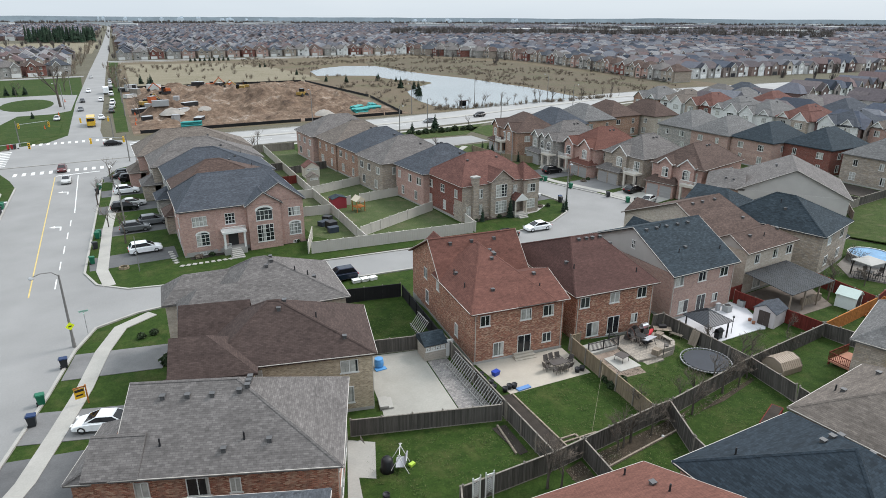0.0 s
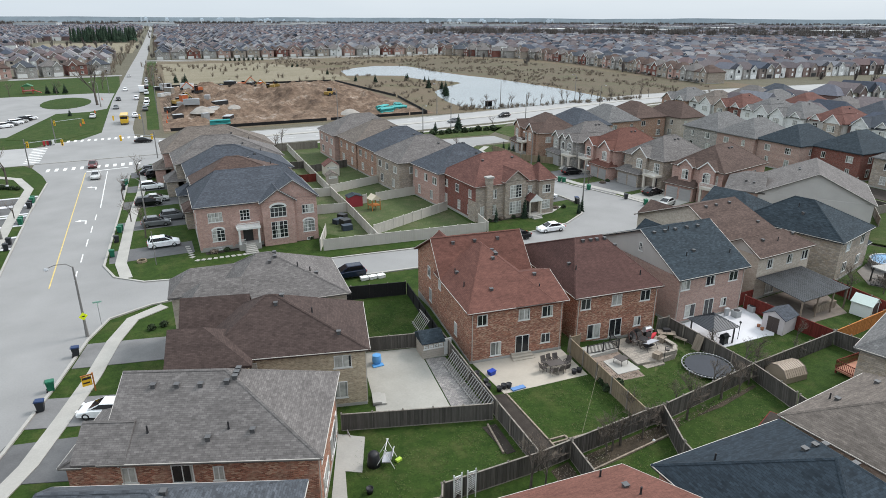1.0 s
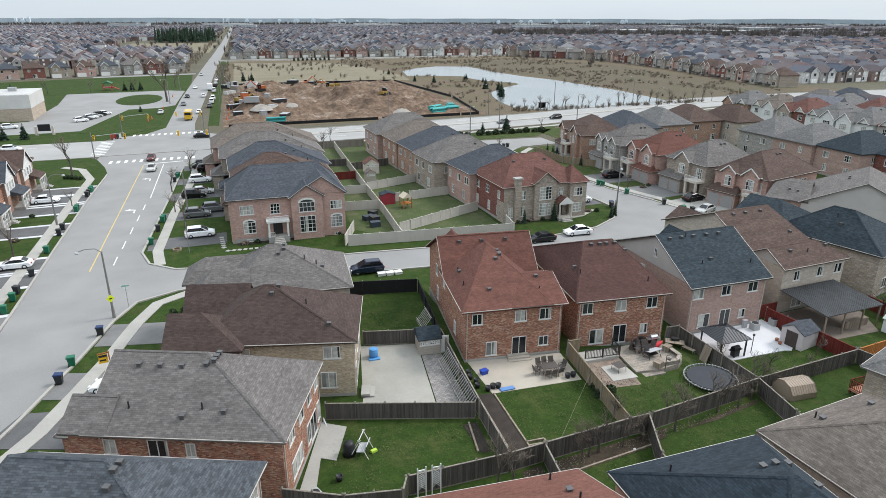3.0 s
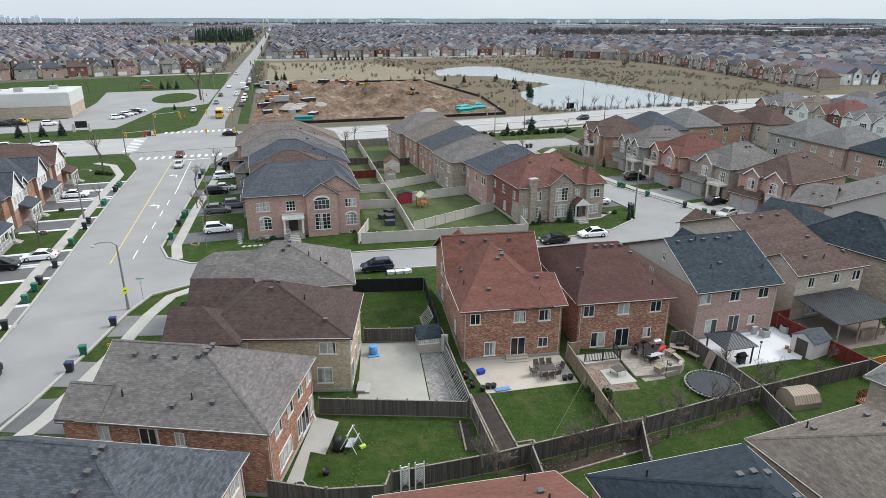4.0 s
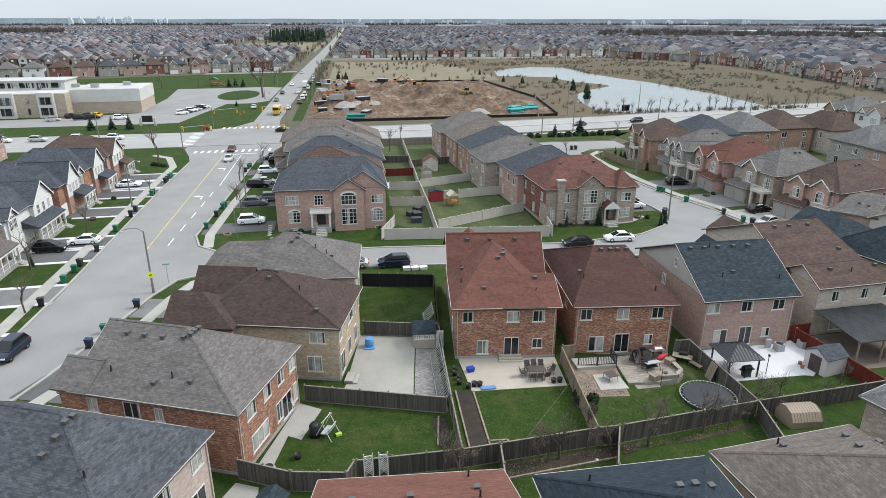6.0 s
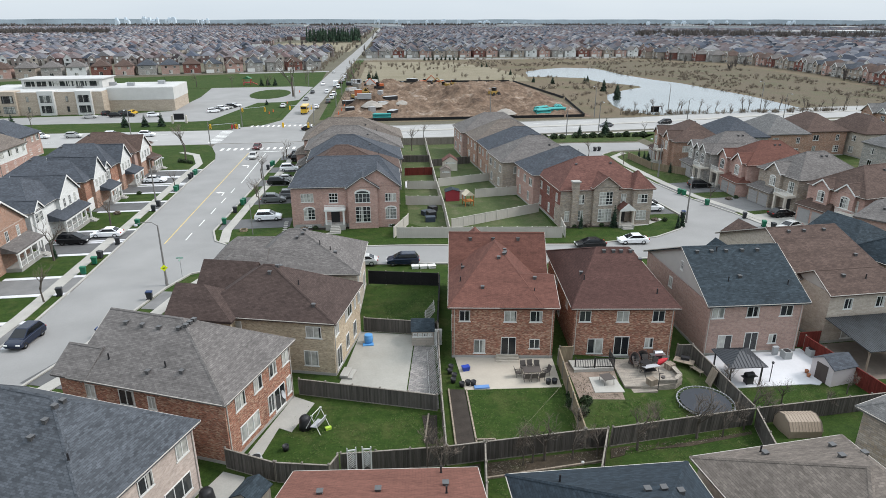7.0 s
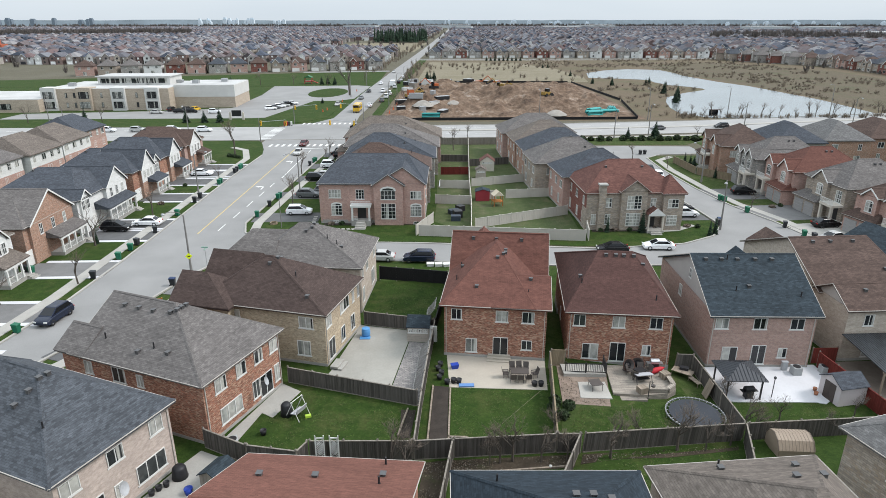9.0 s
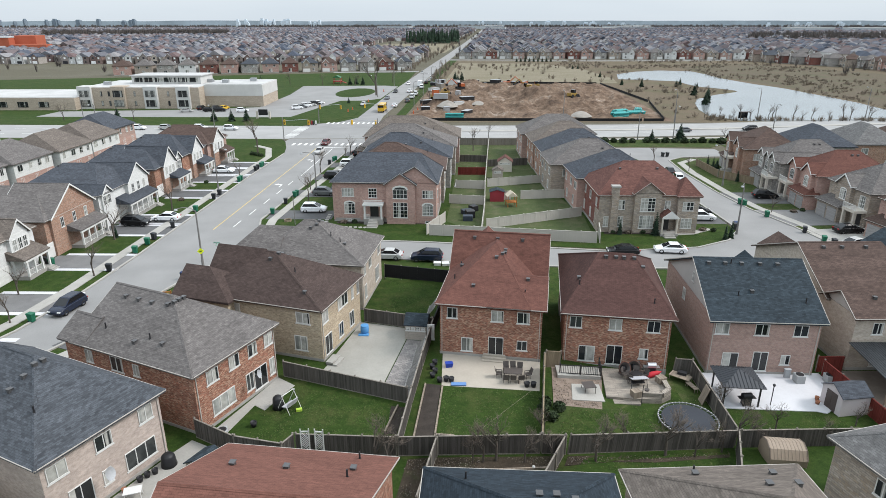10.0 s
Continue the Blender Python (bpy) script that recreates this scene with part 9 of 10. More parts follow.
# ---- building site ----
noise.seed_set(4)
def site_height(x, y):
    n1 = noise.noise(Vector((x * .055, y * .055, 0)))
    n2 = noise.noise(Vector((x * .17, y * .17, 3)))
    n3 = noise.noise(Vector((x * .5, y * .5, 7)))
    n4 = noise.noise(Vector((x * 1.3, y * 1.3, 9)))
    edge = min(1.0, max(0.0, min(x - 10, 98 - x, y - 212, 342 - y) / 7))
    mound = 4.2 * math.exp(-((x - 62) ** 2 / 260 + (y - 262) ** 2 / 180)) + 4.0 * math.exp(-((x - 44) ** 2 / 160 + (y - 285) ** 2 / 150)) + 2.6 * math.exp(-((x - 76) ** 2 / 120 + (y - 285) ** 2 / 140)) + 3.0 * math.exp(-((x - 20) ** 2 / 60 + (y - 246) ** 2 / 60)) + 2.2 * math.exp(-((x - 30) ** 2 / 90 + (y - 305) ** 2 / 90))
    return 0.1 + edge * max(0.0, 1.0 + 2.2 * n1 + 1.6 * n2 + 1.0 * n3 + .35 * n4 + mound)


g = Geo()
nx, ny = 150, 200
for j in range(ny + 1):
    for i in range(nx + 1):
        x, y = 8 + 92 * i / nx, 209 + 136 * j / ny
        g.v.append((x + (y - 209) * .03, y, site_height(x, y)))
for j in range(ny):
    for i in range(nx):
        a = j * (nx + 1) + i
        g.f.append((a, a + 1, a + nx + 2, a + nx + 1))
        g.m.append(0)


def earth(name):
    m, n, l, b = base_mat(name, 1.0, 0, 0.1)
    v = coords(n, l, "World")
    r = ramp(n, [(0.34, (0.06, 0.042, 0.032)), (0.46, (0.12, 0.083, 0.06)), (0.56, (0.165, 0.118, 0.086)), (0.66, (0.29, 0.24, 0.2))])
    l.new(noisy(n, l, v, 0.1, 9, 0.75), r.inputs["Fac"])
    f = noisy(n, l, v, 0.7, 6, 0.75)
    r2 = ramp(n, [(0.3, (0.6,) * 3), (0.7, (1.35,) * 3)])
    l.new(f, r2.inputs["Fac"])
    l.new(mix(n, l, "MULTIPLY", 1.0, r.outputs["Color"], r2.outputs["Color"]), b.inputs["Base Color"])
    bumped(n, l, b, f, 0.8, 0.3)
    return m


single("bare_earth_site", g, earth("churned_earth"), pose(0, 0, 0), "churned brown earth mounds of a building site", "earth", kind="structure", smooth=True)
fence([(9, 208.6), (60, 208.6), (90, 208.6), (97, 208.8)], 1.0, BLACKB, BLACKB, "black silt fence round the building site", "vinyl", 6, "silt fences")
fence([(97.4, 209.4), (106, 262), (101, 345), (17, 349)], 1.0, BLACKB, BLACKB, "black silt fence round the building site", "vinyl", 6, "silt fences")
TEAL = plain("teal_plastic_pipe", (0.035, 0.26, 0.25), 0.5, 0.12)
for k, (x, y, n_, r_) in enumerate(((84, 216, 6, 20), (90, 219, 6, 6), (86, 224, 4, 40), (94, 228, 4, 80), (25, 213.5, 2, 0))):
    c = thing("pipe_stack", pose(x, y, .3, 0, 0, r_), "stack of long teal plastic pipes on bare earth", "pipes", "pipe stacks")
    for i in range(n_):
        for j in range(3):
            part("pipe", shared("pipe_t", lambda: Geo().tube((-3, 0, 0), (3, 0, 0), .28, n=8).mesh("pipe")), TEAL, c, at=pose((i * 7 % 3) * .4, i * .62 + (j % 2) * .3, .3 + j * .52))
ORM = plain("orange_machine_paint", (0.36, 0.09, 0.03), 0.5, 0.1)
YLM = plain("yellow_machine_paint", (0.25, 0.16, 0.04), 0.5, 0.1)


def excavator(x, y, rot, mat):
    z = site_height(x, y)
    c = thing("excavator", pose(x, y, z, 0, 0, rot), "tracked excavator with its boom raised on the site", "excavator", "excavators")
    for s_ in (-1, 1):
        part("track", Geo().prism([(-1.9, s_ * 1.3 - .3), (1.9, s_ * 1.3 - .3), (1.9, s_ * 1.3 + .3), (-1.9, s_ * 1.3 + .3)], 0, .9), BLACK, c)
    part("body", Geo().box(-2.0, 1.0, -1.3, 1.3, 1.0, 2.2), mat, c)
    part("cab", Geo().box(.1, 1.5, .3, 1.3, 1.0, 2.9), CARGLASS, c)
    part("boom", Geo().tube((1, -.2, 1.8), (4.2, -.2, 4.6), .28, .22, 4), mat, c)
    part("stick", Geo().tube((4.2, -.2, 4.6), (6.6, -.2, 2.4), .2, .16, 4), mat, c)
    part("bucket", Geo().wedge([(6.2, 2.5), (7.1, 2.3), (6.9, 1.3), (6.1, 1.5)], "y", -.8, .4), BLACK, c)


for a in ((26, 296, 200, ORM), (58, 300, 160, YLM), (16, 268, 30, YLM), (50, 330, 10, ORM)):
    excavator(*a)
for i, (x, y, r_) in enumerate(((38, 312, 20), (64, 318, 100), (20, 282, 70), (72, 250, 40))):
    c = thing("wheel_loader", pose(x, y, site_height(x, y), 0, 0, r_), "yellow wheel loader on the bare earth", "loader", "loaders")
    part("body", Geo().box(-2.4, 1.2, -1.1, 1.1, .9, 2.0), YLM, c)
    part("cab", Geo().box(-.6, .7, -.8, .8, 2.0, 3.2), CARGLASS, c)
    part("bucket", Geo().wedge([(1.8, .3), (3.0, .2), (3.0, .5), (2.1, 1.4)], "y", -1.3, 1.3), IRON, c)
    for sx in (-1.5, 1.0):
        for s_ in (-1, 1):
            part("wheel", Geo().tube((sx, s_ * .8, .75), (sx, s_ * 1.3, .75), .75, n=12), TYRE, c)
rnd = random.Random(5)
for i in range(26):
    x, y = rnd.uniform(11, 30) if i < 18 else rnd.uniform(30, 60), rnd.uniform(225, 335) if i < 18 else rnd.uniform(318, 338)
    z = site_height(x, y)
    w_, d_, hh = rnd.uniform(2, 6), rnd.uniform(1.6, 2.6), rnd.uniform(1.2, 2.7)
    mm = rnd.choice((WPANEL, WPANEL, STEEL, STEEL, OLDCAP, BLACK, BLACK, ORM))
    c = thing("site_container", pose(x, y, z - .2, 0, 0, rnd.uniform(0, 180)), "work container or stacked material on the building site", "container", "site containers")
    part("box", Geo().box(-w_ / 2, w_ / 2, -d_ / 2, d_ / 2, 0, hh), mm, c)
    part("top", Geo().box(-w_ / 2 - .05, w_ / 2 + .05, -d_ / 2 - .05, d_ / 2 + .05, hh, hh + .1), STEEL, c)
for x, y, r0, hh in ((22, 236, 4.2, 2.2), (70, 217, 4, 1.8), (34, 244, 3, 1.4)):
    g = Geo().lathe([(r0, 0), (r0 * .75, hh * .35), (r0 * .45, hh * .75), (.15, hh)], 18)
    single("gravel_mound", g, plain("pale_gravel", (0.26, 0.24, 0.215), 1, .2, .5, 5, bump=.6, space="World"), pose(x, y, site_height(x, y) - .3), "conical mound of pale gravel on the site", "gravel mound", "gravel mounds", smooth=True)

# ---- pond ----
def water(name):
    m, n, l, b = base_mat(name, 0.2, 0, 0.28)
    v = coords(n, l, "World")
    r = ramp(n, [(0.3, (0.14, 0.16, 0.165)), (0.7, (0.18, 0.2, 0.205))])
    l.new(noisy(n, l, v, 0.02, 4), r.inputs["Fac"])
    l.new(r.outputs["Color"], b.inputs["Base Color"])
    bumped(n, l, b, noisy(n, l, v, 1.2, 4), 0.12, 0.06)
    return m


pond = [(118, 376), (125, 412), (142, 434), (161, 446), (181, 437), (182, 410), (180, 386), (184, 348), (190, 323), (192, 284), (193, 262), (191, 239), (189, 218), (176, 212), (156, 211), (140, 209), (124, 210), (117, 222), (119, 239), (124, 258), (130, 274), (144, 291), (160, 305), (161, 311), (157, 321), (150, 330), (148, 345), (149, 361), (134, 370)]
flat("water", pond, 0.0, 0.09, water("pond_water"), "still grey pond reflecting the overcast sky", "pond")
flat("pond_bank", [(194, 214), (276, 214), (280, 300), (296, 420), (250, 520), (184, 480), (184, 400), (192, 330), (197, 270)], 0.0, 0.05, turf("rough_bank", (0.09, 0.075, 0.055), (0.115, 0.094, 0.07), (0.068, 0.08, 0.042), 0.06), "rough brown and green bank beyond the pond", "bank")
kerbs("far_road", [(12, 572), (100, 568), (200, 568), (300, 572), (420, 550)], -5, 5, 0, 0.1, ROADM, "distant grey road before the far houses", "road")
kerbs("far_path", [(10, 557), (120, 553), (240, 557)], -1.2, 1.2, 0, 0.12, CONC, "pale path along the far road", "path")
flat("park_lawn", [(-260, 330.5), (-4.5, 330.5), (-5.5, 428), (-60, 420), (-150, 392), (-260, 362)], -0.1, 0.05, GRASS, "green park lawn before the houses", "lawn")
flat("west_street", [(-60, 421), (-4, 430), (-4, 438), (-60, 430)], 0.0, 0.1, ROADM, "distant street west of the main road", "road")
flat("far_straw_field", [(-95, 705), (4, 705), (16, 1000), (-95, 1000)], 0.0, 0.1, STRAW, "distant field of pale dead grass", "field")
flat("east_street", [(226, -40), (236, -40), (236, 186), (226, 186)], 0.0, 0.1, ROADM, "distant street between the eastern houses", "road")

# ---- distant houses ----
FARWALL = many("distant_walls", [(0.6, 0.6, 0.59), (0.42, 0.37, 0.32), (0.12, 0.08, 0.075), (0.2, 0.155, 0.14), (0.23, 0.19, 0.172), (0.31, 0.285, 0.26), (0.17, 0.12, 0.112), (0.35, 0.335, 0.32), (0.25, 0.22, 0.205), (0.55, 0.55, 0.54), (0.23, 0.165, 0.145)])
# mixed roof tones, all shifted towards blue as painted-in distance haze
FARROOF = many("distant_roofs", [(0.104, 0.104, 0.117), (0.114, 0.096, 0.098), (0.063, 0.073, 0.095), (0.149, 0.152, 0.168), (0.125, 0.105, 0.107), (0.097, 0.1, 0.12), (0.037, 0.044, 0.059), (0.21, 0.203, 0.207), (0.121, 0.086, 0.085), (0.086, 0.073, 0.078)])
FARWIN = many("distant_windows", [(0.75, 0.75, 0.74), (0.03, 0.03, 0.035), (0.8, 0.8, 0.78), (0.05, 0.05, 0.05), (0.8, 0.8, 0.78)], 0.4)


def far_house(g, x, y, a, rnd, detail):
    w, d, e = rnd.uniform(9, 11), rnd.uniform(11, 14), rnd.uniform(5.4, 6.2)
    t = e + rnd.uniform(2.8, 4.0)
    c, s_ = math.cos(a), math.sin(a)

    x, y, _ = site(x, y)

    def P(u, v, z):
        return (x + u * c - v * s_, y + u * s_ + v * c, z + ZG)
    u, v = w / 2, d / 2
    g.solid([P(-u, -v, 0), P(u, -v, 0), P(u, v, 0), P(-u, v, 0), P(-u, -v, e), P(u, -v, e), P(u, v, e), P(-u, v, e)], [(0, 1, 5, 4), (1, 2, 6, 5), (2, 3, 7, 6), (3, 0, 4, 7)], 0)
    o = 0.45
    k = rnd.choice((0.0, 0.5, 0.5, 0.8))
    r0, r1 = -v + u * k - o * (k == 0), v - u * k + o * (k == 0)
    g.solid([P(-u - o, -v - o, e), P(u + o, -v - o, e), P(u + o, v + o, e), P(-u - o, v + o, e), P(0, r0, t), P(0, r1, t)], [(0, 1, 4), (1, 2, 5, 4), (2, 3, 5), (3, 0, 4, 5)], 1)
    if detail:
        gx, gw = rnd.choice((-1, 1)) * w * .22, w * .26
        zt = e + gw * .95
        f = -v - 0.8
        g.solid([P(gx - gw, f, 0), P(gx + gw, f, 0), P(gx + gw, f, e), P(gx, f, zt), P(gx - gw, f, e), P(gx - gw, -v + 1, e), P(gx + gw, -v + 1, e)], [(0, 1, 2, 3, 4)], 0)
        g.solid([P(gx - gw - .3, f - .3, e - .2), P(gx, f - .3, zt + .1), P(gx + gw + .3, f - .3, e - .2), P(gx - gw - .3, 0, e - .2), P(gx, 0, zt + .1), P(gx + gw + .3, 0, e - .2)], [(0, 1, 4, 3), (1, 2, 5, 4)], 1)
        if rnd.random() < .75:
            for sg in (-1, 1):
                g.solid([P(gx + sg * (gw + .3), f - .34, e - .2), P(gx, f - .34, zt + .1), P(gx, f - .34, zt - .3), P(gx + sg * (gw + .3), f - .34, e - .5)], [(0, 1, 2, 3)], 3)
        for wx, wz, ww, wh, ff in ((gx, 3.9, 1.6, 1.5, f - .06), (-gx, 3.9, 1.5, 1.4, -v - .06), (gx, .2, 2.4 * 1.6, 2.2, f - .06), (-gx, 1.0, 1.2, 1.6, -v - .06)):
            g.solid([P(wx - ww / 2, ff, wz), P(wx + ww / 2, ff, wz), P(wx + ww / 2, ff, wz + wh), P(wx - ww / 2, ff, wz + wh)], [(0, 1, 2, 3)], 2)
        for wx in (-w * .25, w * .25):
            for wz in (1.0, 3.9):
                g.solid([P(-wx - .7, v + .06, wz), P(-wx + .7, v + .06, wz), P(-wx + .7, v + .06, wz + 1.4), P(-wx - .7, v + .06, wz + 1.4)], [(3, 2, 1, 0)], 2)


def carpet(name, label, rows, seed, keep):
    """Rows of houses on both sides of their streets, as one mass."""
    rnd = random.Random(seed)
    g = Geo()
    for x0, y0, ang, length, n in rows:
        dx, dy = math.cos(radians(ang)), math.sin(radians(ang))
        for k in range(n):
            back = (k % 2) * 180
            off = (k // 2) * 62 + (30 if k % 2 else 0)
            s = rnd.uniform(0, 8)
            while s < length:
                wob = 6 * math.sin(s * .012 + k)
                x, y = x0 + dx * s - dy * (off + wob), y0 + dy * s + dx * (off + wob)
                s += rnd.uniform(11.3, 12.8)
                if rnd.random() < .05:
                    s += 16
                if keep(x, y):
                    far_house(g, x, y, radians(ang + back + rnd.uniform(-4, 4)), rnd, math.hypot(x, y) < 1000)
    me = bpy.data.meshes.new(name)
    me.from_pydata(g.v, [], g.f)
    for q in (FARWALL, FARROOF, FARWIN, WHITE):
        me.materials.append(q)
    me.polygons.foreach_set("material_index", g.m)
    ob = new(name, me)
    return tagged(ob, label, "houses", kind="stuff")


def in_view(x, y):
    r = math.hypot(x, y)
    a = math.degrees(math.atan2(x, y))
    return -44 < a < 76 and r < 3300


carpet("distant_houses", "distant mass of brown and grey suburban houses", [(18, 634, 0, 3000, 78)], 31, lambda x, y: in_view(x, y) and x > 26 + (y - 600) * .033)
carpet("distant_houses", "distant mass of grey-roofed houses beyond the pond", [(1900, 500, 176.5, 1640, 13)], 32, lambda x, y: in_view(x, y) and x > 312 + max(0, y - 267) * .12 and 240 + max(0, x - 400) * .05 < y < 640)
carpet("distant_houses", "distant mass of brown-roofed houses west of the road", [(-2000, 468, 1.5, 2100, 80)], 33, lambda x, y: in_view(x, y) and x < -16 + (y - 450) * .036 and not (-105 < x < 45 and 700 < y < 1110) and not (-560 < x < -400 and 690 < y < 780))
carpet("distant_houses", "distant mass of houses south of the arterial road", [(182, 28, 6, 900, 5)], 34, lambda x, y: in_view(x, y) and x > 180 and not 222 < x < 240)

# nearest distant rows, each house built out
def row_house(seed, wall, roof, back=False):
    rnd_ = random.Random(seed)
    h, bx, r, rb = house(pose(0, 0, -80), 10.4, 12, wall, roof, "distant two-storey brick house with a steep front gable", eave=5.9, top=9.5, group="distant row houses", fine=False)
    gx = rnd_.choice((-2.4, 2.4))
    if back:
        # garden side with its own gable and a raised timber deck
        b = (gx - 2, gx + 2, 0, bx[3] + .8)
        wing(h, b, 0, 5.9, wall, roof, (gx, 0, gx, b[3]), 8.3, fine=False)
        part("gable_trim", Geo().wedge([(gx - 2.5, 5.75), (gx, 8.45), (gx + 2.5, 5.75), (gx + 2.1, 5.75), (gx, 8.0), (gx - 2.1, 5.75)], "y", b[3] + .38, b[3] + .45), WHITE, h)
        for x_, z_, w_, f_ in ((gx, 3.9, 1.8, b), (gx, .9, 2.2, b), (-gx, 3.9, 1.5, bx), (-gx, .7, 1.8, bx)):
            put_window(h, f_, "N", x_, z_, w_, 1.6, "slide", far=True)
        put_window(h, bx, "E", 0, 3.9, 1.2, 1.3, far=True)
        part("deck", Geo().box(-gx - 1.8, -gx + 1.8, bx[3], bx[3] + 2.4, 1.0, 1.25), OLD, h)
        return h
    b = (gx - 2, gx + 2, bx[2] - .8, 0)
    wing(h, b, 0, 5.9, wall, roof, (gx, b[2], gx, 0), 8.3, fine=False)
    part("gable_trim", Geo().wedge([(gx - 2.5, 5.75), (gx, 8.45), (gx + 2.5, 5.75), (gx + 2.1, 5.75), (gx, 8.0), (gx - 2.1, 5.75)], "y", b[2] - .45, b[2] - .38), WHITE, h)
    put_window(h, b, "S", gx, 3.9, 1.8, 1.5, "grid", far=True)
    put_window(h, bx, "S", -gx, 3.9, 1.5, 1.4, "slide", far=True)
    put_window(h, bx, "S", -gx, 1.0, 1.5, 1.6, "slide", far=True)
    put_window(h, bx, "N", -2.5, 3.9, 1.4, 1.3, far=True)
    put_window(h, bx, "N", 2.5, 3.9, 1.4, 1.3, far=True)
    put_window(h, bx, "N", 0, .6, 2.0, 2.0, "door", far=True)
    part("garage_door", shared("garage", lambda: garage_mesh()), WHITE, h, at=pose(gx, b[2] - .06, .05))
    return h


ROWP = [row_house(1, "stone", "slate2"), row_house(2, "rose", "umber"), row_house(3, "greystone", "slate2"), row_house(4, "stone", "grey"), row_house(5, "greystone", "grey"), row_house(6, "pink", "slate2"), row_house(7, "siding", "grey"), row_house(8, "deep", "umber")]
ROWB = [row_house(11, "stone", "slate2", True), row_house(12, "greystone", "grey", True), row_house(13, "rose", "umber", True), row_house(14, "stone", "umber", True), row_house(15, "deep", "grey", True)]
rnd = random.Random(9)
k = 0
for i in range(26):
    x = 26 + i * 12.2
    put(ROWP[(k := k + 1 + rnd.randint(0, 2)) % 8], pose(x, 590 + 4 * math.sin(x * .02), 0, 0, 0, rnd.uniform(-3, 3)))
for i in range(26):
    y = 250 + i * 12.2
    put(ROWB[(k := k + 1 + rnd.randint(0, 2)) % 5], pose(294 + (y - 261) * .12 + 7 * math.sin(y * .02) + (y > 470) * (y - 470) * -.55, y, 0, 0, 0, 90 + rnd.uniform(-4, 4)))
for i in range(20):
    x = -190 + i * 12.4
    if x < -14:
        put(ROWP[(k := k + 1 + rnd.randint(0, 2)) % 8], pose(x, 458 + x * .28, 0, 0, 0, 15 + rnd.uniform(-3, 3) + (180 if x < -90 else 0)))
for p in ROWP + ROWB:
    for o in (*p.children_recursive, p):
        bpy.data.objects.remove(o)

# ---- scrub, woods, skyline ----
def tufts(name, label, spots, mat, n, seed, category="scrub", fat=1.0):
    """Bare shrubs and small trees as sprays of thin shoots, in one mass."""
    rnd_ = random.Random(seed)
    g = Geo()
    for x, y, r, hh in spots:
        x, y, _ = site(x, y)
        for i in range(n):
            a, u = rnd_.uniform(0, 6.283), rnd_.random()
            b = Vector((x + r * .3 * u * math.cos(a), y + r * .3 * u * math.sin(a), 0))
            z = hh * rnd_.uniform(.45, 1.0)
            t = Vector((x + r * u * math.cos(a + rnd_.uniform(-.4, .4)), y + r * u * math.sin(a), z))
            mid = b.lerp(t, .55) + Vector((rnd_.uniform(-.15, .15) * r, rnd_.uniform(-.15, .15) * r, 0))
            s_ = Vector((rnd_.uniform(-1, 1), rnd_.uniform(-1, 1), rnd_.uniform(-.3, .3))).normalized() * (.022 + r * .014) * fat
            g.solid([b - s_ * .4, b + s_ * .4, mid + s_, t, mid - s_], [(0, 1, 2, 3, 4)], 0)
    me = bpy.data.meshes.new(name)
    me.from_pydata(g.v, [], g.f)
    me.materials.append(mat)
    ob = tagged(new(name, me), label, category, kind="stuff")
    ob.location.z = ZG
    return ob


SCRUBM = many("bare_brown_shoots", [(0.2, 0.165, 0.125), (0.16, 0.13, 0.1), (0.23, 0.185, 0.14), (0.13, 0.115, 0.095)])
WOODM = many("bare_grey_woods", [(0.11, 0.095, 0.085), (0.09, 0.08, 0.075), (0.12, 0.1, 0.09), (0.085, 0.08, 0.075)])
rnd = random.Random(17)


sp = []
while len(sp) < 1100:
    x, y = rnd.uniform(106, 278), rnd.uniform(212, 565)
    if not inside(x, y, pond) and noise.noise(Vector((x * .03, y * .03, 1))) > -.05 and x < 272 + (y - 250) * .1:
        sp.append((x, y, rnd.uniform(.8, 2.4), rnd.uniform(.7, 2.4)))
tufts("pond_scrub", "bare brown shrubs around the pond", sp, SCRUBM, 60, 1, fat=.6)
sp = [(rnd.uniform(112, 200), rnd.uniform(208.5, 214), rnd.uniform(.8, 2.0), rnd.uniform(1.0, 2.6)) for i in range(110)]
sp = [q for q in sp if not inside(q[0], q[1], pond) or q[1] < 212]
tufts("bank_saplings", "low bare brush on the pond bank", sp, SCRUBM, 60, 2, fat=.6)
for i in range(24):
    plant(PT[i % 2], 112 + i * 4.1 + rnd.uniform(-1.6, 1.6), rnd.uniform(208.6, 213), None, rnd.uniform(.9, 1.5))
sp = [(rnd.uniform(14, 115), rnd.uniform(346, 510), rnd.uniform(.8, 2.6), rnd.uniform(1.0, 4.0)) for i in range(190)]
sp = [q for q in sp if not (16 < q[0] < 108 and 356 < q[1] < 438 and rnd.random() < .9)]
tufts("field_scrub", "bare brown shrubs at the field's edge", sp, SCRUBM, 60, 3, fat=.7)
sp = [(8 + rnd.uniform(0, 8), y, rnd.uniform(.8, 2.0), rnd.uniform(1.5, 5)) for y in range(345, 520, 4)]
sp += [(-9 + max(0, y - 420) * .035 - rnd.uniform(0, 6), y, rnd.uniform(1, 2.5), rnd.uniform(3, 7)) for y in range(420, 1500, 9)]
sp += [(19 + (y - 600) * .036 + rnd.uniform(0, 4), y, rnd.uniform(1, 2.5), rnd.uniform(3, 7)) for y in range(600, 1700, 12)]
tufts("roadside_scrub", "bare roadside shrubs and small trees", sp, SCRUBM, 34, 4)
sp = []
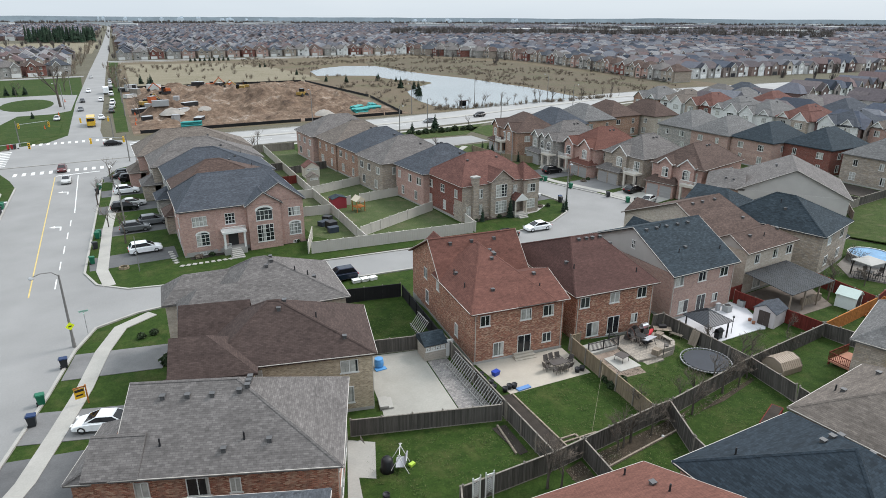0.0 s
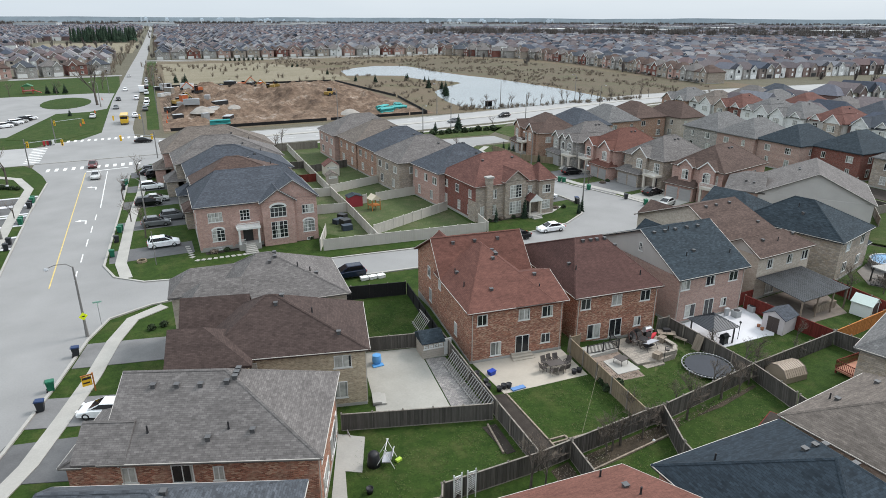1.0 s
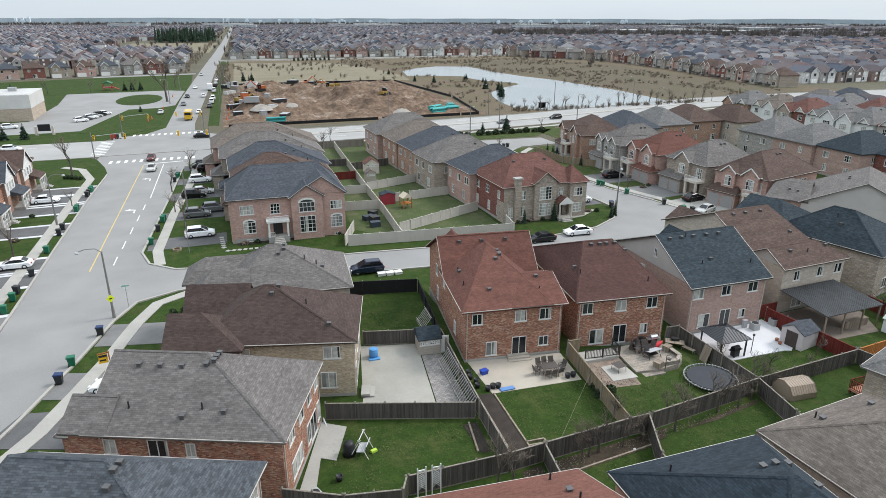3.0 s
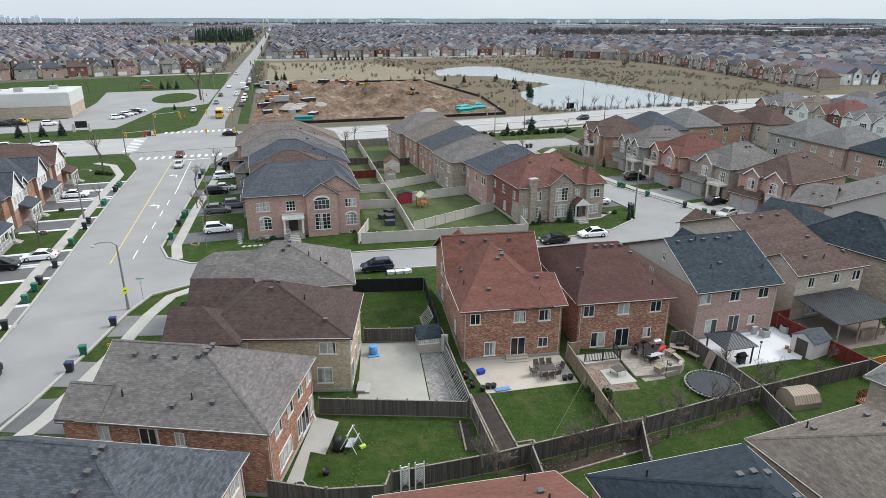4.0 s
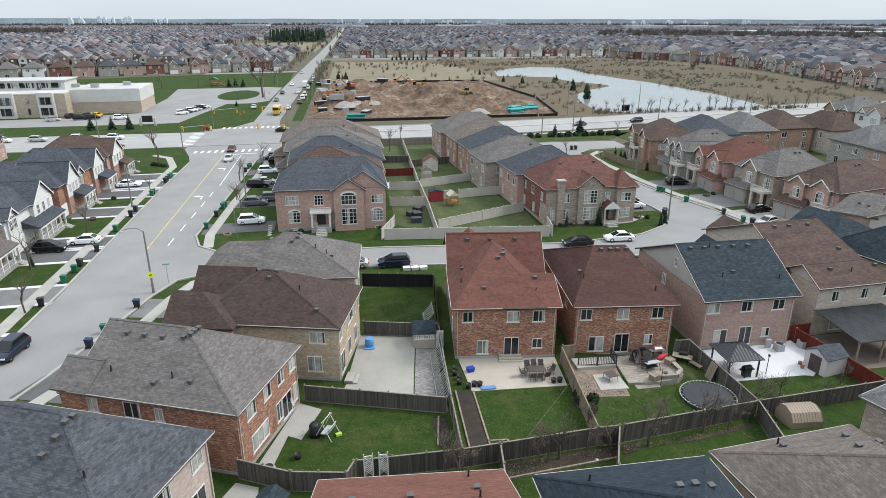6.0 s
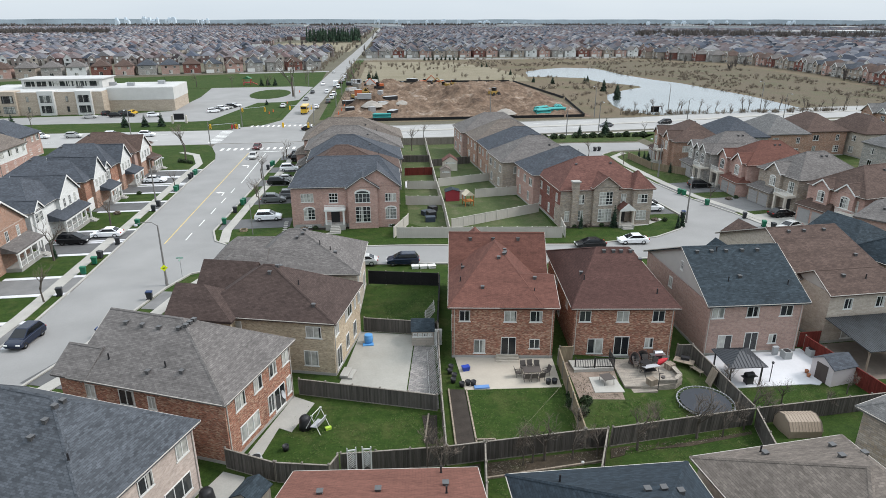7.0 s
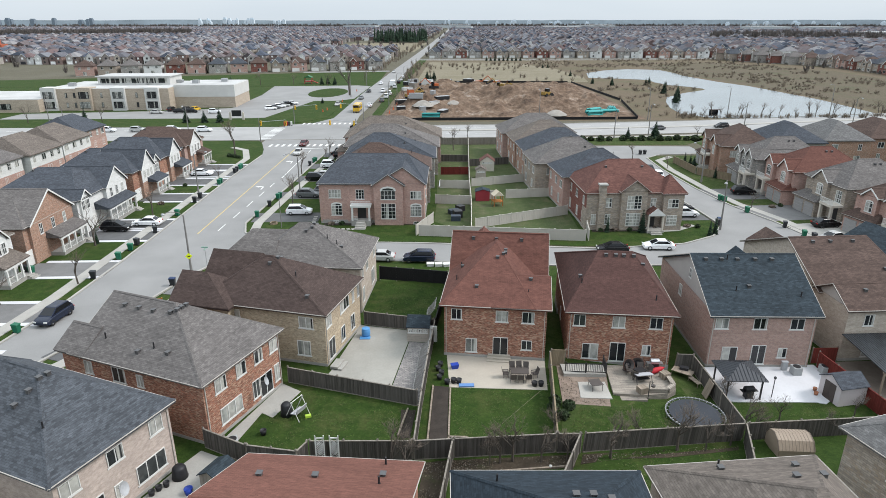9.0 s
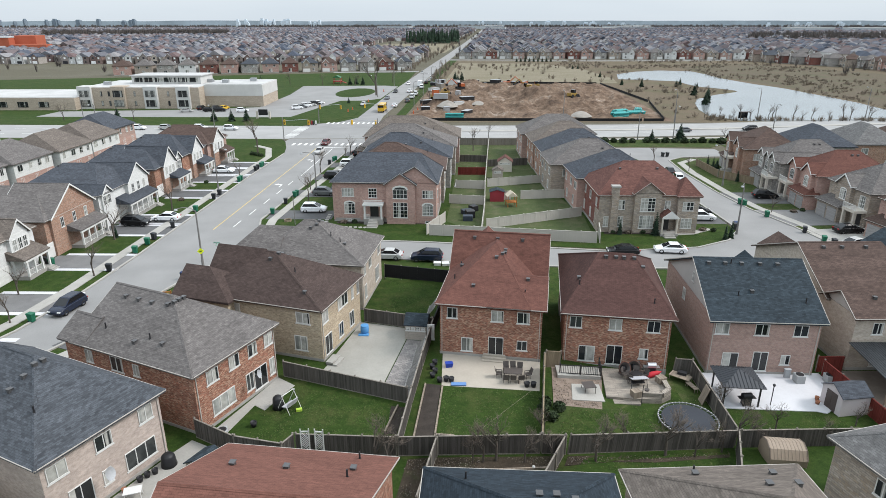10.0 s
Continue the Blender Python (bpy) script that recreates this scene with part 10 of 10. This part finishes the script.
for i in range(2600):
    a, r = radians(rnd.uniform(-44, 76)), 420 + 2200 * rnd.random()
    x, y = r * math.sin(a), r * math.cos(a)
    if (x > 262 or y > 590 or (x < -24 and y > 425)):
        sp.append((x, y, rnd.uniform(1.5, 3.5), rnd.uniform(5, 10)))
tufts("garden_trees", "bare trees between the distant houses", sp, WOODM, 40, 5, "trees", 2.0)
sp = []
for a0, a1, r0, r1, n_ in ((-32, -19, 1500, 1750, 700), (24, 60, 1150, 1500, 800), (-44, 76, 2900, 4200, 3400), (40, 70, 1700, 2000, 500)):
    for i in range(n_):
        a, r = radians(rnd.uniform(a0, a1)), rnd.uniform(r0, r1)
        sp.append((r * math.sin(a), r * math.cos(a), rnd.uniform(4, 9), rnd.uniform(10, 20)))
tufts("distant_woods", "belts of bare brown woodland near the horizon", sp, WOODM, 40, 6, "woods", 4.5)


def conifers(name, label, spots, seed):
    rnd_ = random.Random(seed)
    g = Geo()
    for x, y, r, hh in spots:
        for i in range(6):
            z0, z1 = hh * (.08 + .15 * i), hh * min(1.0, .36 + .15 * i)
            q = r * (1 - i / 6.6) * rnd_.uniform(.8, 1.15)
            n_ = 7
            ring = [(x + q * rnd_.uniform(.7, 1.15) * math.cos(6.283 * j / n_), y + q * rnd_.uniform(.7, 1.15) * math.sin(6.283 * j / n_), z0 + rnd_.uniform(-.1, .1) * hh * .3) for j in range(n_)]
            g.solid(ring + [(x, y, z1)], [(j, (j + 1) % n_, n_) for j in range(n_)], 0)
    me = bpy.data.meshes.new(name)
    me.from_pydata(g.v, [], g.f)
    me.materials.append(NEEDLE)
    ob = tagged(new(name, me), label, "woods", kind="stuff")
    ob.location.z = ZG
    return ob


conifers("conifer_wood", "dark stand of tall conifers beside the far road", [(rnd.uniform(-64, 17), rnd.uniform(1010, 1090), rnd.uniform(2.6, 4.2), rnd.uniform(16, 24)) for i in range(120)], 8)
for x, y, k in ((134, 290, .9), (138, 283, .7), (130, 262, 1.0), (127, 255, .8), (138, 330, .6), (146, 322, .5), (143, 340, .6), (120, 330, .7), (112, 340, .6), (168, 340, 0), (110, 390, .6), (24, 350, .8), (26, 362, .9), (22, 372, .8), (104, 460, .5), (108, 462, .5)):
    if k:
        plant(PC[2], x, y, None, k)
for i in range(9):
    plant(PC[2], 70 + i * 3.6, 546 + (i % 2), None, .6)
for x, y, k in ((-34, 340, .7), (-31, 342, .7), (-27, 340, .7), (-70, 312, .9), (-74, 314, 1.1), (-78, 311, .9), (-82, 313, .8), (-20, 258, .4)):
    plant(PC[2], x, y, None, k)
plant(PB[0], -12.5, 287.5, None, 1.75)
for x, y, k in ((12, 240, 1.0), (13.5, 262, .9), (14, 330, 1.2), (-30, 334, 1.0), (-48, 336, .9), (-66, 338, 1.0), (-12, 350, 1.1), (-86, 209, .8), (-110, 208, .9)):
    plant(PB[1], x, y, None, k)

RB = thing("red_brick_school", pose(-486, 716, 0, 0, 0, 12), "large flat-roofed building of orange-red brick", "building")
part("wall", Geo().box(-60, 8, 0, 45, 0, 15), plain("orange_red_block", (0.36, 0.1, 0.055), 0.9, 0.1, 0.05, 1), RB)
part("roof", Geo().box(-60.5, 8.5, -.5, 45.5, 15, 15.5), FLATROOF, RB)
part("upper_wall", Geo().box(8, 30, 14, 40, 0, 17), bpy.data.materials["orange_red_block"], RB)
part("low_wall", Geo().box(8, 46, -3, 14, 0, 8), bpy.data.materials["orange_red_block"], RB)

PALE = plain("pale_industrial_cladding", (0.42, 0.45, 0.47), 0.7, 0.05)
# tower tones have the distance haze mixed into their base colour
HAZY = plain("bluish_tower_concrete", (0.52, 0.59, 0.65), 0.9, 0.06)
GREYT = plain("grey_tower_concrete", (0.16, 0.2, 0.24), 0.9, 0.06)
rnd = random.Random(23)
for i in range(34):
    a, r = radians(rnd.uniform(-6, 74)), rnd.uniform(2200, 3300)
    if i < 6:
        a, r = radians(rnd.uniform(30, 60)), rnd.uniform(1500, 1900)
    w_ = rnd.uniform(50, 150)
    b = thing("warehouse", pose(r * math.sin(a), r * math.cos(a), 0, 0, 0, rnd.uniform(-20, 20)), "long pale flat-roofed warehouse near the horizon", "warehouse", "warehouses")
    hh = rnd.uniform(9, 14)
    part("wall", Geo().box(-w_ / 2, w_ / 2, -25, 25, 0, hh), PALE, b)
    part("roof", Geo().box(-w_ / 2 - 1, w_ / 2 + 1, -26, 26, hh, hh + .8), WPANEL, b)
for a0, a1, n_, hmin, hmax in ((-19, -12, 20, 20, 40), (-39, -26, 17, 26, 42), (-3, 14, 18, 16, 30), (17, 36, 10, 14, 24)):
    for i in range(n_):
        a, r = radians(rnd.uniform(a0, a1)), 4400
        w_, hh = rnd.uniform(8, 24), rnd.uniform(hmin, hmax)
        b = thing("tower_block", pose(r * math.sin(a), r * math.cos(a), 0), "tower block on the far skyline with haze in its colour", "tower", "skyline towers")
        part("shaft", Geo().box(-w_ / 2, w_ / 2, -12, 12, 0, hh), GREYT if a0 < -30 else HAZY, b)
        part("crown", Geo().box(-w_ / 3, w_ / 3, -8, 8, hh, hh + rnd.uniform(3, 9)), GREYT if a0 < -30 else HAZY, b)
g = Geo()
prev = None
for i in range(121):
    a = radians(-50 + i * 1.1)
    hh = 33 + 7 * noise.noise(Vector((i * .13, 0, 0))) + 3 * noise.noise(Vector((i * .6, 2, 0)))
    cur = [(4650 * math.sin(a), 4650 * math.cos(a), 0), (4700 * math.sin(a), 4700 * math.cos(a), max(6, hh)), (4790 * math.sin(a), 4790 * math.cos(a), 0)]
    if prev:
        g.solid(prev + cur, [(0, 3, 4, 1), (1, 4, 5, 2)], 0)
    prev = cur
# bluish grey puts the air's haze into the colour of the woods
single("backdrop", g, plain("distant_wooded_rise", (0.13, 0.16, 0.18), 1, .18, .004, .03), pose(0, 0, 0), "low wooded rise along the horizon, tinted bluish for haze", "hills", kind="structure")
